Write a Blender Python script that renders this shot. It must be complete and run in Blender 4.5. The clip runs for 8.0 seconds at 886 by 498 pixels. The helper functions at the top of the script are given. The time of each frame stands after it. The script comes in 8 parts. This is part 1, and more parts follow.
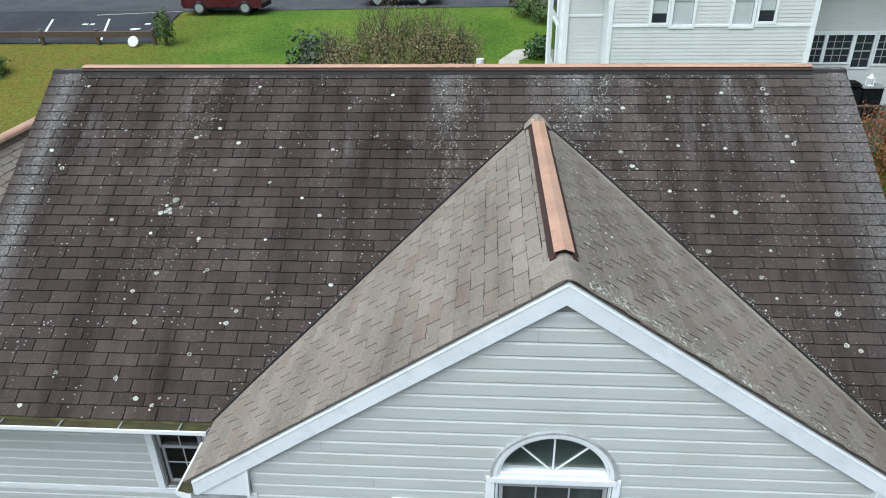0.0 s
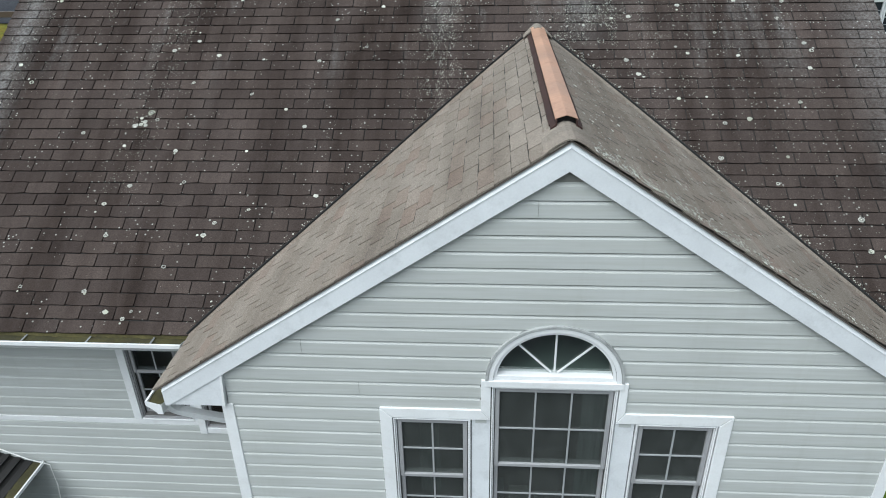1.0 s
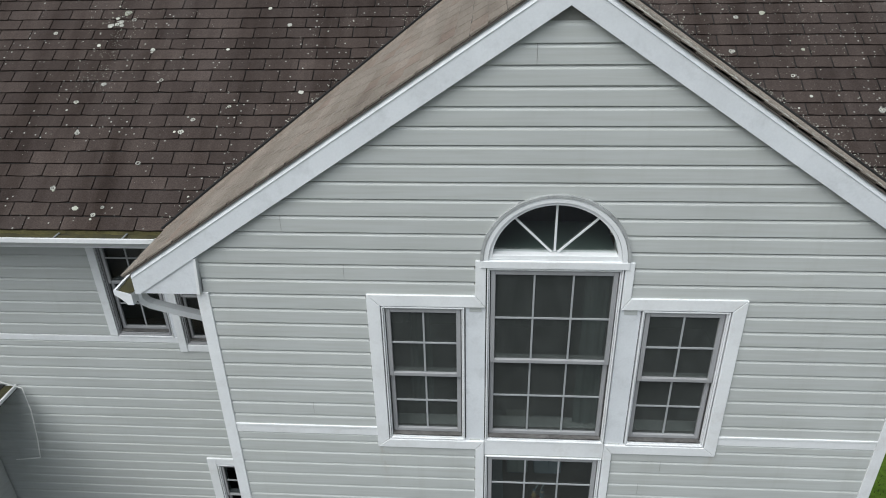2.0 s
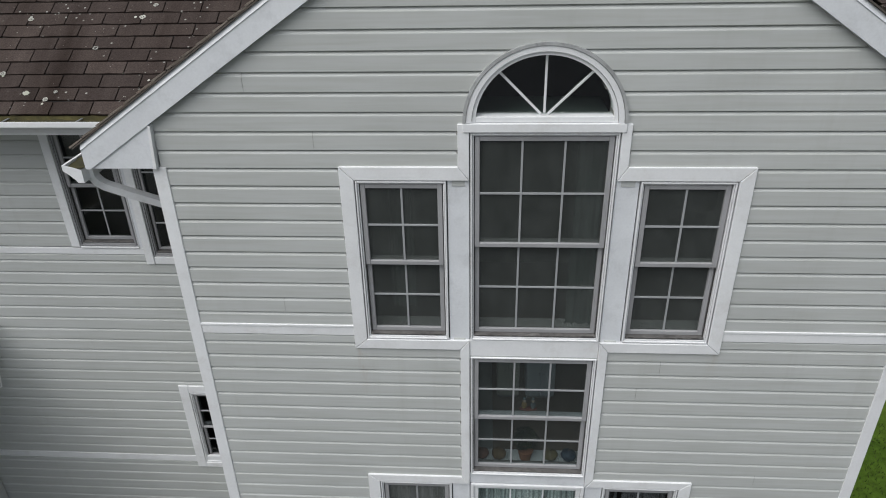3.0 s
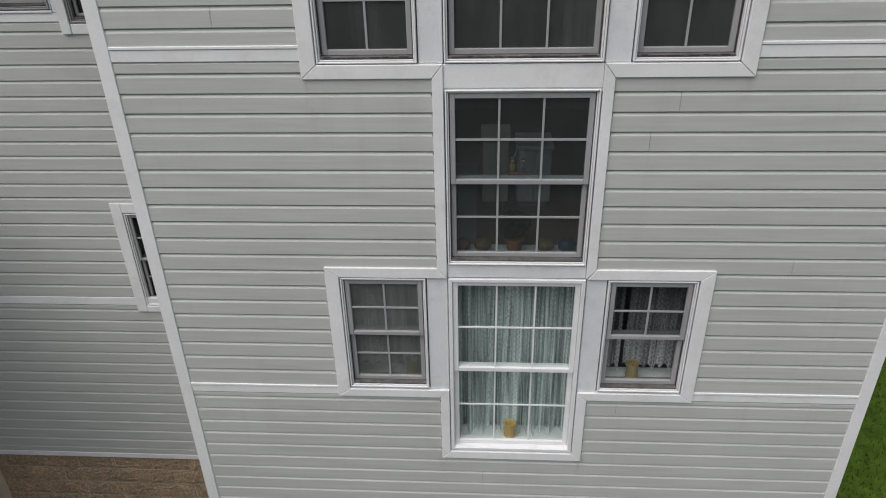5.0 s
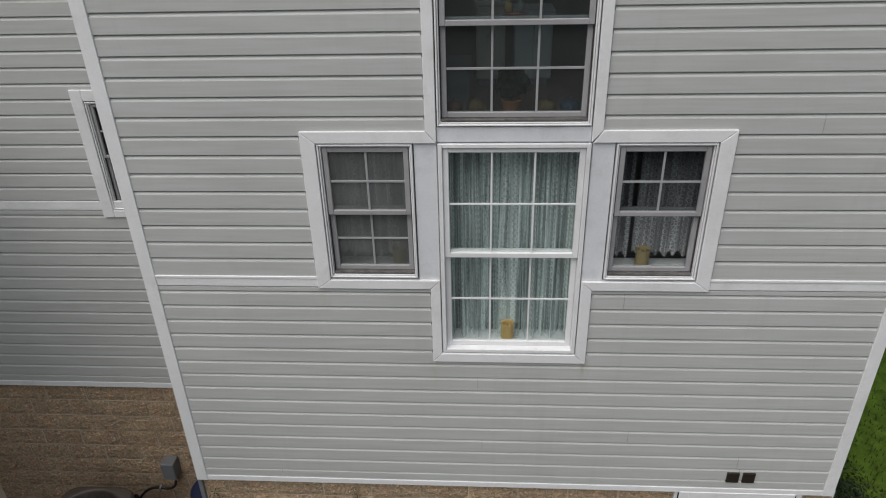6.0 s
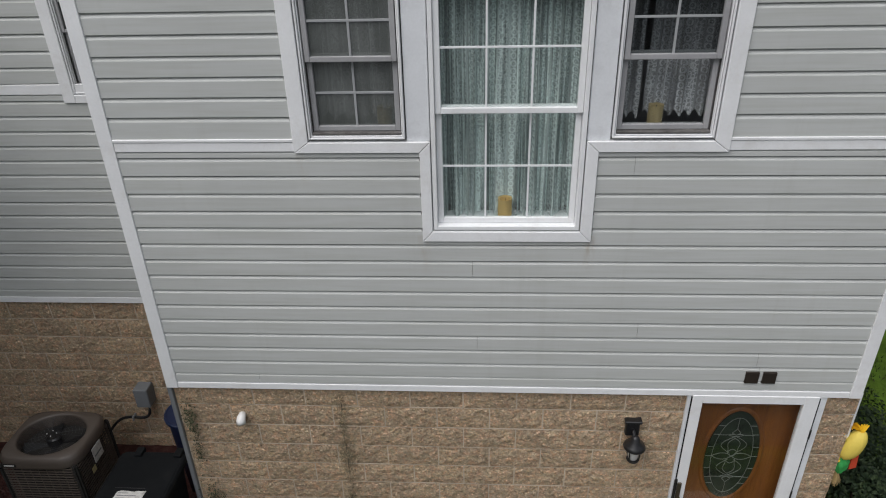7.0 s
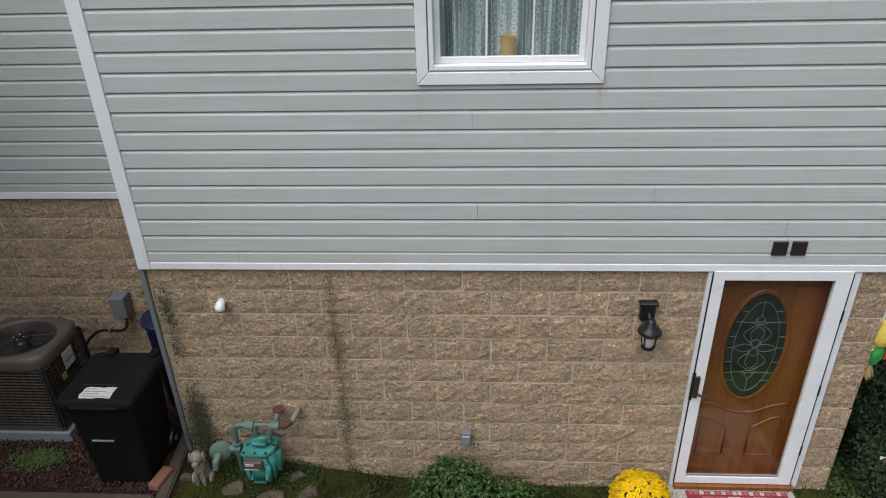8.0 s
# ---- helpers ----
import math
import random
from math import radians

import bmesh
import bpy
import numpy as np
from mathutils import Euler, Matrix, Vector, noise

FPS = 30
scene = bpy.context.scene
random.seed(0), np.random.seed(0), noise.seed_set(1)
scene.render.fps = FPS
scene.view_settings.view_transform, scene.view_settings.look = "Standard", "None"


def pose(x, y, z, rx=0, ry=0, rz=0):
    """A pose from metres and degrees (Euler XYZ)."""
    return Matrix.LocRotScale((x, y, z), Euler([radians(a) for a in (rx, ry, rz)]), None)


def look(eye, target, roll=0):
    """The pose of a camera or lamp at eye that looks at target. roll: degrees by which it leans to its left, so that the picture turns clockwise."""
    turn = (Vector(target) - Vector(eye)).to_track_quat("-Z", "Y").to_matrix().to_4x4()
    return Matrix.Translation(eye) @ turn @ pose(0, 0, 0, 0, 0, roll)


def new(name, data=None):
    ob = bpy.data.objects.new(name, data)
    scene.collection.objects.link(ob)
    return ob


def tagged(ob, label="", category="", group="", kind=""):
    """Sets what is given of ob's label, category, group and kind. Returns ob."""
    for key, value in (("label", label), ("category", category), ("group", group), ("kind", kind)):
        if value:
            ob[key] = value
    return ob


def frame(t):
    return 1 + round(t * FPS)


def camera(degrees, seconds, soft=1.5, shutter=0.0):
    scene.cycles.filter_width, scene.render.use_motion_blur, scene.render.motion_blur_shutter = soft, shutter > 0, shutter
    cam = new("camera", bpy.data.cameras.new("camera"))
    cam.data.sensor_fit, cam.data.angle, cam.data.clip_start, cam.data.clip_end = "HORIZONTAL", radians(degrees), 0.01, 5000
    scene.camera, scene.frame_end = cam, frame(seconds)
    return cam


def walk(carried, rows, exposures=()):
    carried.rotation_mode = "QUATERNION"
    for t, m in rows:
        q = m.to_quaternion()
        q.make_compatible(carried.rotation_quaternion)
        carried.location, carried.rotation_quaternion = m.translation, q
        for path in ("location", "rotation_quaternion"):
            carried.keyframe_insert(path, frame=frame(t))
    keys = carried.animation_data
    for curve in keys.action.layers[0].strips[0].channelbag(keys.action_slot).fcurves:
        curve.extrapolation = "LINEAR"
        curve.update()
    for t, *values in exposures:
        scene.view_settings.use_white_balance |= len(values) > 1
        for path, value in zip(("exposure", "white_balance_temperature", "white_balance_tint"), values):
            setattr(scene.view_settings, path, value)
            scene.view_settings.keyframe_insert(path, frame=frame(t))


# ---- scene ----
cam = camera(66.0, 8.0, soft=1.05)
PATH = [
    (0, (1.928, -4.063, 12.264), (1.803, -2.295, 11.338), -1.0),
    (0.5, (1.967, -4.034, 11.778), (1.84, -2.268, 10.849), -1.1),
    (1, (1.985, -4.037, 11.308), (1.857, -2.274, 10.373), -1.2),
    (1.5, (1.998, -4.076, 10.822), (1.868, -2.313, 9.886), -1.2),
    (3, (2.131, -4.128, 9.404), (2.01, -2.368, 8.462), -1.3),
    (3.5, (2.18, -4.128, 8.899), (2.057, -2.368, 7.957), -1.3),
    (4, (2.235, -4.111, 8.394), (2.111, -2.352, 7.449), -1.4),
    (4.5, (2.257, -4.081, 7.884), (2.139, -2.322, 6.94), -1.3),
    (6, (2.321, -4.008, 6.422), (2.203, -2.254, 5.469), -1.5),
    (6.5, (2.338, -3.99, 5.925), (2.225, -2.236, 4.97), -1.5),
    (7, (2.343, -3.992, 5.444), (2.232, -2.241, 4.484), -1.5),
    (7.5, (2.353, -4.006, 4.924), (2.24, -2.255, 3.965), -1.5),
    (8, (2.341, -4.042, 4.421), (2.23, -2.291, 3.46), -1.6),
]
EXPOSURES = [(0.0, 1.02, 5850, 2), (0.5, 0.95, 5900, 2), (1.5, 0.7, 6180, 4), (3.0, 0.36, 6450, 9), (4.5, 0.26, 6680, 11), (6.0, 0.2, 6680, 11), (7.0, 0.33, 6520, 11), (7.5, 0.4, 6440, 11), (8.0, 0.53, 6360, 11)]
walk(cam, [(t, look(eye, target, roll)) for t, eye, target, roll in PATH], EXPOSURES)

# ---- world and light: bright overcast day ----
world = bpy.data.worlds.new("overcast_sky")
scene.world = world
world.use_nodes = True
wn = world.node_tree.nodes
wl = world.node_tree.links
wn.clear()
sky = wn.new("ShaderNodeTexSky")
sky.sky_type = "NISHITA"
sky.sun_disc = False
sky.sun_elevation = radians(58)
sky.sun_rotation = radians(229)
sky.air_density = 1.0
sky.dust_density = 4.0
sky.ozone_density = 1.0
wash = wn.new("ShaderNodeHueSaturation")
wash.inputs["Saturation"].default_value = 0.4
wback = wn.new("ShaderNodeBackground")
wback.inputs["Strength"].default_value = 0.09
wout = wn.new("ShaderNodeOutputWorld")
wl.new(sky.outputs["Color"], wash.inputs["Color"])
wl.new(wash.outputs["Color"], wback.inputs["Color"])
wl.new(wback.outputs["Background"], wout.inputs["Surface"])

sun_data = bpy.data.lights.new("sun", "SUN")
sun_data.energy = 1.5
sun_data.angle = radians(60)
sun_data.color = (0.98, 0.99, 1.0)
sun = new("sun", sun_data)
sun.matrix_world = look((-5.3, -9.2, 18.0), (0, 0, 0))


# ---- materials ----
def nodes_of(name):
    m = bpy.data.materials.new(name)
    m.use_nodes = True
    n = m.node_tree.nodes
    return m, n, m.node_tree.links, n["Principled BSDF"]


def ramp(n, stops, interp="LINEAR"):
    r = n.new("ShaderNodeValToRGB")
    r.color_ramp.interpolation = interp
    els = r.color_ramp.elements
    while len(els) < len(stops):
        els.new(0.5)
    for e, (p, c) in zip(els, stops):
        e.position = p
        e.color = (*c, 1) if len(c) == 3 else c
    return r


def noise_tex(n, l, scale, detail=4.0, rough=0.55, stretch=(1, 1, 1), coord="Object", off=0.0):
    tc = n.new("ShaderNodeTexCoord")
    mp = n.new("ShaderNodeMapping")
    mp.inputs["Scale"].default_value = stretch
    mp.inputs["Location"].default_value = (off, off * 0.7, off * 1.3)
    l.new(tc.outputs[coord], mp.inputs["Vector"])
    t = n.new("ShaderNodeTexNoise")
    t.inputs["Scale"].default_value = scale
    t.inputs["Detail"].default_value = detail
    t.inputs["Roughness"].default_value = rough
    l.new(mp.outputs["Vector"], t.inputs["Vector"])
    return t


def mixc(n, l, fac, a, b, mode="MIX"):
    x = n.new("ShaderNodeMix")
    x.data_type = "RGBA"
    x.blend_type = mode
    for sock, v in ((x.inputs[0], fac), (x.inputs[6], a), (x.inputs[7], b)):
        if isinstance(v, (int, float)):
            sock.default_value = v
        elif isinstance(v, tuple):
            sock.default_value = (*v, 1)
        else:
            l.new(v, sock)
    return x.outputs[2]


def plain(name, base, rough=0.6, metal=0.0, var=0.12, fine=60.0, coarse=2.5, bump=0.15, dirt=None, dirt_amt=0.25,
          obj_var=0.0, stretch=(1, 1, 1), coat=0.0, world_coord=False):
    """A painted, plastic, metal or stone surface with grain at two scales, and dirt in uneven patches."""
    m, n, l, p = nodes_of(name)
    co = "Object"
    a = noise_tex(n, l, coarse, 5, 0.6, stretch, co)
    b = noise_tex(n, l, fine, 3, 0.6, stretch, co, 3.1)
    lo = tuple(c * (1 - var) for c in base)
    hi = tuple(min(1, c * (1 + var)) for c in base)
    ra = ramp(n, [(0.3, lo), (0.7, hi)])
    l.new(a.outputs["Fac"], ra.inputs["Fac"])
    rb = ramp(n, [(0.3, (1 - var * 0.8,) * 3), (0.7, (1.0,) * 3)])
    l.new(b.outputs["Fac"], rb.inputs["Fac"])
    col = mixc(n, l, 1.0, ra.outputs["Color"], rb.outputs["Color"], "MULTIPLY")
    if dirt:
        d = noise_tex(n, l, coarse * 2.3, 6, 0.7, stretch, co, 7.7)
        rd = ramp(n, [(0.52, (0, 0, 0)), (0.72, (dirt_amt,) * 3)])
        l.new(d.outputs["Fac"], rd.inputs["Fac"])
        col = mixc(n, l, rd.outputs["Color"], col, dirt)
    if obj_var:
        oi = n.new("ShaderNodeObjectInfo")
        ro = ramp(n, [(0, (1 - obj_var,) * 3), (1, (1 + obj_var,) * 3)])
        l.new(oi.outputs["Random"], ro.inputs["Fac"])
        col = mixc(n, l, 1.0, col, ro.outputs["Color"], "MULTIPLY")
    l.new(col, p.inputs["Base Color"])
    p.inputs["Metallic"].default_value = metal
    rr = ramp(n, [(0.3, (max(0.02, rough - 0.1),) * 3), (0.7, (min(1, rough + 0.1),) * 3)])
    l.new(a.outputs["Fac"], rr.inputs["Fac"])
    l.new(rr.outputs["Color"], p.inputs["Roughness"])
    p.inputs["Coat Weight"].default_value = coat
    if bump:
        bp = n.new("ShaderNodeBump")
        bp.inputs["Strength"].default_value = bump
        bp.inputs["Distance"].default_value = 0.004
        l.new(b.outputs["Fac"], bp.inputs["Height"])
        l.new(bp.outputs["Normal"], p.inputs["Normal"])
    return m


def siding_material(name, base, runs=()):
    m, n, l, p = nodes_of(name)
    a = noise_tex(n, l, 0.9, 4, 0.6)
    b = noise_tex(n, l, 7.0, 4, 0.6, (0.25, 1, 6))
    g = noise_tex(n, l, 160.0, 2, 0.5, (0.06, 1, 1.2), off=2.0)
    ra = ramp(n, [(0.25, tuple(c * 0.93 for c in base)), (0.75, tuple(c * 1.04 for c in base))])
    l.new(a.outputs["Fac"], ra.inputs["Fac"])
    rb = ramp(n, [(0.35, (0.92, 0.92, 0.90)), (0.6, (1, 1, 1))])
    l.new(b.outputs["Fac"], rb.inputs["Fac"])
    col = mixc(n, l, 1.0, ra.outputs["Color"], rb.outputs["Color"], "MULTIPLY")
    # faint vertical run-off streaks
    s = noise_tex(n, l, 3.0, 6, 0.7, (2.2, 1, 0.12), off=5.0)
    rs = ramp(n, [(0.55, (0, 0, 0)), (0.78, (0.16,) * 3)])
    l.new(s.outputs["Fac"], rs.inputs["Fac"])
    col = mixc(n, l, rs.outputs["Color"], col, (0.30, 0.29, 0.25))
    # rusty runs from the lower corners of the window casings
    geo = n.new("ShaderNodeNewGeometry")
    sx = n.new("ShaderNodeSeparateXYZ")
    l.new(geo.outputs["Position"], sx.inputs["Vector"])
    patch = noise_tex(n, l, 14.0, 5, 0.7, (1, 1, 0.25), off=8.0)
    rp = ramp(n, [(0.42, (0, 0, 0)), (0.62, (1, 1, 1))])
    l.new(patch.outputs["Fac"], rp.inputs["Fac"])
    for cx, cz, drop, amount in runs:
        dx = n.new("ShaderNodeMath")
        dx.operation = "SUBTRACT"
        dx.inputs[1].default_value = cx
        l.new(sx.outputs["X"], dx.inputs[0])
        ab = n.new("ShaderNodeMath")
        ab.operation = "ABSOLUTE"
        l.new(dx.outputs["Value"], ab.inputs[0])
        across = n.new("ShaderNodeMapRange")
        across.inputs["From Min"].default_value = 0.05
        across.inputs["From Max"].default_value = 0.0
        across.inputs["To Max"].default_value = amount
        l.new(ab.outputs["Value"], across.inputs["Value"])
        down = n.new("ShaderNodeMapRange")
        down.inputs["From Min"].default_value = cz - drop
        down.inputs["From Max"].default_value = cz
        l.new(sx.outputs["Z"], down.inputs["Value"])
        over = n.new("ShaderNodeMath")
        over.operation = "LESS_THAN"
        over.inputs[1].default_value = cz + 0.03
        l.new(sx.outputs["Z"], over.inputs[0])
        f = mixc(n, l, 1.0, across.outputs["Result"], down.outputs["Result"], "MULTIPLY")
        f = mixc(n, l, 1.0, f, over.outputs["Value"], "MULTIPLY")
        f = mixc(n, l, 1.0, f, rp.outputs["Color"], "MULTIPLY")
        col = mixc(n, l, f, col, (0.30, 0.21, 0.13))
    l.new(col, p.inputs["Base Color"])
    p.inputs["Roughness"].default_value = 0.55
    p.inputs["Specular IOR Level"].default_value = 0.35
    bp = n.new("ShaderNodeBump")
    bp.inputs["Strength"].default_value = 0.12
    bp.inputs["Distance"].default_value = 0.002
    l.new(g.outputs["Fac"], bp.inputs["Height"])
    l.new(bp.outputs["Normal"], p.inputs["Normal"])
    return m


def shingle_material(name, tones, crust, streak, spots, per_island=False, cloud=1.0):
    """Asphalt shingles: granules, tab-to-tab tone, run-off streaks, pale crust and tiny lichen flecks."""
    m, n, l, p = nodes_of(name)
    geo = n.new("ShaderNodeNewGeometry")
    # grain works in world places, so that stains run on from tab to tab
    def wnoise(scale, detail, rough, stretch, off):
        mp = n.new("ShaderNodeMapping")
        mp.inputs["Scale"].default_value = stretch
        mp.inputs["Location"].default_value = (off, off, off)
        l.new(geo.outputs["Position"], mp.inputs["Vector"])
        t = n.new("ShaderNodeTexNoise")
        t.inputs["Scale"].default_value = scale
        t.inputs["Detail"].default_value = detail
        t.inputs["Roughness"].default_value = rough
        l.new(mp.outputs["Vector"], t.inputs["Vector"])
        return t.outputs["Fac"]
    src = geo.outputs["Random Per Island"]
    if not per_island:
        src = n.new("ShaderNodeObjectInfo").outputs["Random"]
    rt = ramp(n, [(i / (len(tones) - 1), c) for i, c in enumerate(tones)])
    l.new(src, rt.inputs["Fac"])
    col = rt.outputs["Color"]
    rg = ramp(n, [(0.3, (0.6,) * 3), (0.7, (1.3,) * 3)])
    gran = wnoise(260, 2, 0.6, (1, 1, 1), 0)
    l.new(gran, rg.inputs["Fac"])
    col = mixc(n, l, 1.0, col, rg.outputs["Color"], "MULTIPLY")
    rk = ramp(n, [(0.34, (0.76,) * 3), (0.5, (1.0,) * 3), (0.66, (1.24,) * 3)])
    l.new(wnoise(85, 3, 0.7, (1, 1, 1), 6.0), rk.inputs["Fac"])
    col = mixc(n, l, 1.0, col, rk.outputs["Color"], "MULTIPLY")
    rl = ramp(n, [(0.32, tuple(1 - cloud * c for c in (0.38, 0.41, 0.43))), (0.5, (1.0, 0.99, 0.98)), (0.68, (1 + cloud * 0.34,) * 3)])
    l.new(wnoise(1.5, 5, 0.62, (1.9, 0.28, 0.28), 4.0), rl.inputs["Fac"])
    col = mixc(n, l, 1.0, col, rl.outputs["Color"], "MULTIPLY")
    if streak:
        rs = ramp(n, [(0.58, (0, 0, 0)), (0.76, (streak,) * 3)])
        l.new(wnoise(2.0, 5, 0.65, (1.3, 0.22, 0.22), 9.0), rs.inputs["Fac"])
        rf = ramp(n, [(0.44, (0.08,) * 3), (0.56, (0.6,) * 3), (0.68, (1, 1, 1))])
        l.new(wnoise(38, 7, 0.85, (1, 1, 1), 2.0), rf.inputs["Fac"])
        # a crust of lichen along the two rakes and under the ridge
        sx = n.new("ShaderNodeSeparateXYZ")
        l.new(geo.outputs["Position"], sx.inputs["Vector"])
        wob = wnoise(1.7, 4, 0.6, (1, 1, 1), 30.0)
        ad = n.new("ShaderNodeMath")
        ad.operation = "MULTIPLY_ADD"
        ad.inputs[1].default_value = 0.22
        l.new(wob, ad.inputs[0])
        l.new(sx.outputs["X"], ad.inputs[2])
        mr = n.new("ShaderNodeMapRange")
        mr.inputs["From Min"].default_value = -4.0
        mr.inputs["From Max"].default_value = 6.6
        l.new(ad.outputs["Value"], mr.inputs["Value"])
        rx = ramp(n, [(0.066, (0.06,) * 3), (0.078, (0.5,) * 3), (0.086, (0.9,) * 3), (0.094, (0.35,) * 3), (0.112, (0, 0, 0)), (0.905, (0, 0, 0)), (0.945, (0.55,) * 3)])
        l.new(mr.outputs["Result"], rx.inputs["Fac"])
        up = n.new("ShaderNodeMapRange")
        up.inputs["From Min"].default_value = 9.5
        up.inputs["From Max"].default_value = 10.35
        up.inputs["To Min"].default_value = 0.08
        up.inputs["To Max"].default_value = 1.6
        l.new(sx.outputs["Z"], up.inputs["Value"])
        runs_ = mixc(n, l, 1.0, rs.outputs["Color"], up.outputs["Result"], "MULTIPLY")
        both = mixc(n, l, 1.0, runs_, rx.outputs["Color"], "LIGHTEN")
        # broad pale patches below the ridge on both sides of the gable
        patch = ramp(n, [(0.500, (0, 0, 0)), (0.524, (0.65,) * 3), (0.545, (0, 0, 0)), (0.610, (0, 0, 0)), (0.622, (0.4,) * 3), (0.634, (0.05,) * 3), (0.668, (0.8,) * 3), (0.69, (0.25,) * 3), (0.74, (0, 0, 0))])
        l.new(mr.outputs["Result"], patch.inputs["Fac"])
        high = n.new("ShaderNodeMapRange")
        high.inputs["From Min"].default_value = 9.75
        high.inputs["From Max"].default_value = 10.25
        l.new(sx.outputs["Z"], high.inputs["Value"])
        both = mixc(n, l, 1.0, both, mixc(n, l, 1.0, patch.outputs["Color"], high.outputs["Result"], "MULTIPLY"), "LIGHTEN")
        mul = mixc(n, l, 1.0, both, rf.outputs["Color"], "MULTIPLY")
        col = mixc(n, l, mul, col, crust)
    if spots:
        v = n.new("ShaderNodeTexVoronoi")
        v.inputs["Scale"].default_value = spots
        l.new(geo.outputs["Position"], v.inputs["Vector"])
        rv = ramp(n, [(0.10, (0.8,) * 3), (0.17, (0, 0, 0))])
        l.new(v.outputs["Distance"], rv.inputs["Fac"])
        rm = ramp(n, [(0.5, (0, 0, 0)), (0.6, (1, 1, 1))])
        l.new(wnoise(2.6, 3, 0.6, (1, 1, 1), 13.0), rm.inputs["Fac"])
        mul = mixc(n, l, 1.0, rv.outputs["Color"], rm.outputs["Color"], "MULTIPLY")
        col = mixc(n, l, mul, col, (0.42, 0.42, 0.39))
    l.new(col, p.inputs["Base Color"])
    p.inputs["Roughness"].default_value = 0.92
    p.inputs["Specular IOR Level"].default_value = 0.03
    bp = n.new("ShaderNodeBump")
    bp.inputs["Strength"].default_value = 0.5
    bp.inputs["Distance"].default_value = 0.002
    l.new(gran, bp.inputs["Height"])
    l.new(bp.outputs["Normal"], p.inputs["Normal"])
    return m


def block_material(name, tones):
    """Split-face concrete block: broken face with pebbly relief, stained unevenly."""
    m, n, l, p = nodes_of(name)
    geo = n.new("ShaderNodeNewGeometry")
    def wnoise(scale, detail, rough, off):
        mp = n.new("ShaderNodeMapping")
        mp.inputs["Location"].default_value = (off, off, off)
        l.new(geo.outputs["Position"], mp.inputs["Vector"])
        t = n.new("ShaderNodeTexNoise")
        t.inputs["Scale"].default_value = scale
        t.inputs["Detail"].default_value = detail
        t.inputs["Roughness"].default_value = rough
        l.new(mp.outputs["Vector"], t.inputs["Vector"])
        return t.outputs["Fac"]
    oi = n.new("ShaderNodeObjectInfo")
    rt = ramp(n, [(i / (len(tones) - 1), c) for i, c in enumerate(tones)])
    l.new(oi.outputs["Random"], rt.inputs["Fac"])
    col = rt.outputs["Color"]
    big = wnoise(4.5, 5, 0.6, 0.0)
    ra = ramp(n, [(0.3, (0.84, 0.84, 0.85)), (0.7, (1.12, 1.10, 1.05))])
    l.new(big, ra.inputs["Fac"])
    col = mixc(n, l, 1.0, col, ra.outputs["Color"], "MULTIPLY")
    rh = ramp(n, [(0.36, (0.94, 0.98, 0.96)), (0.50, (1.0, 1.0, 1.0)), (0.62, (1.09, 0.975, 0.95))])
    l.new(wnoise(16, 4, 0.65, 11.0), rh.inputs["Fac"])
    col = mixc(n, l, 1.0, col, rh.outputs["Color"], "MULTIPLY")
    # aggregate tones that also carry the relief's shading, darker in the pits
    mid = wnoise(30, 6, 0.7, 3.0)
    rb = ramp(n, [(0.34, (0.76, 0.75, 0.73)), (0.48, (1.0, 1.0, 1.0)), (0.66, (1.22, 1.21, 1.20))])
    l.new(mid, rb.inputs["Fac"])
    col = mixc(n, l, 1.0, col, rb.outputs["Color"], "MULTIPLY")
    fine = wnoise(130, 4, 0.75, 5.0)
    rf = ramp(n, [(0.30, (0.68, 0.66, 0.64)), (0.42, (1, 1, 1)), (0.60, (1.02, 1.02, 1.02)), (0.68, (1.7, 1.7, 1.68))])
    l.new(fine, rf.inputs["Fac"])
    col = mixc(n, l, 1.0, col, rf.outputs["Color"], "MULTIPLY")
    gv = n.new("ShaderNodeTexVoronoi")
    gv.inputs["Scale"].default_value = 75.0
    l.new(geo.outputs["Position"], gv.inputs["Vector"])
    rg = ramp(n, [(0.0, (0.78, 0.75, 0.73)), (0.25, (0.98, 0.99, 1.02)), (0.55, (1.04, 1.04, 1.03)), (0.75, (1.16, 1.05, 0.94)), (0.92, (1.08, 1.08, 1.08)), (1.0, (1.6, 1.62, 1.66))])
    sep = n.new("ShaderNodeSeparateColor")
    l.new(gv.outputs["Color"], sep.inputs["Color"])
    l.new(sep.outputs["Red"], rg.inputs["Fac"])
    col = mixc(n, l, 1.0, col, rg.outputs["Color"], "MULTIPLY")
    st = wnoise(1.1, 6, 0.7, 21.0)
    rs = ramp(n, [(0.55, (0, 0, 0)), (0.75, (0.45,) * 3)])
    l.new(st, rs.inputs["Fac"])
    col = mixc(n, l, rs.outputs["Color"], col, (0.20, 0.16, 0.12))
    l.new(col, p.inputs["Base Color"])
    p.inputs["Roughness"].default_value = 0.95
    p.inputs["Specular IOR Level"].default_value = 0.2
    bp = n.new("ShaderNodeBump")
    bp.inputs["Strength"].default_value = 1.0
    bp.inputs["Distance"].default_value = 0.05
    l.new(mid, bp.inputs["Height"])
    bq = n.new("ShaderNodeBump")
    bq.inputs["Strength"].default_value = 1.0
    bq.inputs["Distance"].default_value = 0.03
    l.new(wnoise(15, 3, 0.6, 8.0), bq.inputs["Height"])
    l.new(bp.outputs["Normal"], bq.inputs["Normal"])
    l.new(bq.outputs["Normal"], p.inputs["Normal"])
    return m


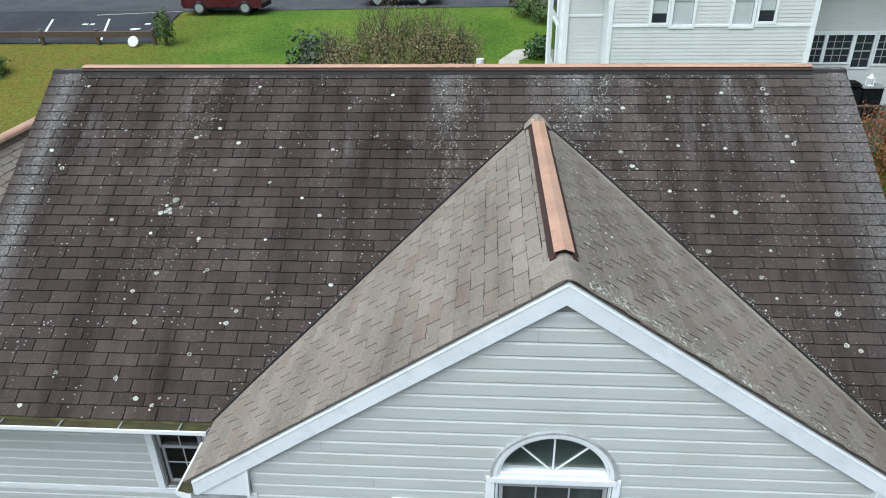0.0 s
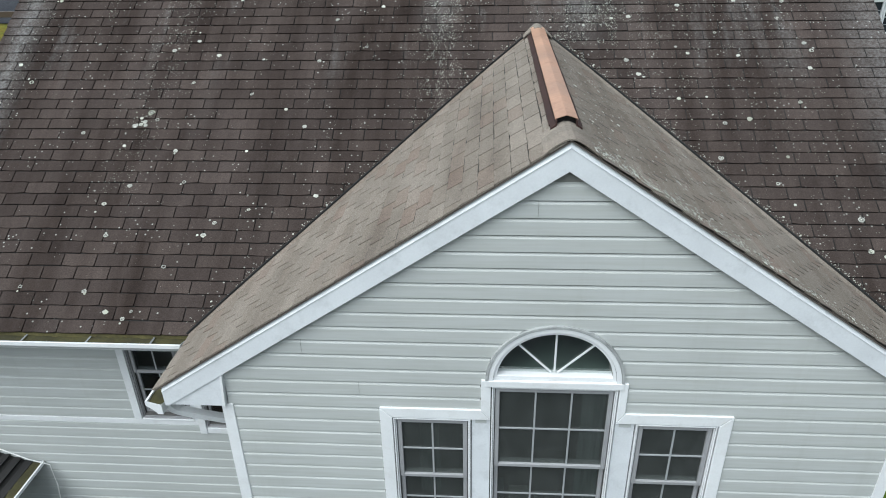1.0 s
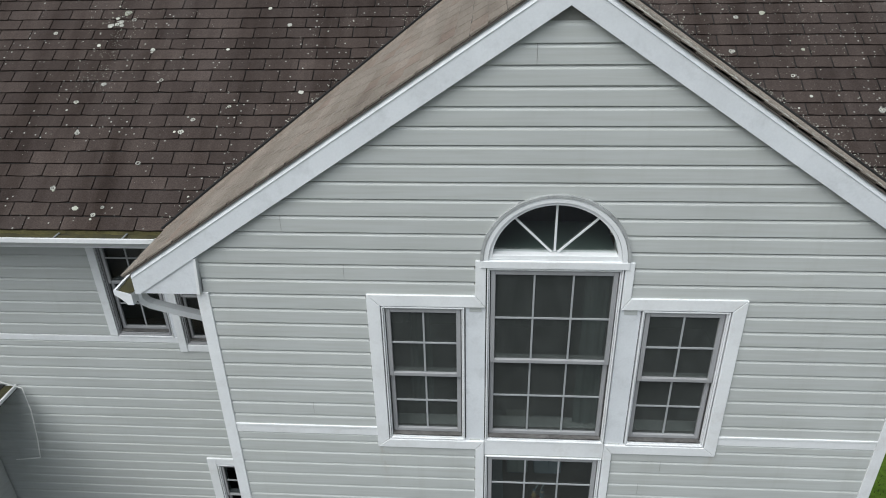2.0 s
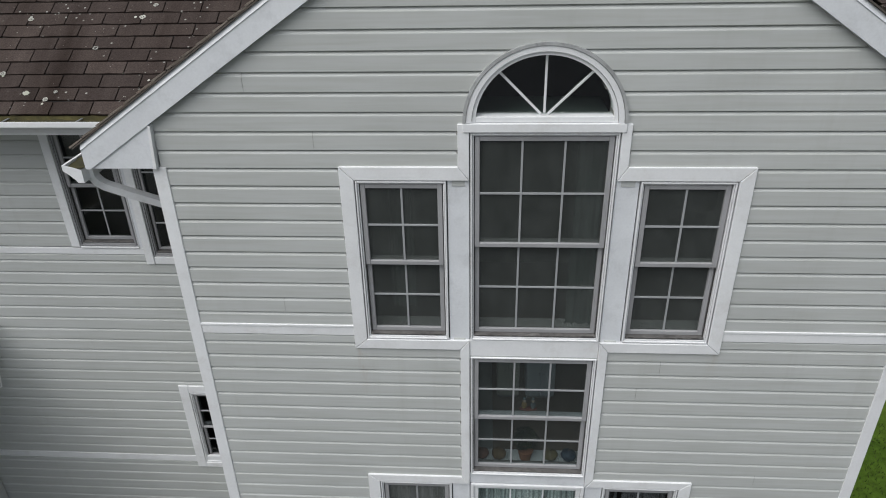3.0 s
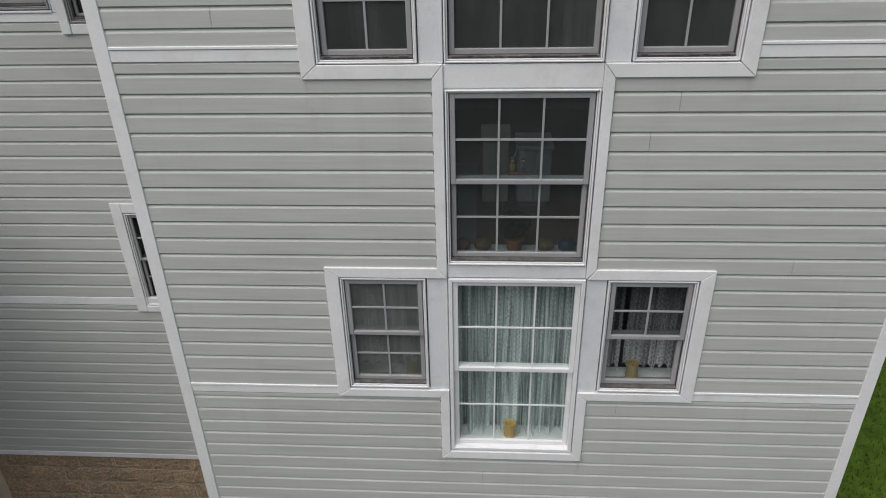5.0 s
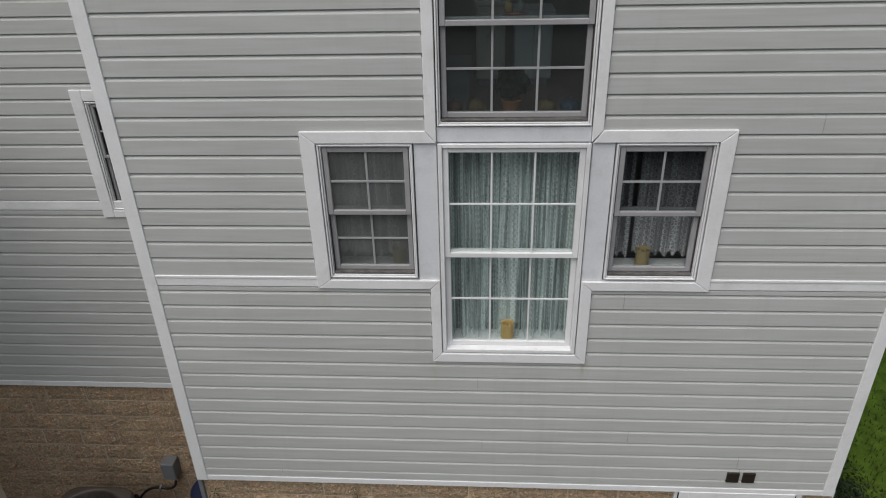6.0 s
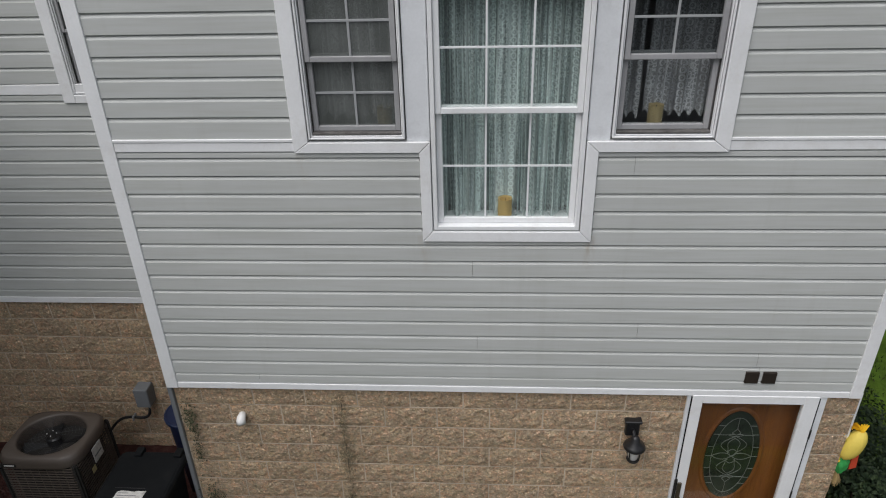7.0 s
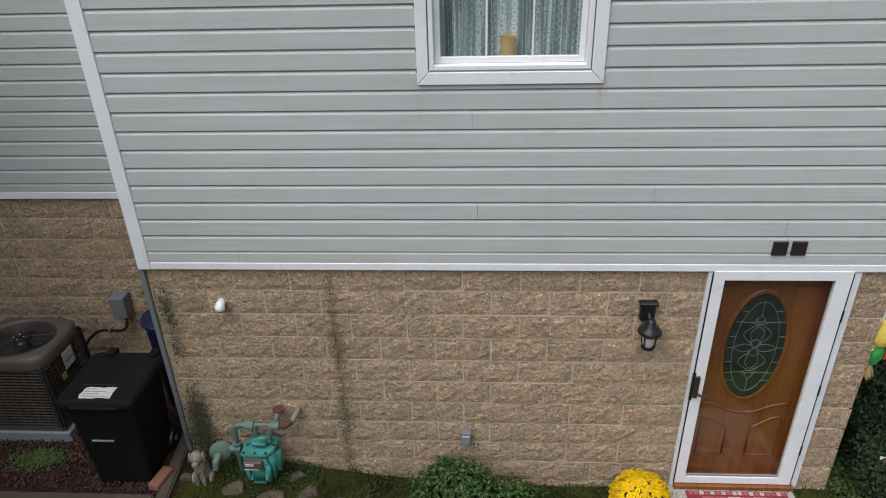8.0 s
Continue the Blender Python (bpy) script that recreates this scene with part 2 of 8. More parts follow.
def glass_material(name, tint, gloss=1.0, screen=0.0, veil_tone=1.0):
    """A window pane: mostly clear, with Fresnel gloss."""
    m, n, l, p = nodes_of(name)
    n.remove(p)
    out = n["Material Output"]
    tr = n.new("ShaderNodeBsdfTransparent")
    tr.inputs["Color"].default_value = (*tint, 1)
    gl = n.new("ShaderNodeBsdfGlossy")
    gl.inputs["Roughness"].default_value = 0.03
    gl.inputs["Color"].default_value = (gloss, gloss, gloss, 1)
    lw = n.new("ShaderNodeLayerWeight")
    lw.inputs["Blend"].default_value = 0.5
    pw = n.new("ShaderNodeMath")
    pw.operation = "POWER"
    pw.inputs[1].default_value = 4.0
    l.new(lw.outputs["Facing"], pw.inputs[0])
    fr = n.new("ShaderNodeMath")
    fr.operation = "MULTIPLY_ADD"
    fr.inputs[1].default_value = 0.75
    fr.inputs[2].default_value = 0.055
    l.new(pw.outputs["Value"], fr.inputs[0])
    mx = n.new("ShaderNodeMixShader")
    l.new(fr.outputs["Value"], mx.inputs["Fac"])
    base = tr.outputs["BSDF"]
    if screen:
        # a grey diffuse layer behind the pane: insect screen, and painted haze elsewhere
        df = n.new("ShaderNodeBsdfDiffuse")
        t = noise_tex(n, l, 7.0, 8, 0.75, (1, 1, 0.5))
        rc = ramp(n, [(0.3, (0.058 * veil_tone, 0.066 * veil_tone, 0.060 * veil_tone)), (0.5, (0.092 * veil_tone, 0.100 * veil_tone, 0.095 * veil_tone)), (0.7, (0.128 * veil_tone, 0.140 * veil_tone, 0.134 * veil_tone))])
        l.new(t.outputs["Fac"], rc.inputs["Fac"])
        l.new(rc.outputs["Color"], df.inputs["Color"])
        ms = n.new("ShaderNodeMixShader")
        ms.inputs["Fac"].default_value = screen
        l.new(base, ms.inputs[1])
        l.new(df.outputs["BSDF"], ms.inputs[2])
        base = ms.outputs["Shader"]
    l.new(base, mx.inputs[1])
    l.new(gl.outputs["BSDF"], mx.inputs[2])
    l.new(mx.outputs["Shader"], out.inputs["Surface"])
    return m


def ground_material(name, stops, scale=1.6, bump=0.8, moss=None):
    m, n, l, p = nodes_of(name)
    a = noise_tex(n, l, scale, 6, 0.65)
    b = noise_tex(n, l, scale * 28, 5, 0.7, off=3.0)
    ra = ramp(n, stops)
    l.new(a.outputs["Fac"], ra.inputs["Fac"])
    rb = ramp(n, [(0.3, (0.55,) * 3), (0.7, (1.35,) * 3)])
    l.new(b.outputs["Fac"], rb.inputs["Fac"])
    tone = ra.outputs["Color"]
    if moss:
        # the western slope is thin turf over yellow moss
        geo = n.new("ShaderNodeNewGeometry")
        sx = n.new("ShaderNodeSeparateXYZ")
        l.new(geo.outputs["Position"], sx.inputs["Vector"])
        mr = n.new("ShaderNodeMapRange")
        mr.inputs["From Min"].default_value = moss[0]
        mr.inputs["From Max"].default_value = moss[1]
        l.new(sx.outputs["X"], mr.inputs["Value"])
        ms = noise_tex(n, l, 1.3, 6, 0.7, off=5.0)
        rm = ramp(n, [(0.3, (0.25,) * 3), (0.62, (1,) * 3)])
        l.new(ms.outputs["Fac"], rm.inputs["Fac"])
        tone = mixc(n, l, mixc(n, l, 1.0, mr.outputs["Result"], rm.outputs["Color"], "MULTIPLY"), tone, (0.135, 0.105, 0.020))
    col = mixc(n, l, 1.0, tone, rb.outputs["Color"], "MULTIPLY")
    l.new(col, p.inputs["Base Color"])
    p.inputs["Roughness"].default_value = 0.95
    p.inputs["Specular IOR Level"].default_value = 0.15
    bp = n.new("ShaderNodeBump")
    bp.inputs["Strength"].default_value = bump
    bp.inputs["Distance"].default_value = 0.03
    l.new(b.outputs["Fac"], bp.inputs["Height"])
    l.new(bp.outputs["Normal"], p.inputs["Normal"])
    return m


def leaf_material(name, tones, rough=0.55):
    m, n, l, p = nodes_of(name)
    geo = n.new("ShaderNodeNewGeometry")
    rt = ramp(n, [(i / (len(tones) - 1), c) for i, c in enumerate(tones)])
    l.new(geo.outputs["Random Per Island"], rt.inputs["Fac"])
    a = noise_tex(n, l, 5.0, 3, 0.6)
    ra = ramp(n, [(0.3, (0.7,) * 3), (0.7, (1.2,) * 3)])
    l.new(a.outputs["Fac"], ra.inputs["Fac"])
    l.new(mixc(n, l, 1.0, rt.outputs["Color"], ra.outputs["Color"], "MULTIPLY"), p.inputs["Base Color"])
    p.inputs["Roughness"].default_value = rough
    p.inputs["Specular IOR Level"].default_value = 0.3
    return m


SIDING = siding_material("vinyl_siding", (0.50, 0.515, 0.505), ((1.23, 6.38, 0.5, 0.6), (1.97, 3.34, 0.28, 0.5), (3.05, 3.34, 0.28, 0.6), (1.22, 3.96, 0.25, 0.4), (3.80, 6.38, 0.3, 0.3)))
SIDING_FAR = siding_material("white_vinyl_siding", (0.60, 0.60, 0.595))
TRIM = plain("white_trim", (0.78, 0.79, 0.80), 0.45, var=0.05, bump=0.05, dirt=(0.42, 0.38, 0.33), dirt_amt=0.22)
TRIM_GREY = plain("pale_grey_trim", (0.715, 0.735, 0.76), 0.5, var=0.07, bump=0.05, dirt=(0.40, 0.41, 0.42), dirt_amt=0.35)
SASH = plain("grey_sash", (0.34, 0.34, 0.35), 0.5, var=0.1, bump=0.05, dirt=(0.2, 0.19, 0.17), dirt_amt=0.3)
MUNTIN = plain("pale_muntin", (0.35, 0.36, 0.37), 0.5, var=0.05, bump=0.0)
GLASS = glass_material("window_glass", (0.90, 0.93, 0.92))
GLASS_SCREEN = glass_material("screened_glass", (0.62, 0.65, 0.63), 0.9, 0.32)
GLASS_DOOR = glass_material("storm_door_glass", (0.93, 0.94, 0.93), 0.45)
# dimmer panes: room shade, reflections and haze are put into tint and layer
GLASS_DARK = glass_material("shaded_window_glass", (0.60, 0.63, 0.63), 0.4)
GLASS_MID = glass_material("shaded_clear_glass", (0.70, 0.76, 0.76), 1.0, 0.13)
GLASS_HAZE = glass_material("hazed_window_glass", (0.76, 0.78, 0.77), 1.0, 0.38, 1.6)
GLASS_DIM = glass_material("dim_window_glass", (0.60, 0.66, 0.65))
SHEATH = plain("wall_sheathing", (0.30, 0.30, 0.28), 0.9)
INNER = plain("interior_paint", (0.42, 0.41, 0.39), 0.9, var=0.06, bump=0.03)
INNER_FLOOR = plain("interior_floor", (0.16, 0.12, 0.09), 0.8)
ROOF_DARK = shingle_material("dark_shingle", [(0.044, 0.0348, 0.0320), (0.060, 0.0475, 0.0428), (0.051, 0.0408, 0.0375), (0.070, 0.0555, 0.0500)], (0.30, 0.30, 0.295), 0.95, 17.0)
ROOF_DARK_JOINED = shingle_material("dark_shingle_field", [(0.044, 0.0348, 0.0320), (0.060, 0.0475, 0.0428), (0.051, 0.0408, 0.0375), (0.070, 0.0555, 0.0500)], (0.30, 0.30, 0.295), 0.95, 17.0, True)
ROOF_TAN = shingle_material("tan_shingle", [(0.190, 0.163, 0.138), (0.218, 0.191, 0.164), (0.205, 0.180, 0.155), (0.238, 0.210, 0.180), (0.200, 0.160, 0.135)], (0.38, 0.37, 0.34), 0.15, 0, cloud=0.55)
ROOF_TAN_JOINED = shingle_material("tan_shingle_field", [(0.190, 0.163, 0.138), (0.218, 0.191, 0.164), (0.205, 0.180, 0.155), (0.238, 0.210, 0.180), (0.200, 0.160, 0.135)], (0.38, 0.37, 0.34), 0.15, 0, True, 0.35)
PLAIN_BLACK = plain("plain_black", (0.008, 0.008, 0.008), 0.9)
ROOF_BLACK = plain("black_shingle", (0.02, 0.019, 0.019), 0.9, var=0.3, fine=120, coarse=5)
UNDERLAY = plain("roof_underlay", (0.02, 0.019, 0.018), 0.95)
COPPER = plain("weathered_copper", (0.54, 0.325, 0.225), 0.42, metal=0.25, var=0.14, fine=40, coarse=1.8, dirt=(0.28, 0.15, 0.11), dirt_amt=0.5, bump=0.05)
# brown flange copper, deepened for the shade under the ridge sheets
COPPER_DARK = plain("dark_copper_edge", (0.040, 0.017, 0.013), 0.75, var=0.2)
BLOCK = block_material("split_face_block", [(0.495, 0.385, 0.272), (0.545, 0.422, 0.297), (0.515, 0.400, 0.282), (0.565, 0.437, 0.308)])
MORTAR = plain("mortar", (0.62, 0.515, 0.395), 0.95, var=0.15, bump=0.5)
LICHEN = leaf_material("lichen", [(0.32, 0.32, 0.29), (0.42, 0.42, 0.38), (0.52, 0.515, 0.46), (0.36, 0.37, 0.30)], 0.95)
GRASS = ground_material("lawn", [(0.3, (0.050, 0.100, 0.011)), (0.48, (0.072, 0.127, 0.014)), (0.62, (0.098, 0.147, 0.020)), (0.78, (0.14, 0.14, 0.028))], 0.22, moss=(-12.5, -19.5))
ASPHALT = ground_material("asphalt", [(0.3, (0.05, 0.052, 0.058)), (0.7, (0.085, 0.087, 0.093))], 0.4, 0.2)
ASPHALT_DARK = ground_material("dark_asphalt", [(0.3, (0.03, 0.032, 0.038)), (0.7, (0.055, 0.057, 0.065))], 0.4, 0.2)
CONCRETE = ground_material("concrete", [(0.3, (0.36, 0.33, 0.29)), (0.7, (0.48, 0.45, 0.40))], 1.5, 0.3)
LINE_PAINT = plain("line_paint", (0.6, 0.6, 0.57), 0.8)


# ---- mesh helpers ----
def box(bm, x0, x1, y0, y1, z0, z1):
    vs = [bm.verts.new((x, y, z)) for x in (x0, x1) for y in (y0, y1) for z in (z0, z1)]
    for f in ((0, 1, 3, 2), (4, 6, 7, 5), (0, 4, 5, 1), (2, 3, 7, 6), (0, 2, 6, 4), (1, 5, 7, 3)):
        bm.faces.new([vs[i] for i in f])
    return vs


def soft_box(bm, x0, x1, y0, y1, z0, z1, r=0.004, seg=1):
    b = bmesh.new()
    box(b, x0, x1, y0, y1, z0, z1)
    bmesh.ops.bevel(b, geom=b.edges[:], offset=r, segments=seg, affect="EDGES")
    merge(bm, b)


def merge(bm, other, m=None):
    if m is not None:
        other.transform(m)
    tmp = bpy.data.meshes.new("tmp")
    other.to_mesh(tmp)
    other.free()
    bm.from_mesh(tmp)
    bpy.data.meshes.remove(tmp)


def prism(bm, outline, axis, a, b):
    """A solid from an outline in the plane across axis, from a to b along it."""
    def put(u, v, w):
        return {"x": (w, u, v), "y": (u, w, v), "z": (u, v, w)}[axis]
    lo = [bm.verts.new(put(u, v, a)) for u, v in outline]
    hi = [bm.verts.new(put(u, v, b)) for u, v in outline]
    k = len(outline)
    for i in range(k):
        bm.faces.new((lo[i], lo[(i + 1) % k], hi[(i + 1) % k], hi[i]))
    bm.faces.new(lo[::-1])
    bm.faces.new(hi)


def turned(bm, profile, seg=20, centre=(0, 0, 0), squash=(1, 1)):
    """A body of revolution about z from (radius, height) pairs."""
    rings = []
    for r, z in profile:
        rings.append([bm.verts.new((centre[0] + r * squash[0] * math.cos(2 * math.pi * i / seg),
                                    centre[1] + r * squash[1] * math.sin(2 * math.pi * i / seg), centre[2] + z)) for i in range(seg)])
    for a, b in zip(rings, rings[1:]):
        for i in range(seg):
            bm.faces.new((a[i], a[(i + 1) % seg], b[(i + 1) % seg], b[i]))
    bm.faces.new(rings[0][::-1])
    bm.faces.new(rings[-1])


def tube(bm, points, r, seg=8):
    """A round tube along a line of points."""
    pts = [Vector(p) for p in points]
    rad = r if isinstance(r, (list, tuple)) else [r] * len(pts)
    rings = []
    for i, p in enumerate(pts):
        d = (pts[min(i + 1, len(pts) - 1)] - pts[max(i - 1, 0)]).normalized()
        s = d.cross(Vector((0, 0, 1)))
        if s.length < 1e-3:
            s = d.cross(Vector((0, 1, 0)))
        s.normalize()
        u = s.cross(d)
        rings.append([bm.verts.new(p + rad[i] * (math.cos(2 * math.pi * k / seg) * s + math.sin(2 * math.pi * k / seg) * u)) for k in range(seg)])
    for a, b in zip(rings, rings[1:]):
        for k in range(seg):
            bm.faces.new((a[k], a[(k + 1) % seg], b[(k + 1) % seg], b[k]))
    bm.faces.new(rings[0][::-1])
    bm.faces.new(rings[-1])


def finish(bm, name, material, smooth=False):
    bmesh.ops.recalc_face_normals(bm, faces=bm.faces)
    me = bpy.data.meshes.new(name)
    bm.to_mesh(me)
    bm.free()
    me.materials.append(material)
    if smooth:
        me.shade_smooth()
    return me


def part(name, bm, material, parent=None, label="", smooth=False):
    ob = new(name, finish(bm, name, material, smooth))
    if parent is not None:
        ob.parent = parent
    if label:
        tagged(ob, label)
    return ob


def thing(name, label, category, group="", kind="", at=(0, 0, 0)):
    ob = new(name)
    ob.location = at
    ob.empty_display_size = 0.1
    return tagged(ob, label, category, group, kind)


def bar(name, x0, x1, y0, y1, z0, z1, material, parent, label="", r=0.003):
    bm = bmesh.new()
    soft_box(bm, x0, x1, y0, y1, z0, z1, r)
    return part(name, bm, material, parent, label)


# ---- the house: sizes ----
X0, X1 = -0.07, 5.10          # the front wing's sides
XC = 2.488                    # its middle, under the ridge
SIDE_Y = 1.10                 # the face of the main block behind it
G_TOP, G_SLOPE = 9.958, 0.663  # gable ridge and pitch
M_SLOPE = 0.69
COURSE = 0.124


def main_z(y):
    return 8.69 + M_SLOPE * (y - 1.7265)


def gable_z(x):
    return G_TOP - G_SLOPE * abs(x - XC)


RIDGE_Y = 4.17
ROOF_X0, ROOF_X1 = -3.46, 6.05

# openings: x0, x1, z0, z1
WIN = {
    "top_centre": (2.03, 2.97, 6.455, 8.04),
    "top_west": (1.275, 1.885, 6.455, 7.715),
    "top_east": (3.12, 3.735, 6.455, 7.715),
    "mid": (2.03, 2.97, 5.10, 6.31),
    "low_centre": (2.03, 2.98, 3.41, 5.00),
    "low_west": (1.275, 1.885, 4.03, 5.00),
    "low_east": (3.12, 3.735, 4.03, 5.00),
}
ARCH_X, ARCH_Z, ARCH_R = 2.493, 8.10, 0.50
DOOR = (3.89, 4.85, -0.3, 2.03)
SIDE_WIN = {
    "side_high": (-1.472, -0.945, 6.618, 7.745),
    "side_step": (-0.82, -0.28, 6.52, 7.62),
    "side_low": (-0.81, -0.28, 4.02, 4.96),
}


def cells(lo, hi, cuts):
    c = sorted({lo, hi, *[v for v in cuts if lo < v < hi]})
    return list(zip(c, c[1:]))


def wall_mesh(bm, x0, x1, z0, top, holes, y0, y1):
    """An upright wall from y0 to y1 thick with openings; top(x) gives its height."""
    xs = cells(x0, x1, [v for h in holes for v in h[:2]] + [XC])
    for a, b in xs:
        mid = (a + b) / 2
        inside = sorted((h[2], h[3]) for h in holes if h[0] < mid < h[1])
        z = z0
        for h0, h1 in inside:
            if h0 > z:
                box(bm, a, b, y0, y1, z, h0)
            z = max(z, h1)
        outline = [(a, z), (b, z), (b, max(top(b), z + 0.01)), (a, max(top(a), z + 0.01))]
        prism(bm, outline, "y", y0, y1)


def siding_board(wall, y, zb, zt, spans, material):
    """One dutch-lap course: flat face, bevelled top, a lip at the foot; spans(z) gives its stretches."""
    h = zt - zb
    prof = [(zb, y - 0.004), (zb + 0.004, y - 0.0145), (zb + 0.4 * h, y - 0.0142), (zb + 0.79 * h, y - 0.0135),
            (zb + 0.835 * h, y - 0.0110), (zb + 0.895 * h, y - 0.0050), (zb + 0.943 * h, y - 0.0042), (zb + 0.946 * h, y + 0.0035), (zt, y + 0.0040)]
    base = spans((zb + zt) / 2)
    for i in range(len(base)):
        bm = bmesh.new()
        rows = []
        for z, yy in prof:
            s = spans(z)
            if len(s) != len(base):
                s = base
            rows.append((bm.verts.new((s[i][0], yy, z)), bm.verts.new((s[i][1], yy, z))))
        s = spans(zb)
        if len(s) != len(base):
            s = base
        lip = (bm.verts.new((s[i][0], y + 0.0105, zb)), bm.verts.new((s[i][1], y + 0.0105, zb)))
        seq = [lip] + rows
        for p, q in zip(seq, seq[1:]):
            bm.faces.new((p[0], p[1], q[1], q[0]))
        part("siding_board", bm, material, wall)


def span_cut(lo, hi, holes):
    out = [(lo, hi)]
    for a, b in holes:
        nxt = []
        for p, q in out:
            if b <= p or a >= q:
                nxt.append((p, q))
            else:
                if a - p > 0.02:
                    nxt.append((p, a))
                if q - b > 0.02:
                    nxt.append((b, q))
        out = nxt
    return out


# ---- setting: ground ----
def ground_z(x, y):
    base = float(np.interp(y, [-10, 1, 8, 26, 31.7, 39, 44, 120, 400], [0, 0, 0.6, 3.5, 4.6, 5.75, 5.95, 8.5, 14]))
    bank = float(np.interp(x, [-6, -0.2, 0.2, 0.7, 1.2, 1.7, 3.0, 5.0], [0.29, 0.29, 0.26, 0.19, 0.10, 0.03, -0.03, 0.0]))
    return base + bank * float(np.interp(y, [-1.5, -0.9, 1.0, 6.0], [0, 1, 1, 0]))


bm = bmesh.new()
gx = [-400, -150, -70] + [-40 + 2 * i for i in range(17)] + [-7 + 0.5 * i for i in range(29)] + [8 + 2 * i for i in range(17)] + [70, 150, 400]
gy = [-400, -150, -60, -25, -12, -8] + [-6 + 0.4 * i for i in range(25)] + [5 + 1.5 * i for i in range(28)] + [50, 70, 100, 160, 400]
grid = [[bm.verts.new((x, y, ground_z(x, y) + (0.02 * noise.noise(Vector((x * 0.9, y * 0.9, 0))) if -8 < x < 9 else 0))) for x in gx] for y in gy]
for r0, r1 in zip(grid, grid[1:]):
    for i in range(len(gx) - 1):
        bm.faces.new((r0[i], r0[i + 1], r1[i + 1], r1[i]))
ground = part("ground", bm, GRASS, None, smooth=True)
tagged(ground, "sloping green lawn with mossy patches", "ground", kind="structure")

# ---- setting: house walls ----
front_holes = list(WIN.values()) + [DOOR] + [
    (ARCH_X + 0.06 * k, ARCH_X + 0.06 * (k + 1), 8.04, ARCH_Z + 0.965 * math.sqrt(0.44 ** 2 - (0.06 * (k + 0.5)) ** 2)) for k in range(-7, 7)]
bm = bmesh.new()
wall_mesh(bm, X0, X1, 2.046, lambda x: gable_z(x) - 0.12, [h for h in front_holes if h is not DOOR], 0.0, 0.14)
wall_front = tagged(part("wall_front", bm, SHEATH), "grey-green vinyl sided gable wall of the front wing", "wall", kind="structure")

bm = bmesh.new()
wall_mesh(bm, X0, X1, -0.3, lambda x: 2.045, [DOOR], 0.009, 0.26)
wall_base = tagged(part("wall_base", bm, MORTAR), "tan split-face concrete block foundation wall", "wall", kind="structure")

bm = bmesh.new()
wall_mesh(bm, -8.0, X0, 2.09, lambda x: 7.9, list(SIDE_WIN.values()), SIDE_Y, SIDE_Y + 0.14)
wall_side = tagged(part("wall_side", bm, SHEATH), "grey-green vinyl sided wall of the main block", "wall", kind="structure")
bm = bmesh.new()
wall_mesh(bm, -8.0, X0, -0.3, lambda x: 2.09, [], SIDE_Y + 0.009, SIDE_Y + 0.26)
wall_side_base = tagged(part("wall_side_base", bm, MORTAR), "shaded tan block foundation of the main block", "wall", kind="structure")

# sides of the wing, and the closing walls of the main block
bm = bmesh.new()
box(bm, X0, X0 + 0.14, 0.14, 4.0, 1.9, 7.80)
box(bm, X1 - 0.14, X1, 0.14, 4.0, 1.9, 7.80)
wall_returns = tagged(part("wall_returns", bm, SIDING), "side walls of the front wing in vinyl siding", "wall", kind="structure")
bm = bmesh.new()
box(bm, X0 + 0.03, X0 + 0.2, 0.26, 4.0, -0.3, 1.9)
box(bm, X1 - 0.2, X1 - 0.03, 0.26, 4.0, -0.3, 1.9)
tagged(part("wall_base_returns", bm, BLOCK), "block side walls of the foundation", "wall", kind="structure")
bm = bmesh.new()
box(bm, 5.55, 5.70, 1.2, 7.2, -0.3, 7.9)
box(bm, X1 - 0.1, 5.55, 1.06, 1.2, -0.3, 7.9)
box(bm, -8.0, 5.7, 7.2, 7.35, -0.3, 7.9)
# unseen end wall and ceiling, added to keep daylight out of the rooms
box(bm, -8.15, -8.0, 1.06, 7.35, -0.3, 7.9)
box(bm, -8.0, -3.3, 1.2, 7.2, 7.40, 7.45)
prism(bm, [(1.2, 7.9), (7.2, 7.9), (RIDGE_Y, main_z(RIDGE_Y) - 0.2)], "x", 5.55, 5.70)
prism(bm, [(1.2, 7.9), (7.2, 7.9), (RIDGE_Y, main_z(RIDGE_Y) - 0.2)], "x", -3.25, -3.10)
tagged(part("wall_main_block", bm, SIDING), "vinyl sided closing walls of the main block", "wall", kind="structure")

# rooms behind the windows
bm = bmesh.new()
box(bm, X0 + 0.15, X1 - 0.15, 3.6, 3.7, 2.2, 9.2)
box(bm, X0 + 0.145, X0 + 0.165, 0.15, 3.6, 2.2, 7.75)
box(bm, X1 - 0.165, X1 - 0.145, 0.15, 3.6, 2.2, 7.75)
box(bm, -8.0, -0.1, 3.6, 3.7, 2.2, 7.9)
tagged(part("wall_inner", bm, INNER), "dim painted inner walls of the rooms", "wall", kind="structure")
bm = bmesh.new()
for z in (2.2, 5.09):
    box(bm, X0 + 0.17, X1 - 0.17, 0.145, 3.6, z - 0.055, z)
    box(bm, -8.0, X0, SIDE_Y + 0.145, 3.6, z - 0.055, z)
tagged(part("floor_inner", bm, INNER_FLOOR), "dark inner floors of the rooms", "floor", kind="structure")

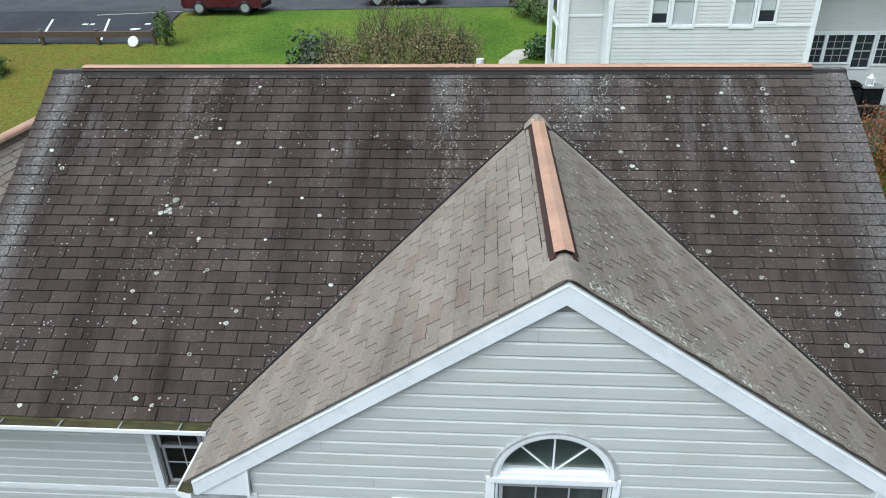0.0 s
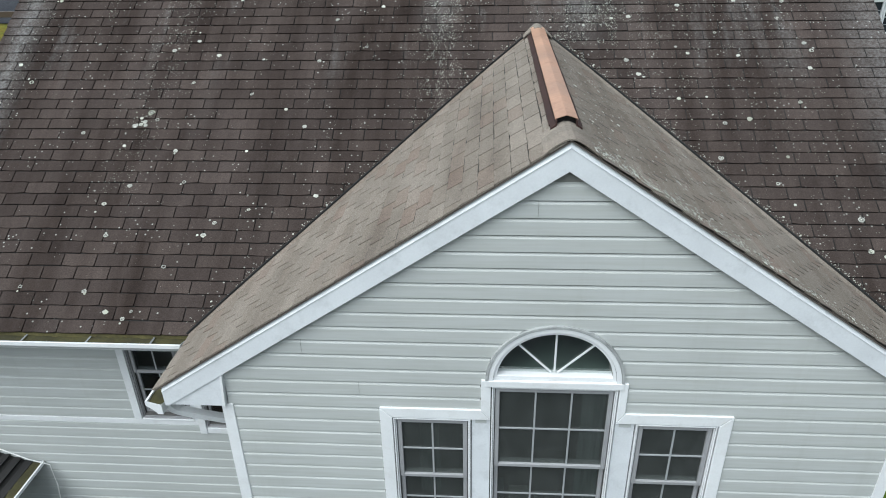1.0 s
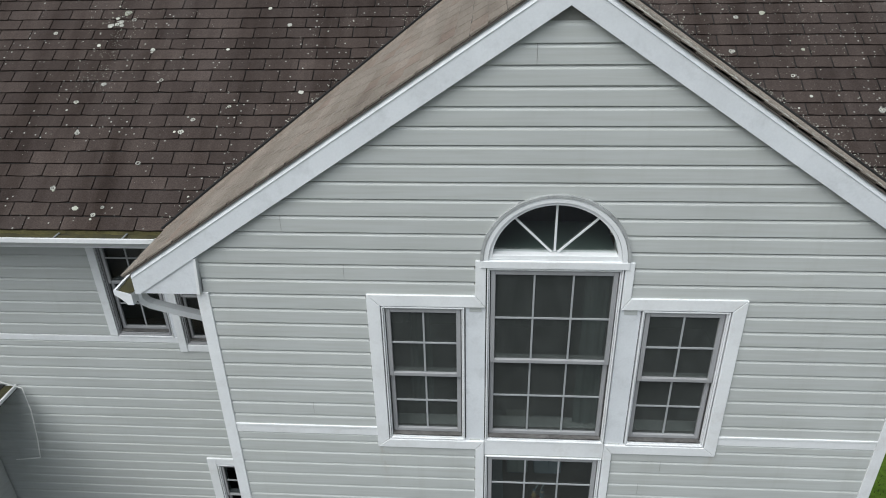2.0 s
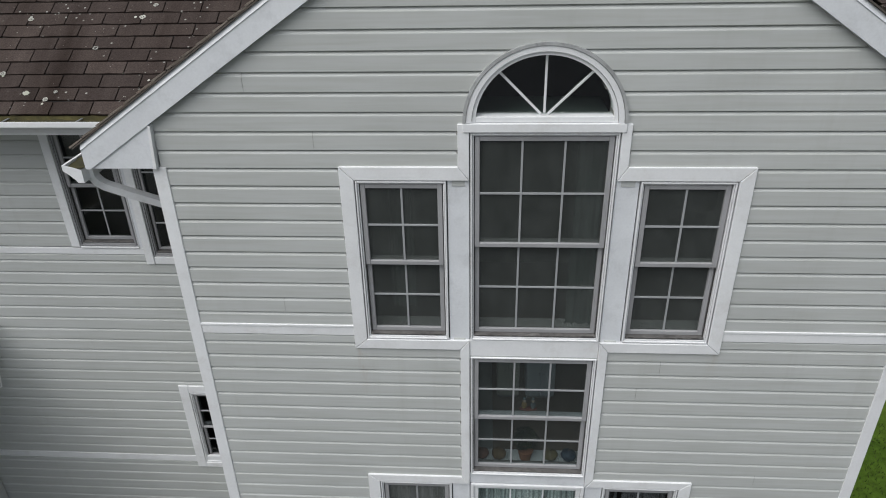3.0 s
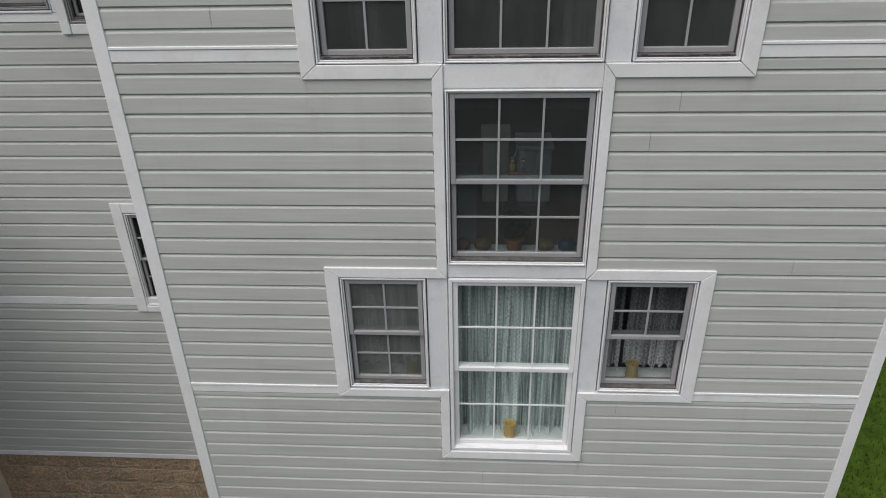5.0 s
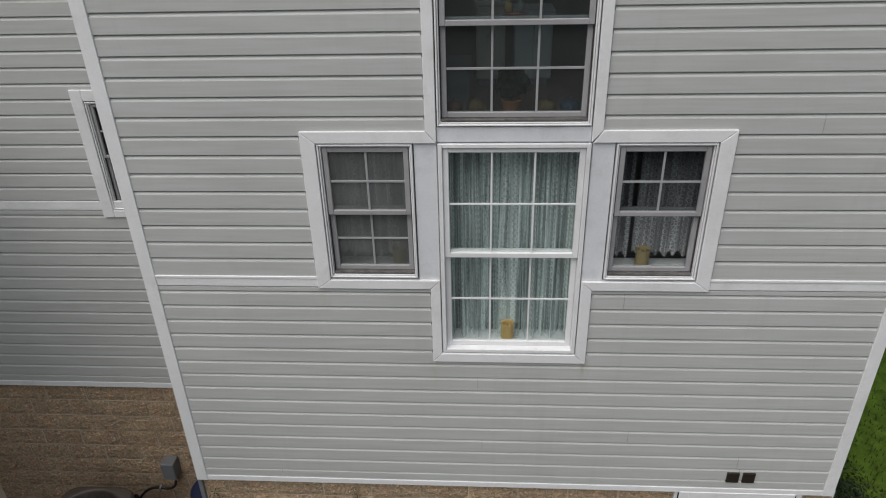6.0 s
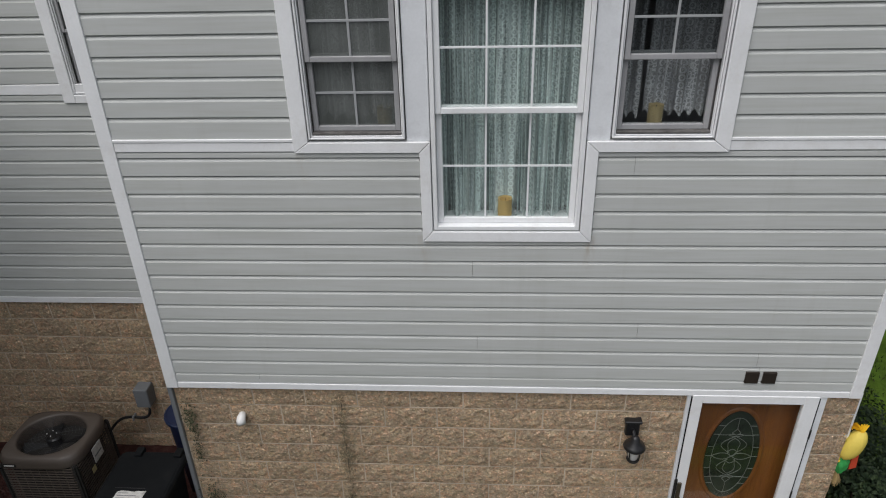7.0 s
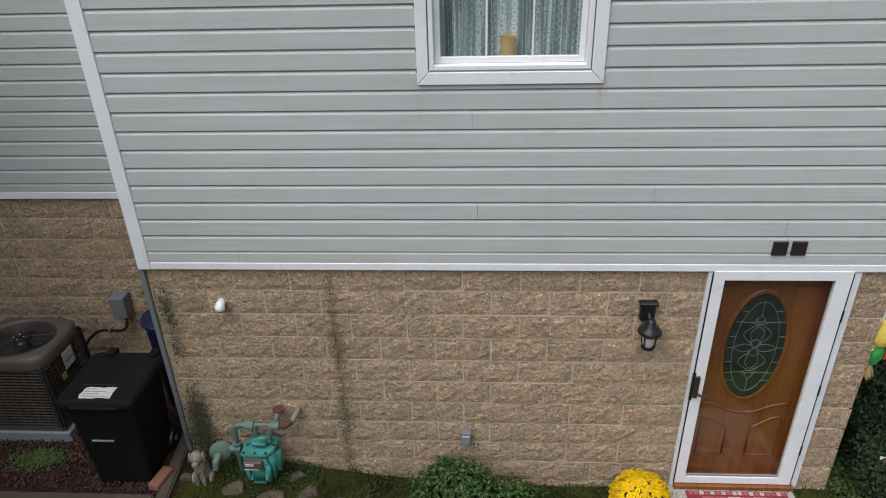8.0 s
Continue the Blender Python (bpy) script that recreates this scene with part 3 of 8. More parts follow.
# ---- siding of the front ----
def front_spans(z):
    lo, hi = X0 + 0.07, X1 - 0.07
    half = (G_TOP - 0.16 - z) / G_SLOPE
    lo, hi = max(lo, XC - half), min(hi, XC + half)
    holes = []
    for a, b, c, d in WIN.values():
        if c - 0.03 < z < d + 0.03:
            holes.append((a - 0.03, b + 0.03))
    if 6.45 < z < 7.72:
        holes.append((1.25, 3.75))
    if 4.03 < z < 5.0:
        holes.append((1.25, 3.75))
    if 8.02 < z < ARCH_Z + ARCH_R - 0.02:
        w = math.sqrt(max(0.0, (ARCH_R - 0.02) ** 2 - max(0, z - ARCH_Z) ** 2))
        holes.append((ARCH_X - w, ARCH_X + w))
    return span_cut(lo, hi, holes) if hi > lo else []


rnd_joint = random.Random(77)


def front_siding():
    lines = [6.548, 6.672]
    while lines[-1] < G_TOP - 0.3:
        lines.append(lines[-1] + 0.1245)
    runs = list(zip(lines, lines[1:]))
    low = [6.48]
    z = 6.409
    while z > 4.08:
        low.append(z)
        z -= COURSE
    low.append(4.036)
    runs += [(b, a) for a, b in zip(low, low[1:])]
    low = [3.953, 3.914]
    z = 3.914 - 0.123
    while z > 2.15:
        low.append(z)
        z -= 0.123
    low.append(2.11)
    runs += [(b, a) for a, b in zip(low, low[1:])]
    for zb, zt in runs:
        if front_spans((zb + zt) / 2):
            # some courses are pieced, with a hairline joint
            at = rnd_joint.choice((0.62, 0.70, 1.05, 2.30, 3.30, 3.42, 4.32)) + rnd_joint.uniform(-0.02, 0.02) if rnd_joint.random() < 0.4 else -9.0
            siding_board(wall_front, -0.012, zb, zt, lambda z, at=at: [p for s in front_spans(z) for p in span_cut(s[0], s[1], [(at - 0.0012, at + 0.0012)])], SIDING)


front_siding()


def side_spans(z):
    holes = []
    for a, b, c, d in SIDE_WIN.values():
        if c - 0.03 < z < d + 0.03:
            holes.append((a - 0.03, b + 0.03))
    return span_cut(-8.0, X0, holes)


def side_siding():
    runs = []
    for start, top, foot in ((6.733, 7.9, 6.601), (6.466, 6.535, 4.10), (3.845, 4.018, 2.15)):
        zs = [start]
        while zs[-1] + 0.1243 < top:
            zs.append(zs[-1] + 0.1243)
        while zs[0] - 0.1243 > foot:
            zs.insert(0, zs[0] - 0.1243)
        zs = [foot] + zs + [top]
        runs += [p for p in zip(zs, zs[1:]) if p[1] - p[0] > 0.012]
    for zb, zt in runs:
        siding_board(wall_side, SIDE_Y - 0.012, zb, zt, side_spans, SIDING)


side_siding()

# trims: corner boards, belts and the starter strip
trims = tagged(thing("trim", "white vinyl corner boards and belts", "trim", kind="structure"), kind="structure")
bar("corner_board", X0 + 0.012, X0 + 0.104, -0.034, 0.06, 2.05, 7.798, TRIM, trims)
bar("corner_board", X1 - 0.088, X1, -0.034, 0.06, 2.05, 7.798, TRIM, trims)
for a, b in ((X0 + 0.104, 1.182), (3.83, X1 - 0.088)):
    for z, w in ((6.479, 0.070), (3.957, 0.061)):
        bar("belt", a, b, -0.030, 0.0, z, z + w, TRIM, trims)
        bar("belt_lip", a, b, -0.036, 0.0, z + w + 0.003, z + w + 0.022, TRIM, trims)
bar("starter_strip", X0 + 0.104, X1 - 0.088, -0.030, 0.0, 2.050, 2.104, TRIM, trims)
bar("starter_lip", X0 + 0.104, X1 - 0.088, -0.024, 0.0, 2.107, 2.124, TRIM, trims)
for z, w in ((6.535, 0.064), (4.02, 0.08), (2.09, 0.06)):
    bar("belt", -8.0, -0.896 if z > 6 else X0, SIDE_Y - 0.03, SIDE_Y, z, z + w, TRIM, trims)


# ---- windows ----
GRIME = plain("grimy_sill", (0.13, 0.125, 0.12), 0.8, var=0.35, fine=40, coarse=9, dirt=(0.03, 0.028, 0.025), dirt_amt=0.8)
GASKET = plain("dark_gasket", (0.045, 0.042, 0.04), 0.8, var=0.2)
def sash(parent, name, x0, x1, z0, z1, y, cols, rows, mat, glass, r=0.032):
    s = bmesh.new()
    soft_box(s, x0, x0 + r, y, y + 0.03, z0, z1, 0.003)
    soft_box(s, x1 - r, x1, y, y + 0.03, z0, z1, 0.003)
    soft_box(s, x0 + r, x1 - r, y, y + 0.03, z0, z0 + r, 0.003)
    soft_box(s, x0 + r, x1 - r, y, y + 0.03, z1 - r, z1, 0.003)
    ob = part(name, s, mat, parent)
    gx0, gx1, gz0, gz1 = x0 + r, x1 - r, z0 + r, z1 - r
    m_ = 0.006 if mat is TRIM else 0.0068
    for i in range(1, cols):
        x = gx0 + (gx1 - gx0) * i / cols
        bar("muntin", x - m_, x + m_, y + 0.010, y + 0.018, gz0, gz1, mat if mat is TRIM else MUNTIN, ob, r=0.001)
    for i in range(1, rows):
        z = gz0 + (gz1 - gz0) * i / rows
        bar("muntin", gx0, gx1, y + 0.0085, y + 0.0165, z - m_, z + m_, mat if mat is TRIM else MUNTIN, ob, r=0.001)
    for i in range(cols):
        for j in range(rows):
            b = bmesh.new()
            box(b, gx0 + (gx1 - gx0) * i / cols, gx0 + (gx1 - gx0) * (i + 1) / cols, y + 0.019, y + 0.022,
                gz0 + (gz1 - gz0) * j / rows, gz0 + (gz1 - gz0) * (j + 1) / rows)
            g = part("pane", b, glass, ob)
            g.visible_shadow = False
    return ob


def window(name, label, rect, rail, cols, fy=0.0, mat=None, glass=None, frame_mat=None, foot=0.046, low=None, rim=0.032, high=None):
    x0, x1, z0, z1 = rect
    mat = mat or SASH
    w = thing(name, label, "window", kind="structure", at=(0, 0, 0))
    def ring(name, d0, d1, ya, yb, material, r):
        f = bmesh.new()
        for a in ((x0 + d0, x0 + d1, z0 + d0, z1 - d0), (x1 - d1, x1 - d0, z0 + d0, z1 - d0), (x0 + d1, x1 - d1, z1 - d1, z1 - d0), (x0 + d1, x1 - d1, z0 + d0, z0 + d1)):
            soft_box(f, a[0], a[1], fy + ya, fy + yb, a[2], a[3], r)
        part(name, f, material, w)
    if mat is TRIM:
        ring("window_frame", 0.006, 0.033, -0.036, 0.11, TRIM, 0.003)
    else:
        ring("window_frame", 0.007, 0.018, -0.038, 0.11, frame_mat or TRIM, 0.003)
        ring("inner_frame", 0.0200, 0.0275, -0.026, 0.10, frame_mat or TRIM, 0.002)
    # ring behind the frame gaps, dark so the gaps read as lines
    ring("gasket", 0.0, 0.034, 0.003, 0.012, TRIM_GREY if mat is TRIM else GASKET, 0.0005)
    s = bmesh.new()
    soft_box(s, x0 + 0.031, x1 - 0.031, fy - 0.022, fy + 0.10, z0 + 0.0305, z0 + foot - 0.001, 0.003)
    part("window_sill", s, TRIM if mat is TRIM else GRIME, w)
    sash(w, "upper_sash", x0 + 0.0345, x1 - 0.0345, rail - 0.016, z1 - 0.032, fy - 0.018, cols, 2, mat, high or (GLASS_DIM if low else glass or GLASS), rim)
    sash(w, "lower_sash", x0 + 0.0345, x1 - 0.0345, z0 + foot, rail + 0.027, fy + 0.014, low or cols, 1 if low else 2, mat, glass or GLASS, rim)
    return w


def casing(w, x0, x1, z0, z1, fy=0.0, mat=None, proud=0.042):
    return bar("casing", x0, x1, fy - proud, fy + 0.002, z0, z1, mat or TRIM, w, r=0.004)


w_tc = window("window_1", "tall grey double-hung window with white grid casing", WIN["top_centre"], 7.237, 3, glass=GLASS_SCREEN)
w_tw = window("window_2", "narrow grey double-hung window with dark panes", WIN["top_west"], 7.092, 2, glass=GLASS_SCREEN)
w_te = window("window_3", "narrow grey double-hung window with dark panes", WIN["top_east"], 7.095, 2, glass=GLASS_SCREEN)
w_mid = window("window_4", "square grey double-hung window with plants inside", WIN["mid"], 5.705, 3, glass=GLASS_MID)
w_lc = window("window_5", "white double-hung window with lace curtains", WIN["low_centre"], 4.205, 3, mat=TRIM, foot=0.036, rim=0.036)
w_lw = window("window_6", "small grey double-hung window with lace valance", WIN["low_west"], 4.52, 2, glass=GLASS_HAZE)
w_le = window("window_7", "small grey double-hung window with lace curtain", WIN["low_east"], 4.515, 2, low=1, high=GLASS_DARK)
w_sh = window("window_8", "grey double-hung window under the eave", SIDE_WIN["side_high"], 7.195, 2, SIDE_Y, rim=0.030, glass=GLASS_DARK, frame_mat=SASH)
w_ss = window("window_9", "grey double-hung window beside the corner", SIDE_WIN["side_step"], 7.06, 2, SIDE_Y, rim=0.022, glass=GLASS_DARK, frame_mat=SASH)
w_sl = window("window_10", "narrow grey double-hung window near the corner", SIDE_WIN["side_low"], 4.50, 2, SIDE_Y, rim=0.022, glass=GLASS_DARK)

# black grime caught along the sills of the top windows
for w, key in ((w_tc, "top_centre"), (w_tw, "top_west"), (w_te, "top_east")):
    rg_ = random.Random(len(key))
    b = bmesh.new()
    x, x_end, z = WIN[key][0] + 0.05, WIN[key][1] - 0.05, WIN[key][2]
    while x < x_end:
        l_ = min(rg_.uniform(0.02, 0.11), x_end - x)
        h_ = rg_.uniform(0.004, 0.010)
        soft_box(b, x, x + l_, -0.0245, -0.0195, z + 0.036, z + 0.036 + h_, 0.0012)
        x += l_ + rg_.uniform(0.004, 0.03)
    tagged(part("sill_grime", b, GASKET, w, "black grime along the sill"), kind="stuff")

# mitred casings that run round the whole group
def mitred(w, p, q, r, s, proud=0.042):
    """A length of casing between two mitres: outer edge p to q, inner edge r to s."""
    pts = [Vector(v) for v in (p, q, r, s)]
    mid = sum(pts, Vector((0, 0))) / 4
    d = (pts[1] - pts[0]).normalized()
    pts = [v - d * 0.0018 * (1 if (v - mid).dot(d) > 0 else -1) for v in pts]
    b = bmesh.new()
    prism(b, [(v.x, v.y) for v in pts], "y", -proud, 0.002)
    bmesh.ops.bevel(b, geom=b.edges[:], offset=0.003, segments=1, affect="EDGES")
    part("casing", b, TRIM, w)
    # the thin siding channel along its outer edge, its shadow line put into the colour
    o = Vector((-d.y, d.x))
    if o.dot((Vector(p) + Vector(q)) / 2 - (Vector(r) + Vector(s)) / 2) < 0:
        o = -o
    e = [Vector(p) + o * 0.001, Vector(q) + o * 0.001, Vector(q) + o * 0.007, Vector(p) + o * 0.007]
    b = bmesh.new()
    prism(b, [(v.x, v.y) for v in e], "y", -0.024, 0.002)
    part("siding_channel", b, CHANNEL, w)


# channel grime, darkened to draw the shadow line round the casings
CHANNEL = plain("grimy_shadow_channel", (0.17, 0.165, 0.155), 0.8, var=0.3, fine=25, coarse=6, dirt=(0.05, 0.045, 0.04), dirt_amt=0.7)
for w1, w2, oc, ic, ow, iw, ol, ob_ in ((w_tw, w_lw, 1.956, 2.029, 1.180, 1.275, 1.962, 1.962), (w_te, w_le, 3.032, 2.971, 3.830, 3.736, 3.036, 3.055)):
    il = 2.029 if w1 is w_tw else 2.981
    mitred(w_tc, (oc, 8.095), (oc, 7.810), (ic, 7.716), (ic, 8.095))
    mitred(w1, (oc, 7.810), (ow, 7.810), (iw, 7.716), (ic, 7.716))
    mitred(w1, (ow, 7.810), (ow, 6.372), (iw, 6.455), (iw, 7.716))
    mitred(w1, (ow, 6.372), (ol, 6.372), (ic, 6.455), (iw, 6.455))
    mitred(w_mid, (ol, 6.372), (ol, 5.078), (ic, 5.002), (ic, 6.455))
    mitred(w2, (ol, 5.078), (ow, 5.078), (iw, 5.001), (il, 5.001))
    mitred(w2, (ow, 5.078), (ow, 3.950), (iw, 4.019), (iw, 5.001))
    mitred(w2, (ow, 3.950), (ob_, 3.950), (il, 4.019), (iw, 4.019))
    mitred(w_lc, (ob_, 3.950), (ob_, 3.332), (il, 3.405), (il, 4.019))
mitred(w_lc, (1.962, 3.332), (3.055, 3.332), (2.981, 3.405), (2.029, 3.405))
casing(w_tw, 1.886, 2.029, 6.456, 7.714, mat=TRIM_GREY, proud=0.022)
casing(w_te, 2.971, 3.119, 6.456, 7.714, mat=TRIM_GREY, proud=0.022)
casing(w_mid, 2.031, 2.969, 6.312, 6.454, mat=TRIM, proud=0.03)
casing(w_mid, 2.031, 2.969, 5.002, 5.098, mat=TRIM_GREY, proud=0.024)
casing(w_lw, 1.886, 2.029, 4.02, 5.000, mat=TRIM_GREY, proud=0.022)
casing(w_le, 2.981, 3.119, 4.02, 5.000, mat=TRIM_GREY, proud=0.022)
# main block
casing(w_sh, -1.552, -1.473, 6.612, 7.79, SIDE_Y)
casing(w_sh, -0.944, -0.935, 6.622, 7.79, SIDE_Y, proud=0.036)
casing(w_sh, -1.472, -0.935, 6.600, 6.617, SIDE_Y)
casing(w_sh, -1.472, -0.945, 7.746, 7.79, SIDE_Y)
casing(w_ss, -0.934, -0.896, 6.601, 7.78, SIDE_Y, TRIM_GREY, 0.03)
casing(w_ss, -0.895, -0.82, 6.445, 7.78, SIDE_Y, proud=0.05)
casing(w_ss, -0.819, -0.20, 7.621, 7.78, SIDE_Y)
casing(w_ss, -0.819, -0.20, 6.445, 6.519, SIDE_Y)
casing(w_sl, -0.905, -0.81, 3.955, 5.05, SIDE_Y)
casing(w_sl, -0.809, -0.20, 4.961, 5.05, SIDE_Y)
casing(w_sl, -0.809, -0.20, 3.955, 4.019, SIDE_Y)

# arched light over the top window
w_arch = thing("window_11", "half-round fanlight with white spokes", "window", kind="structure")


def arch_ring(r0, r1, y0, y1, seg=36):
    b = bmesh.new()
    vs = []
    for i in range(seg + 1):
        t = math.pi * i / seg
        c, s = math.cos(t), math.sin(t)
        vs.append([b.verts.new((ARCH_X + r * c, y, ARCH_Z + r * s * 0.965)) for r, y in ((r0, y0), (r1, y0), (r1, y1), (r0, y1))])
    for p, q in zip(vs, vs[1:]):
        for k in range(4):
            b.faces.new((p[k], p[(k + 1) % 4], q[(k + 1) % 4], q[k]))
    b.faces.new(vs[0])
    b.faces.new(vs[-1][::-1])
    return b


TRIM_WORN = plain("stained_trim", (0.40, 0.41, 0.41), 0.7, var=0.2, fine=30, coarse=5, bump=0.1, dirt=(0.07, 0.07, 0.06), dirt_amt=0.8)
part("arch_casing", arch_ring(0.486, 0.506, -0.05, 0.0), TRIM_WORN, w_arch, "dark-stained grey arched casing")
part("arch_frame", arch_ring(0.449, 0.483, -0.044, 0.0), TRIM, w_arch)
part("arch_sash", arch_ring(0.425, 0.446, -0.030, 0.10), TRIM, w_arch)
part("gasket", arch_ring(0.440, 0.490, -0.012, 0.002), GASKET, w_arch)
bar("window_sill", ARCH_X - 0.503, ARCH_X + 0.503, -0.05, 0.06, 8.041, 8.098, TRIM, w_arch)
bar("bottom_rail", ARCH_X - 0.424, ARCH_X + 0.424, -0.028, 0.06, 8.100, 8.136, TRIM, w_arch)
for k, t in enumerate((45, 90, 135)):
    b = bmesh.new()
    soft_box(b, 0.03, 0.43, 0.012, 0.022, -0.0075, 0.0075, 0.002)
    b.transform(Matrix.Translation((ARCH_X, 0, ARCH_Z + 0.02)) @ Matrix.Rotation(-radians(t), 4, "Y"))
    part("spoke", b, TRIM, w_arch)
b = bmesh.new()
pts = [(ARCH_X + 0.43 * math.cos(math.pi * i / 24), ARCH_Z + 0.42 * math.sin(math.pi * i / 24)) for i in range(25)]
prism(b, pts, "y", 0.026, 0.030)
g = part("pane", b, GLASS, w_arch)
g.visible_shadow = False

# added ledge; its colour carries the greenish reflection in the fanlight
bm = bmesh.new()
soft_box(bm, 2.05, 2.93, 0.145, 0.62, 8.045, 8.085, 0.004)
tagged(part("fanlight_ledge", bm, plain("ledge_tint", (0.14, 0.185, 0.16), 0.7)), "added ledge tinted for the fanlight's greenish reflection", "ledge", kind="structure")

# ---- roofs ----
def roof_deck(name, label, quads, thick=0.03):
    b = bmesh.new()
    for q in quads:
        top = [b.verts.new(v) for v in q]
        low = [b.verts.new((v[0], v[1], v[2] - thick)) for v in q]
        k = len(q)
        b.faces.new(top)
        b.faces.new(low[::-1])
        for i in range(k):
            b.faces.new((top[i], low[i], low[(i + 1) % k], top[(i + 1) % k]))
    return tagged(part(name, b, UNDERLAY), label, "roof", kind="structure")


EAVE_Y = 0.69
RAKE_Y = -0.07
G_EAVE = 0.47
roof_main = roof_deck("roof_main", "dark weathered shingle roof spotted with lichen", [
    [(ROOF_X0, EAVE_Y, main_z(EAVE_Y)), (ROOF_X1, EAVE_Y, main_z(EAVE_Y)), (ROOF_X1, RIDGE_Y, main_z(RIDGE_Y)), (ROOF_X0, RIDGE_Y, main_z(RIDGE_Y))],
    [(ROOF_X0, RIDGE_Y, main_z(RIDGE_Y)), (ROOF_X1, RIDGE_Y, main_z(RIDGE_Y)), (ROOF_X1, 7.8, main_z(RIDGE_Y) - (7.8 - RIDGE_Y) * M_SLOPE), (ROOF_X0, 7.8, main_z(RIDGE_Y) - (7.8 - RIDGE_Y) * M_SLOPE)]])
GX0, GX1 = X0 - G_EAVE, X1 + G_EAVE
G_BACK = 3.45
roof_gable = roof_deck("roof_gable", "tan shingle roof of the front gable", [
    [(GX0, 0.0, gable_z(GX0)), (XC, 0.0, G_TOP), (XC, G_BACK, G_TOP), (GX0, G_BACK, gable_z(GX0))],
    [(XC, 0.0, G_TOP), (GX1, 0.0, gable_z(GX1)), (GX1, G_BACK, gable_z(GX1)), (XC, G_BACK, G_TOP)]])

# tabs lie in their roof plane: u along the course, v up the slope
TAB_W, TAB_H = 0.3135, 0.1294
TAB_MESHES = {}


def tab_mesh(material, kind):
    """A shingle tab with slightly worn corners, tilted so that its foot stands proud."""
    key = (material.name, kind)
    if key in TAB_MESHES:
        return TAB_MESHES[key]
    rnd = random.Random(kind * 7 + 1)
    tan = material in (ROOF_TAN, ROOF_TAN_JOINED)
    # tabs stop short; black underlay in the gaps draws their shadow-and-dirt lines
    w, h = TAB_W - (0.014 if tan else 0.010), TAB_H - (0.006 if tan else 0.0065)
    b = bmesh.new()
    j = [rnd.uniform(-0.004, 0.004) for _ in range(6)]
    foot = [(-w / 2 + 0.004, 0.001 + j[0]), (-w / 6, j[1]), (w / 6, j[2]), (w / 2 - 0.004, 0.001 + j[3]), (w / 2, 0.006), (w / 2, h), (-w / 2, h), (-w / 2, 0.006)]
    rise = 0.006 if tan else 0.0075
    top = [b.verts.new((u, v, 0.008 + rise * (1 - v / h))) for u, v in foot]
    low = [b.verts.new((u, v, 0.0)) for u, v in foot]
    b.faces.new(top)
    for i in range(5):
        b.faces.new((top[i], low[i], low[i + 1], top[i + 1]))
    b.faces.new((top[7], low[7], low[0], top[0]))
    TAB_MESHES[key] = finish(b, "shingle", material)
    return TAB_MESHES[key]


def plane_matrix(origin, u, v):
    u, v = Vector(u).normalized(), Vector(v).normalized()
    n = u.cross(v)
    m = Matrix((u, v, n)).transposed().to_4x4()
    m.translation = Vector(origin)
    return m


def lay_shingles(roof, frame_m, width, height, keep, single, mat_one, mat_many, seed, limit):
    """Courses of tabs from the eave up; single(u, v) tells which become parts of their own."""
    rnd = random.Random(seed)
    joined = bmesh.new()
    count = 0
    rows = int(height / TAB_H) + 1
    for r in range(rows):
        v = r * TAB_H - 0.016
        u = -((r * 0.5) % 1) * TAB_W + rnd.uniform(-0.012, 0.012)
        while u < width + TAB_W:
            p = frame_m @ Vector((u, v, 0))
            if keep(u, v, p):
                over = max(0.0, u + TAB_W / 2 - limit[1], limit[0] - (u - TAB_W / 2))
                wide = 1.0 - over / TAB_W
                if wide < 0.04:
                    u += TAB_W
                    continue
                if over:
                    u_mid = (max(u - TAB_W / 2, limit[0]) + min(u + TAB_W / 2, limit[1])) / 2
                else:
                    u_mid = u
                m = frame_m @ Matrix.Translation((u_mid, v + rnd.uniform(-0.002, 0.002), 0.002)) @ Matrix.Rotation(rnd.uniform(-0.004, 0.004), 4, "Z") @ Matrix.Diagonal((wide, 1, 1, 1))
                kind = rnd.randrange(6)
                if single(u, v, p) and count < 300:
                    ob = new("shingle", tab_mesh(mat_one, kind))
                    ob.matrix_world = m
                    ob.parent = roof
                    count += 1
                else:
                    me = tab_mesh(mat_one, kind)
                    base = [joined.verts.new(m @ x.co) for x in me.vertices]
                    for f in me.polygons:
                        joined.faces.new([base[i] for i in f.vertices])
            u += TAB_W
    if len(joined.verts):
        ob = part("shingle_field", joined, mat_many, roof)
        tagged(ob, kind="stuff")
    else:
        joined.free()


sec_m = math.sqrt(1 + M_SLOPE ** 2)
main_frame = plane_matrix((ROOF_X0, EAVE_Y - 0.03, main_z(EAVE_Y - 0.03)), (1, 0, 0), (0, 1, M_SLOPE))
main_len = (RIDGE_Y - EAVE_Y + 0.03) * sec_m


def keep_main(u, v, p):
    return gable_z(p.x) < p.z + 0.30 or p.z > G_TOP - 0.1


lay_shingles(roof_main, main_frame, ROOF_X1 - ROOF_X0, main_len - 0.1, keep_main, lambda u, v, p: -2.6 < p.x < 2.0 and p.y < 2.6, ROOF_DARK, ROOF_DARK_JOINED, 3, (0.0, ROOF_X1 - ROOF_X0))
sec_g = math.sqrt(1 + G_SLOPE ** 2)
west_frame = plane_matrix((GX0, G_BACK, gable_z(GX0)), (0, -1, 0), (1, 0, G_SLOPE))
east_frame = plane_matrix((GX1, RAKE_Y, gable_z(GX1)), (0, 1, 0), (-1, 0, G_SLOPE))
g_len = (XC - GX0) * sec_g


def keep_gable(u, v, p):
    return RAKE_Y - 0.16 < p.y < G_BACK and p.z > main_z(p.y - 0.2) - 0.05


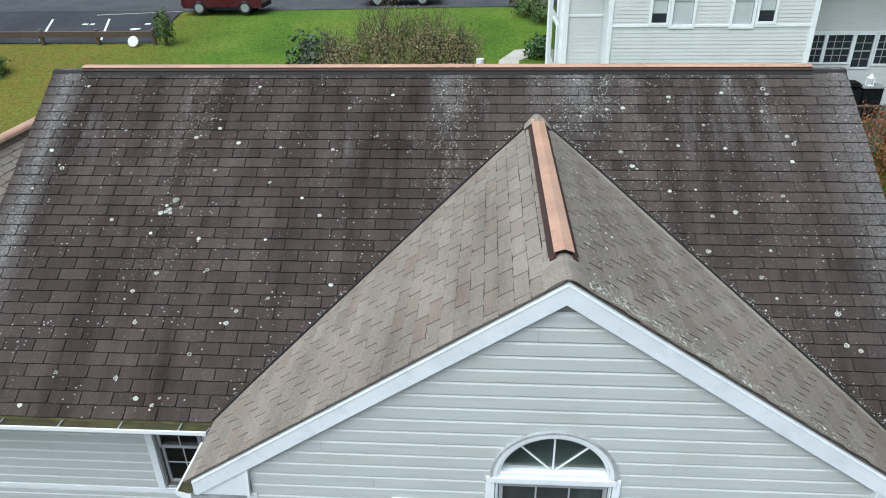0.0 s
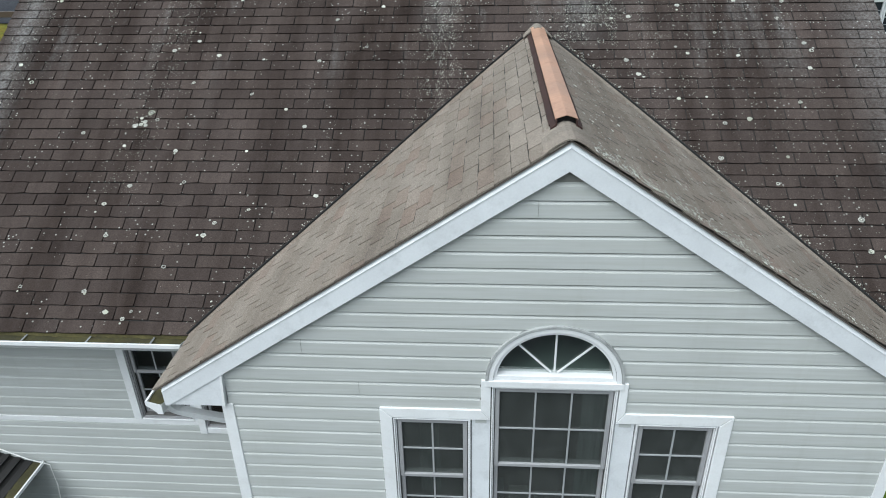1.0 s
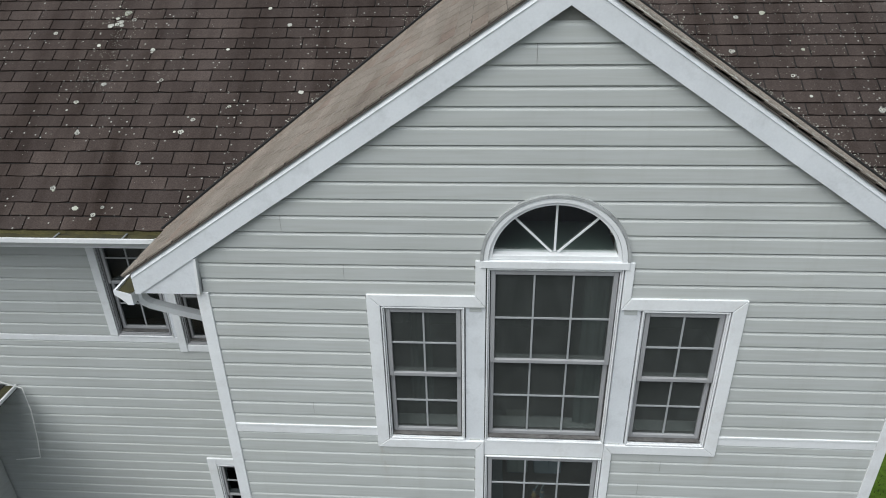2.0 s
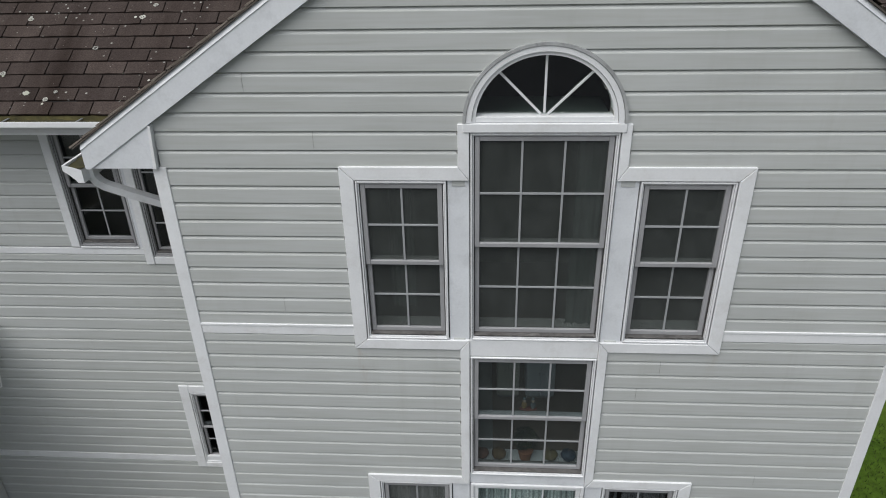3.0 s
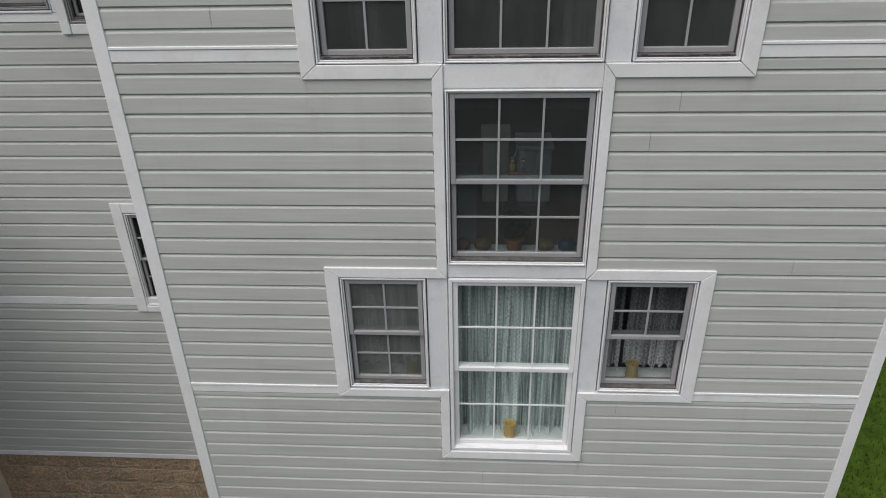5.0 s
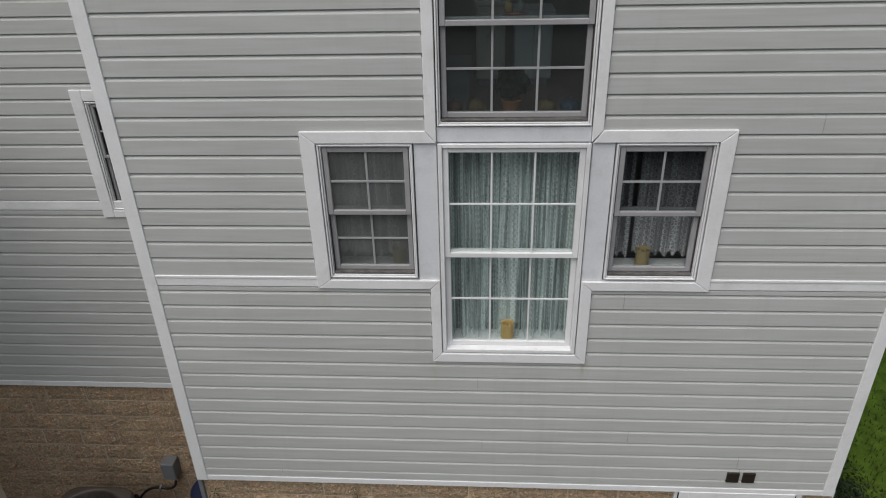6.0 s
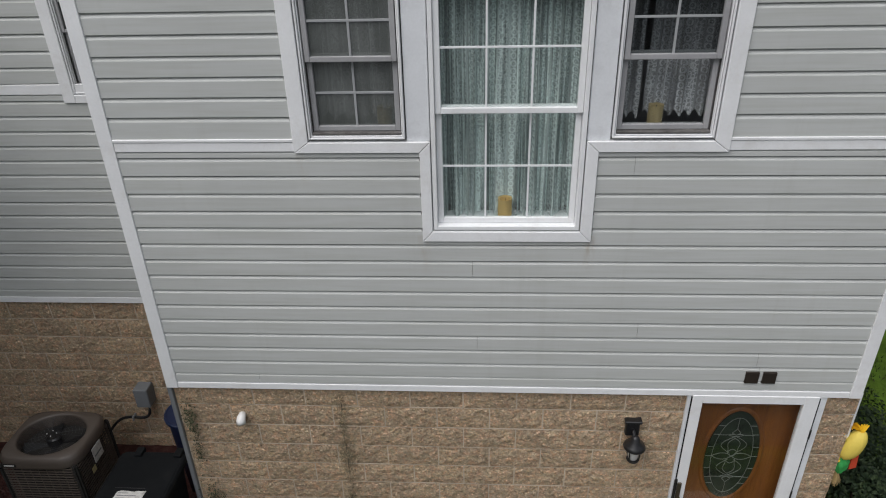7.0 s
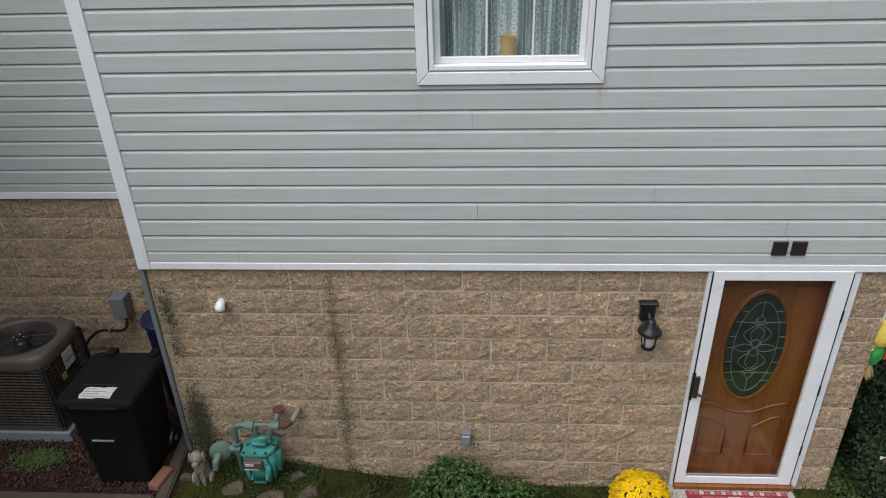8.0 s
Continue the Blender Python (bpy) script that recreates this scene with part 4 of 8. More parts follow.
lay_shingles(roof_gable, west_frame, G_BACK - RAKE_Y, g_len - 0.05, keep_gable, lambda u, v, p: True, ROOF_TAN, ROOF_TAN, 5, (0.0, G_BACK - RAKE_Y + 0.012))
lay_shingles(roof_gable, east_frame, G_BACK - RAKE_Y, g_len - 0.05, keep_gable, lambda u, v, p: True, ROOF_TAN, ROOF_TAN, 6, (-0.012, G_BACK - RAKE_Y))

# rake boards, eave return and soffits
DRIP = plain("brown_drip_edge", (0.10, 0.085, 0.072), 0.8, var=0.2)
rake = thing("rake_trim", "pale grey-white rake boards of the gable", "trim", kind="structure")
for sgn in (-1, 1):
    for name, d0, d1, y0, y1, mm in (("drip_edge", 0.002, 0.011, RAKE_Y - 0.006, 0.0, DRIP), ("rake_fascia", 0.012, 0.044, RAKE_Y - 0.004, 0.0, TRIM_GREY), ("rake_frieze", 0.0455, 0.172, RAKE_Y + 0.001, 0.0, TRIM_GREY)):
        b = bmesh.new()
        k = sec_g
        xa = XC
        xe = XC + sgn * (XC + (0.54 if name == "drip_edge" else 0.49))
        foot = [(xe, gable_z(xe) - d1 * k)]
        if foot[0][1] < 7.80:
            foot = [(xe, 7.80), (XC + sgn * (G_TOP - d1 * k - 7.80) / G_SLOPE, 7.80)]
        prism(b, [(xa, G_TOP - d0 * k), (xe, gable_z(xe) - d0 * k), *foot, (xa, G_TOP - d1 * k)], "y", y0, y1)
        if name == "rake_fascia":
            # its face leans back towards the shingles
            for v in b.verts:
                if v.co.y < -0.01 and v.co.z > G_TOP - G_SLOPE * abs(v.co.x - XC) - 0.03 * k:
                    v.co.y += 0.016
        part(name, b, mm, rake)

# ---- more materials ----
STONE_GREY = plain("grey_stone", (0.125, 0.098, 0.068), 0.95, var=0.4, fine=60, coarse=8, bump=0.6, dirt=(0.06, 0.075, 0.03), dirt_amt=0.85)
TEAL = plain("teal_paint", (0.055, 0.28, 0.235), 0.55, var=0.15, bump=0.1, dirt=(0.10, 0.16, 0.14), dirt_amt=0.5)
TEAL_GREY = plain("grey_green_paint", (0.125, 0.195, 0.160), 0.6, var=0.2, bump=0.2, dirt=(0.10, 0.09, 0.07), dirt_amt=0.4)
RUST = plain("rusty_iron", (0.11, 0.045, 0.028), 0.85, var=0.4, fine=80, bump=0.5)
BLACK_METAL = plain("black_metal", (0.012, 0.012, 0.013), 0.4, var=0.2, bump=0.1)
BLACK_PLASTIC = plain("black_plastic", (0.006, 0.007, 0.008), 0.72, var=0.2, bump=0.15, dirt=(0.02, 0.02, 0.02), dirt_amt=0.3)
BLACK_PLASTIC.node_tree.nodes["Principled BSDF"].inputs["Specular IOR Level"].default_value = 0.15
BLUE_PLASTIC = plain("blue_plastic", (0.006, 0.014, 0.05), 0.5, var=0.15)
AC_METAL = plain("taupe_metal", (0.085, 0.068, 0.056), 0.5, var=0.1, bump=0.1, dirt=(0.08, 0.07, 0.06), dirt_amt=0.4)
AC_SLAT = plain("taupe_louvre", (0.075, 0.060, 0.049), 0.55, var=0.12)
GREY_METAL = plain("grey_metal", (0.30, 0.31, 0.32), 0.5, metal=0.3, var=0.12)
BOX_GREY = plain("box_grey", (0.17, 0.18, 0.19), 0.55, var=0.1)
PAPER = plain("worn_paper", (0.62, 0.61, 0.58), 0.8, var=0.15, dirt=(0.2, 0.19, 0.18), dirt_amt=0.6, coarse=14)
PAD = plain("pad_plastic", (0.22, 0.25, 0.28), 0.8, var=0.15, bump=0.3)
TIMBER = plain("weathered_timber", (0.085, 0.066, 0.045), 0.95, var=0.35, fine=50, coarse=4, bump=0.6, stretch=(0.3, 1, 1), dirt=(0.06, 0.075, 0.03), dirt_amt=0.6)
RED_BRICK = plain("red_brick", (0.28, 0.12, 0.08), 0.9, var=0.25, bump=0.5)
MULCH = ground_material("red_mulch", [(0.3, (0.05, 0.02, 0.018)), (0.55, (0.10, 0.042, 0.036)), (0.75, (0.16, 0.09, 0.075))], 9.0, 1.0)
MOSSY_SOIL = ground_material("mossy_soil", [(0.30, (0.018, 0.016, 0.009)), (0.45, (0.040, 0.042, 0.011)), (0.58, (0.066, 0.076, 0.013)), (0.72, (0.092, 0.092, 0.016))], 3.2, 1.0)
WHITE_PLASTIC = plain("white_plastic", (0.78, 0.78, 0.76), 0.4, var=0.04, bump=0.02)
LAMP_GLASS = plain("frosted_lamp_glass", (0.55, 0.55, 0.54), 0.25, var=0.1)
CANDLE = plain("candle_wax", (0.62, 0.42, 0.16), 0.6, var=0.1)
MAT_RED = plain("mat_red", (0.22, 0.03, 0.04), 0.95, var=0.2, bump=0.4)
MAT_PALE = plain("mat_pale", (0.50, 0.38, 0.36), 0.95, var=0.2, bump=0.3)
MAT_ROSE = plain("mat_rose", (0.38, 0.10, 0.10), 0.95, var=0.2, bump=0.3)
TERRACOTTA = plain("terracotta", (0.36, 0.14, 0.07), 0.85, var=0.2)
BOXWOOD = leaf_material("boxwood_leaf", [(0.02, 0.055, 0.012), (0.04, 0.09, 0.02), (0.06, 0.12, 0.03), (0.03, 0.07, 0.018)], 0.4)
SHRUB = leaf_material("dark_shrub_leaf", [(0.007, 0.017, 0.006), (0.012, 0.027, 0.008), (0.027, 0.043, 0.014)], 0.65)
MUM = leaf_material("yellow_petals", [(0.80, 0.54, 0.004), (0.86, 0.62, 0.008), (0.74, 0.46, 0.003)], 0.6)
CLOVER = leaf_material("clover", [(0.014, 0.031, 0.006), (0.026, 0.048, 0.009), (0.048, 0.064, 0.013)], 0.7)
BLADES = leaf_material("grass_blades", [(0.022, 0.042, 0.008), (0.038, 0.062, 0.011), (0.056, 0.074, 0.018), (0.055, 0.056, 0.022)], 0.7)
IVY = leaf_material("ivy", [(0.018, 0.024, 0.010), (0.045, 0.055, 0.022), (0.10, 0.10, 0.06), (0.06, 0.07, 0.03)], 0.7)
AUTUMN = leaf_material("autumn_leaves", [(0.15, 0.15, 0.06), (0.20, 0.16, 0.08), (0.10, 0.14, 0.04), (0.26, 0.19, 0.11), (0.20, 0.11, 0.06), (0.14, 0.17, 0.06)], 0.7)
MEADOW_LEAF = leaf_material("meadow_shrub_leaf", [(0.045, 0.085, 0.020), (0.075, 0.125, 0.030), (0.11, 0.15, 0.05), (0.060, 0.095, 0.030)], 0.6)
ORANGE_LEAF = leaf_material("orange_leaves", [(0.20, 0.050, 0.022), (0.27, 0.085, 0.025), (0.13, 0.09, 0.03), (0.08, 0.09, 0.03), (0.22, 0.06, 0.03)], 0.7)
GREYGREEN = leaf_material("grey_green_leaves", [(0.05, 0.075, 0.05), (0.08, 0.11, 0.075), (0.035, 0.06, 0.035)], 0.6)
BARK = plain("bark", (0.10, 0.075, 0.055), 0.95, var=0.3, bump=0.6)


def wood_material(name, base, dark):
    m, n, l, p = nodes_of(name)
    a = noise_tex(n, l, 5.0, 6, 0.65, (6, 1, 0.35))
    r = ramp(n, [(0.3, dark), (0.55, base), (0.8, tuple(min(1, c * 1.25) for c in base))])
    l.new(a.outputs["Fac"], r.inputs["Fac"])
    b = noise_tex(n, l, 60.0, 4, 0.6, (5, 1, 0.2), off=2.0)
    rb = ramp(n, [(0.3, (0.8,) * 3), (0.7, (1.08,) * 3)])
    l.new(b.outputs["Fac"], rb.inputs["Fac"])
    l.new(mixc(n, l, 1.0, r.outputs["Color"], rb.outputs["Color"], "MULTIPLY"), p.inputs["Base Color"])
    p.inputs["Roughness"].default_value = 0.38
    p.inputs["Coat Weight"].default_value = 0.25
    return m


DOOR_WOOD = wood_material("stained_oak", (0.245, 0.086, 0.018), (0.15, 0.048, 0.011))
FENCE_WOOD = wood_material("brown_fence_wood", (0.085, 0.060, 0.045), (0.045, 0.032, 0.025))
LEADED = plain("leaded_glass", (0.03, 0.042, 0.03), 0.12, var=0.4, fine=30, coarse=5, bump=0.35)
LEAD = plain("lead_came", (0.27, 0.29, 0.26), 0.45, metal=0.5, var=0.1)


def lace_material(name, tint, sheer=0.42):
    """Machine lace: plain sheer strips, strips with chains of rings, strips of scrolls, all let the dark through."""
    m, n, l, p = nodes_of(name)
    tc = n.new("ShaderNodeTexCoord")
    wob = n.new("ShaderNodeTexNoise")
    wob.inputs["Scale"].default_value = 9.0
    l.new(tc.outputs["Object"], wob.inputs["Vector"])
    sx = n.new("ShaderNodeSeparateXYZ")
    l.new(tc.outputs["Object"], sx.inputs["Vector"])

    def calc(op, a, b=None):
        q = n.new("ShaderNodeMath")
        q.operation = op
        for s, v in zip(q.inputs, (a, b)):
            if v is None:
                continue
            if isinstance(v, (int, float)):
                s.default_value = v
            else:
                l.new(v, s)
        return q.outputs["Value"]

    x = calc("ADD", sx.outputs["X"], calc("MULTIPLY", wob.outputs["Fac"], 0.012))
    z = sx.outputs["Z"]

    def rings(wide, tall, r0, r1):
        u = calc("MULTIPLY", calc("SUBTRACT", calc("FRACT", calc("DIVIDE", x, wide)), 0.5), 2.0)
        v = calc("MULTIPLY", calc("SUBTRACT", calc("FRACT", calc("DIVIDE", z, tall)), 0.5), 2.0)
        d = calc("SQRT", calc("ADD", calc("MULTIPLY", u, u), calc("MULTIPLY", v, v)))
        return calc("MAXIMUM", calc("MULTIPLY", calc("GREATER_THAN", d, r0), calc("LESS_THAN", d, r1)), calc("LESS_THAN", d, 0.16))

    strip = calc("FRACT", calc("DIVIDE", x, 0.126))
    chain = calc("MULTIPLY", rings(0.042, 0.046, 0.5, 0.95), calc("LESS_THAN", strip, 0.333))
    v = n.new("ShaderNodeTexVoronoi")
    v.feature = "DISTANCE_TO_EDGE"
    v.inputs["Scale"].default_value = 44.0
    l.new(tc.outputs["Object"], v.inputs["Vector"])
    scroll = calc("MULTIPLY", calc("MULTIPLY", calc("LESS_THAN", v.outputs["Distance"], 0.12), calc("GREATER_THAN", strip, 0.40)), calc("LESS_THAN", strip, 0.88))
    edge = calc("LESS_THAN", calc("ABSOLUTE", calc("SUBTRACT", strip, 0.365)), 0.03)
    # light and dark strips of the folds, drawn as uneven opacity
    thick = noise_tex(n, l, 26.0, 3, 0.6, (1.0, 1.0, 0.04), off=2.0)
    rt = ramp(n, [(0.36, (0.35,) * 3), (0.5, (0.8,) * 3), (0.62, (1.25,) * 3)])
    l.new(thick.outputs["Fac"], rt.inputs["Fac"])
    worked = calc("MULTIPLY", calc("MAXIMUM", calc("MAXIMUM", chain, scroll), edge), 0.78)
    alpha = calc("MULTIPLY", calc("MAXIMUM", worked, sheer), rt.outputs["Color"])
    l.new(alpha, p.inputs["Alpha"])
    p.inputs["Base Color"].default_value = (*tint, 1)
    p.inputs["Roughness"].default_value = 0.9
    return m


LACE = lace_material("white_lace", (0.84, 0.93, 0.915), 0.48)
# darker copy of the lace; the side windows' dimness is in its tint
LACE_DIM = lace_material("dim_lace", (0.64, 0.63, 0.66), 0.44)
# sheer kept dark so the lace's folds read with dark gaps
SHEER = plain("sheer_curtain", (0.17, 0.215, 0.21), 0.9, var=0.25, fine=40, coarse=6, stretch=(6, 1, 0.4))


def leaf_quad(bm, p, n, size, rnd, long=1.6):
    t = n.cross(Vector((rnd.uniform(-1, 1), rnd.uniform(-1, 1), rnd.uniform(-1, 1))))
    if t.length < 1e-4:
        return
    t.normalize()
    s = n.cross(t)
    a, b = size * long * 0.5, size * 0.5
    bm.faces.new([bm.verts.new(p + t * x + s * y + n * z) for x, y, z in ((-a, 0, 0), (0, -b, size * 0.12), (a, 0, -size * 0.1), (0, b, size * 0.12))])


def foliage(bm, centre, radii, count, size, seed, lump=0.25, shell=0.55, low=-0.5, long=1.6):
    """Leaves through the outer part of an uneven mound."""
    rnd = random.Random(seed)
    c = Vector(centre)
    made = 0
    while made < count:
        d = Vector((rnd.gauss(0, 1), rnd.gauss(0, 1), rnd.gauss(0, 1)))
        if d.length < 1e-3:
            continue
        d.normalize()
        if d.z < low:
            continue
        r = 1 + lump * noise.noise(d * 2.2 + Vector((seed * 3.1, 0, 0))) * 2 + lump * 0.6 * noise.noise(d * 6 + Vector((0, seed, 0)))
        r *= shell + (1 - shell) * rnd.random() ** 0.5
        p = c + Vector((d.x * radii[0], d.y * radii[1], d.z * radii[2])) * r
        nrm = (d + Vector((rnd.uniform(-0.8, 0.8), rnd.uniform(-0.8, 0.8), rnd.uniform(-0.4, 0.9)))).normalized()
        leaf_quad(bm, p, nrm, size * rnd.uniform(0.7, 1.3), rnd, long)
        made += 1


def twigs(bm, base, top_r, height, count, r, seed, forks=3):
    """Stems that fan out and fork from a base."""
    rnd = random.Random(seed)
    b = Vector(base)
    for _ in range(count):
        a = rnd.uniform(0, 2 * math.pi)
        end = b + Vector((math.cos(a) * top_r[0] * rnd.uniform(0.2, 1), math.sin(a) * top_r[1] * rnd.uniform(0.2, 1), height * rnd.uniform(0.7, 1.05)))
        mid = b.lerp(end, 0.5) + Vector((rnd.uniform(-0.1, 0.1), rnd.uniform(-0.1, 0.1), 0.12 * height))
        tube(bm, [b + Vector((rnd.uniform(-0.1, 0.1), rnd.uniform(-0.1, 0.1), -0.05)), mid, end], [r, r * 0.6, r * 0.15], 5)
        for _f in range(forks):
            q = mid.lerp(end, rnd.uniform(0, 0.6))
            e = q + Vector((rnd.uniform(-1, 1) * top_r[0] * 0.4, rnd.uniform(-1, 1) * top_r[1] * 0.4, height * rnd.uniform(0.1, 0.35)))
            tube(bm, [q, e], [r * 0.4, r * 0.12], 4)


# ---- roof: copper caps, hip shingles, gutters ----
def cap_profile(w, h):
    return [(-w, -0.03)] + [(-w * math.cos(math.pi * i / 10), -0.01 + h * math.sin(math.pi * i / 10) ** 0.8) for i in range(11)] + [(w, -0.03)]


ridge_profile = [(-0.062, -0.004), (-0.060, 0.004), (-0.045, 0.012), (-0.02, 0.017), (0, 0.018), (0.02, 0.017), (0.045, 0.012), (0.060, 0.004), (0.062, -0.004)]
ridge_cap = thing("ridge_cap", "weathered copper ridge cap along the main roof", "ridge cap")
zr = main_z(RIDGE_Y)
for a, b_ in ((-3.06, -0.62), (-0.615, 1.75), (1.755, 3.72), (3.725, 5.65)):
    b = bmesh.new()
    prism(b, [(RIDGE_Y + u, zr + 0.050 + v) for u, v in ridge_profile], "x", a, b_)
    part("copper_sheet", b, COPPER, ridge_cap)
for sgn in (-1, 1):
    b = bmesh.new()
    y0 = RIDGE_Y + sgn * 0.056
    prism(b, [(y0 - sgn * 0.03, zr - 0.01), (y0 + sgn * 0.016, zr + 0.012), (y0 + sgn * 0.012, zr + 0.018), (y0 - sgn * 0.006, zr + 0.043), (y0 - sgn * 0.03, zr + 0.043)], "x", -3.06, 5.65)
    part("cap_flange", b, COPPER_DARK, ridge_cap, "dark copper flange")
# black strip drawn as the dark line below the copper
b = bmesh.new()
prism(b, [(RIDGE_Y - 0.088, zr - 0.044), (RIDGE_Y - 0.084, zr - 0.036), (RIDGE_Y - 0.06, zr + 0.006), (RIDGE_Y, zr + 0.02), (RIDGE_Y + 0.06, zr + 0.006), (RIDGE_Y + 0.088, zr - 0.044)], "x", -3.45, 6.04)
part("ridge_base", b, ROOF_BLACK, ridge_cap, "black strip under the copper")

gable_cap = thing("gable_ridge_cap", "pinkish copper ridge cap on the front gable", "ridge cap")
CAP_END = 3.47
b = bmesh.new()
cap_edge = [(-0.074, -0.013), (-0.072, -0.007), (-0.040, 0.004), (-0.004, 0.015), (0.004, 0.015), (0.040, 0.004), (0.072, -0.007), (0.074, -0.013)]
prism(b, [(XC + u, G_TOP + 0.034 + v) for u, v in cap_edge] + [(XC + u * 0.96, G_TOP + 0.031 + v) for u, v in cap_edge[::-1]], "y", 0.27, CAP_END)
part("copper_sheet", b, COPPER, gable_cap)
# black block inside the cap, drawing the shade of its hollow
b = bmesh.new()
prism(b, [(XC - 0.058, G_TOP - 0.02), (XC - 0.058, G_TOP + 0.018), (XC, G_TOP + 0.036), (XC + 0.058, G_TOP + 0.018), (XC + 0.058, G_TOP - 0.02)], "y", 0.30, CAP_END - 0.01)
part("hollow_fill", b, PLAIN_BLACK, gable_cap, "black filling for the dark hollow under the copper")
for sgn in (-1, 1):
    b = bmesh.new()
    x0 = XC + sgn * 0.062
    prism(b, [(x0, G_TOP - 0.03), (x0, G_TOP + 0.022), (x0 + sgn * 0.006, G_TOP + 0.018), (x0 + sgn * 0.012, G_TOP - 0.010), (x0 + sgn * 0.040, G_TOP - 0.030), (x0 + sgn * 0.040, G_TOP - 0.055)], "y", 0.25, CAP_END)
    part("cap_flange", b, COPPER_DARK, gable_cap, "dark copper flange")
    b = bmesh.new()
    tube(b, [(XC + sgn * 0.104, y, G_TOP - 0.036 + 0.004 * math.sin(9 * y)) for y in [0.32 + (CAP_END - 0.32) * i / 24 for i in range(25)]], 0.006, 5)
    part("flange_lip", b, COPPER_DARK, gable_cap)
b = bmesh.new()
turned(b, [(0.150, -0.12), (0.145, -0.08), (0.120, -0.03), (0.085, 0.005), (0.045, 0.022), (0.01, 0.026)], 20, (XC, 3.46, G_TOP), (1, 1.1))
part("hip_shingle", b, ROOF_TAN, roof_gable, "rounded tan shingle at the ridge's end", True)
# the tan shingles lap a hand's width over the valley onto the main roof, up to a dark line
def valley(d, sgn, out, lift):
    z = G_TOP - G_SLOPE * d
    y = 1.7265 + (z - 8.69) / M_SLOPE
    return Vector((XC + sgn * (d + 0.759 * out), y + 0.536 * out, z + M_SLOPE * 0.536 * out + lift))


for sgn in (-1, 1):
    b = bmesh.new()
    ds = [0.10 + 2.95 * i / 23 for i in range(24)]
    lap = [0.022 * min(1.0, (d - 0.02) / 0.5, (3.25 - d) / 0.5) for d in ds]
    rows = [[b.verts.new(valley(d, sgn, o, l_)) for o, l_ in ((-0.03, 0.010), (-0.02, 0.033), (w, 0.030), (w + 0.002, 0.004))] for d, w in zip(ds, lap)]
    for p, q in zip(rows, rows[1:]):
        for k in range(3):
            b.faces.new((p[k], p[k + 1], q[k + 1], q[k]))
    part("valley_shingles", b, ROOF_TAN, roof_gable)
    # black tube that draws the dark line at the lap's edge
    b = bmesh.new()
    tube(b, [valley(d, sgn, w + 0.001, 0.031) for d, w in zip(ds, lap)], 0.012, 6)
    part("valley_line", b, PLAIN_BLACK, roof_gable, "black line along the valley")

# rounded hip shingles between the copper and the rake
for i, y in enumerate((-0.085, 0.025, 0.135, 0.225)):
    b = bmesh.new()
    arc = [(XC + 0.165 * u, G_TOP + 0.000 - 0.102 * abs(u) ** 1.5) for u in (-1, -0.75, -0.5, -0.3, -0.12, 0.12, 0.3, 0.5, 0.75, 1)]
    prism(b, arc + [(x, z - 0.010) for x, z in arc[::-1]], "y", y, y + 0.17)
    b.transform(Matrix.Translation((0, 0, 0.014 - 0.004 * i)))
    part("hip_shingle", b, ROOF_TAN, roof_gable)
for i in range(2):
    for x in (-3.42 + 0.16 * i, 5.66 + 0.17 * i):
        b = bmesh.new()
        prism(b, [(RIDGE_Y - 0.16, zr - 0.10), (RIDGE_Y - 0.02, zr + 0.012), (RIDGE_Y + 0.02, zr + 0.012), (RIDGE_Y + 0.16, zr - 0.10), (RIDGE_Y, zr - 0.01)], "x", x, x + 0.19)
        b.transform(Matrix.Translation((0, 0, 0.008 + 0.004 * i)))
        part("hip_shingle", b, ROOF_DARK, roof_main)

# a bent shingle over the head of the gable's ridge
b = bmesh.new()
arc = [(XC + 0.15 * u, G_TOP + 0.055 - 0.105 * abs(u) ** 1.4) for u in (-1, -0.75, -0.5, -0.25, 0, 0.25, 0.5, 0.75, 1)]
prism(b, arc + [(x, z - 0.012) for x, z in arc[::-1]], "y", 3.36, 3.60)
part("hip_shingle", b, ROOF_TAN, roof_gable)

# main roof's rake and eave edges
b = bmesh.new()
for xa, xb in ((ROOF_X0 + 0.01, ROOF_X0 + 0.04), (ROOF_X1 - 0.04, ROOF_X1 - 0.01)):
    prism(b, [(EAVE_Y, main_z(EAVE_Y) - 0.035), (RIDGE_Y, zr - 0.035), (7.8, zr - (7.8 - RIDGE_Y) * M_SLOPE - 0.035), (7.8, zr - (7.8 - RIDGE_Y) * M_SLOPE - 0.22), (RIDGE_Y, zr - 0.22), (EAVE_Y, main_z(EAVE_Y) - 0.22)], "x", xa, xb)
tagged(part("rake_main", b, TRIM), "white rake boards of the main roof", "trim", kind="structure")
b = bmesh.new()
box(b, ROOF_X0, 6.0, 0.66, 0.685, 7.795, 7.86)
box(b, -8.0, X0, 0.685, SIDE_Y, 7.795, 7.81)
tagged(part("fascia_main", b, TRIM), "white fascia and soffit under the eave", "trim", kind="structure")

b = bmesh.new()
box(b, ROOF_X0, 6.0, 0.648, 0.686, 7.862, 7.938)
part("drip_edge", b, plain("mossy_metal", (0.13, 0.115, 0.045), 0.9, var=0.4, coarse=4, fine=30, dirt=(0.03, 0.028, 0.02), dirt_amt=0.8), roof_main, "mossy metal drip edge")

GUTTER = [(0, 0), (-0.045, 0), (-0.052, 0.015), (-0.085, 0.05), (-0.120, 0.078), (-0.128, 0.085), (-0.128, 0.122), (-0.112, 0.122), (-0.114, 0.088), (-0.078, 0.058), (-0.044, 0.018), (-0.006, 0.006), (-0.006, 0.09), (0, 0.09)]


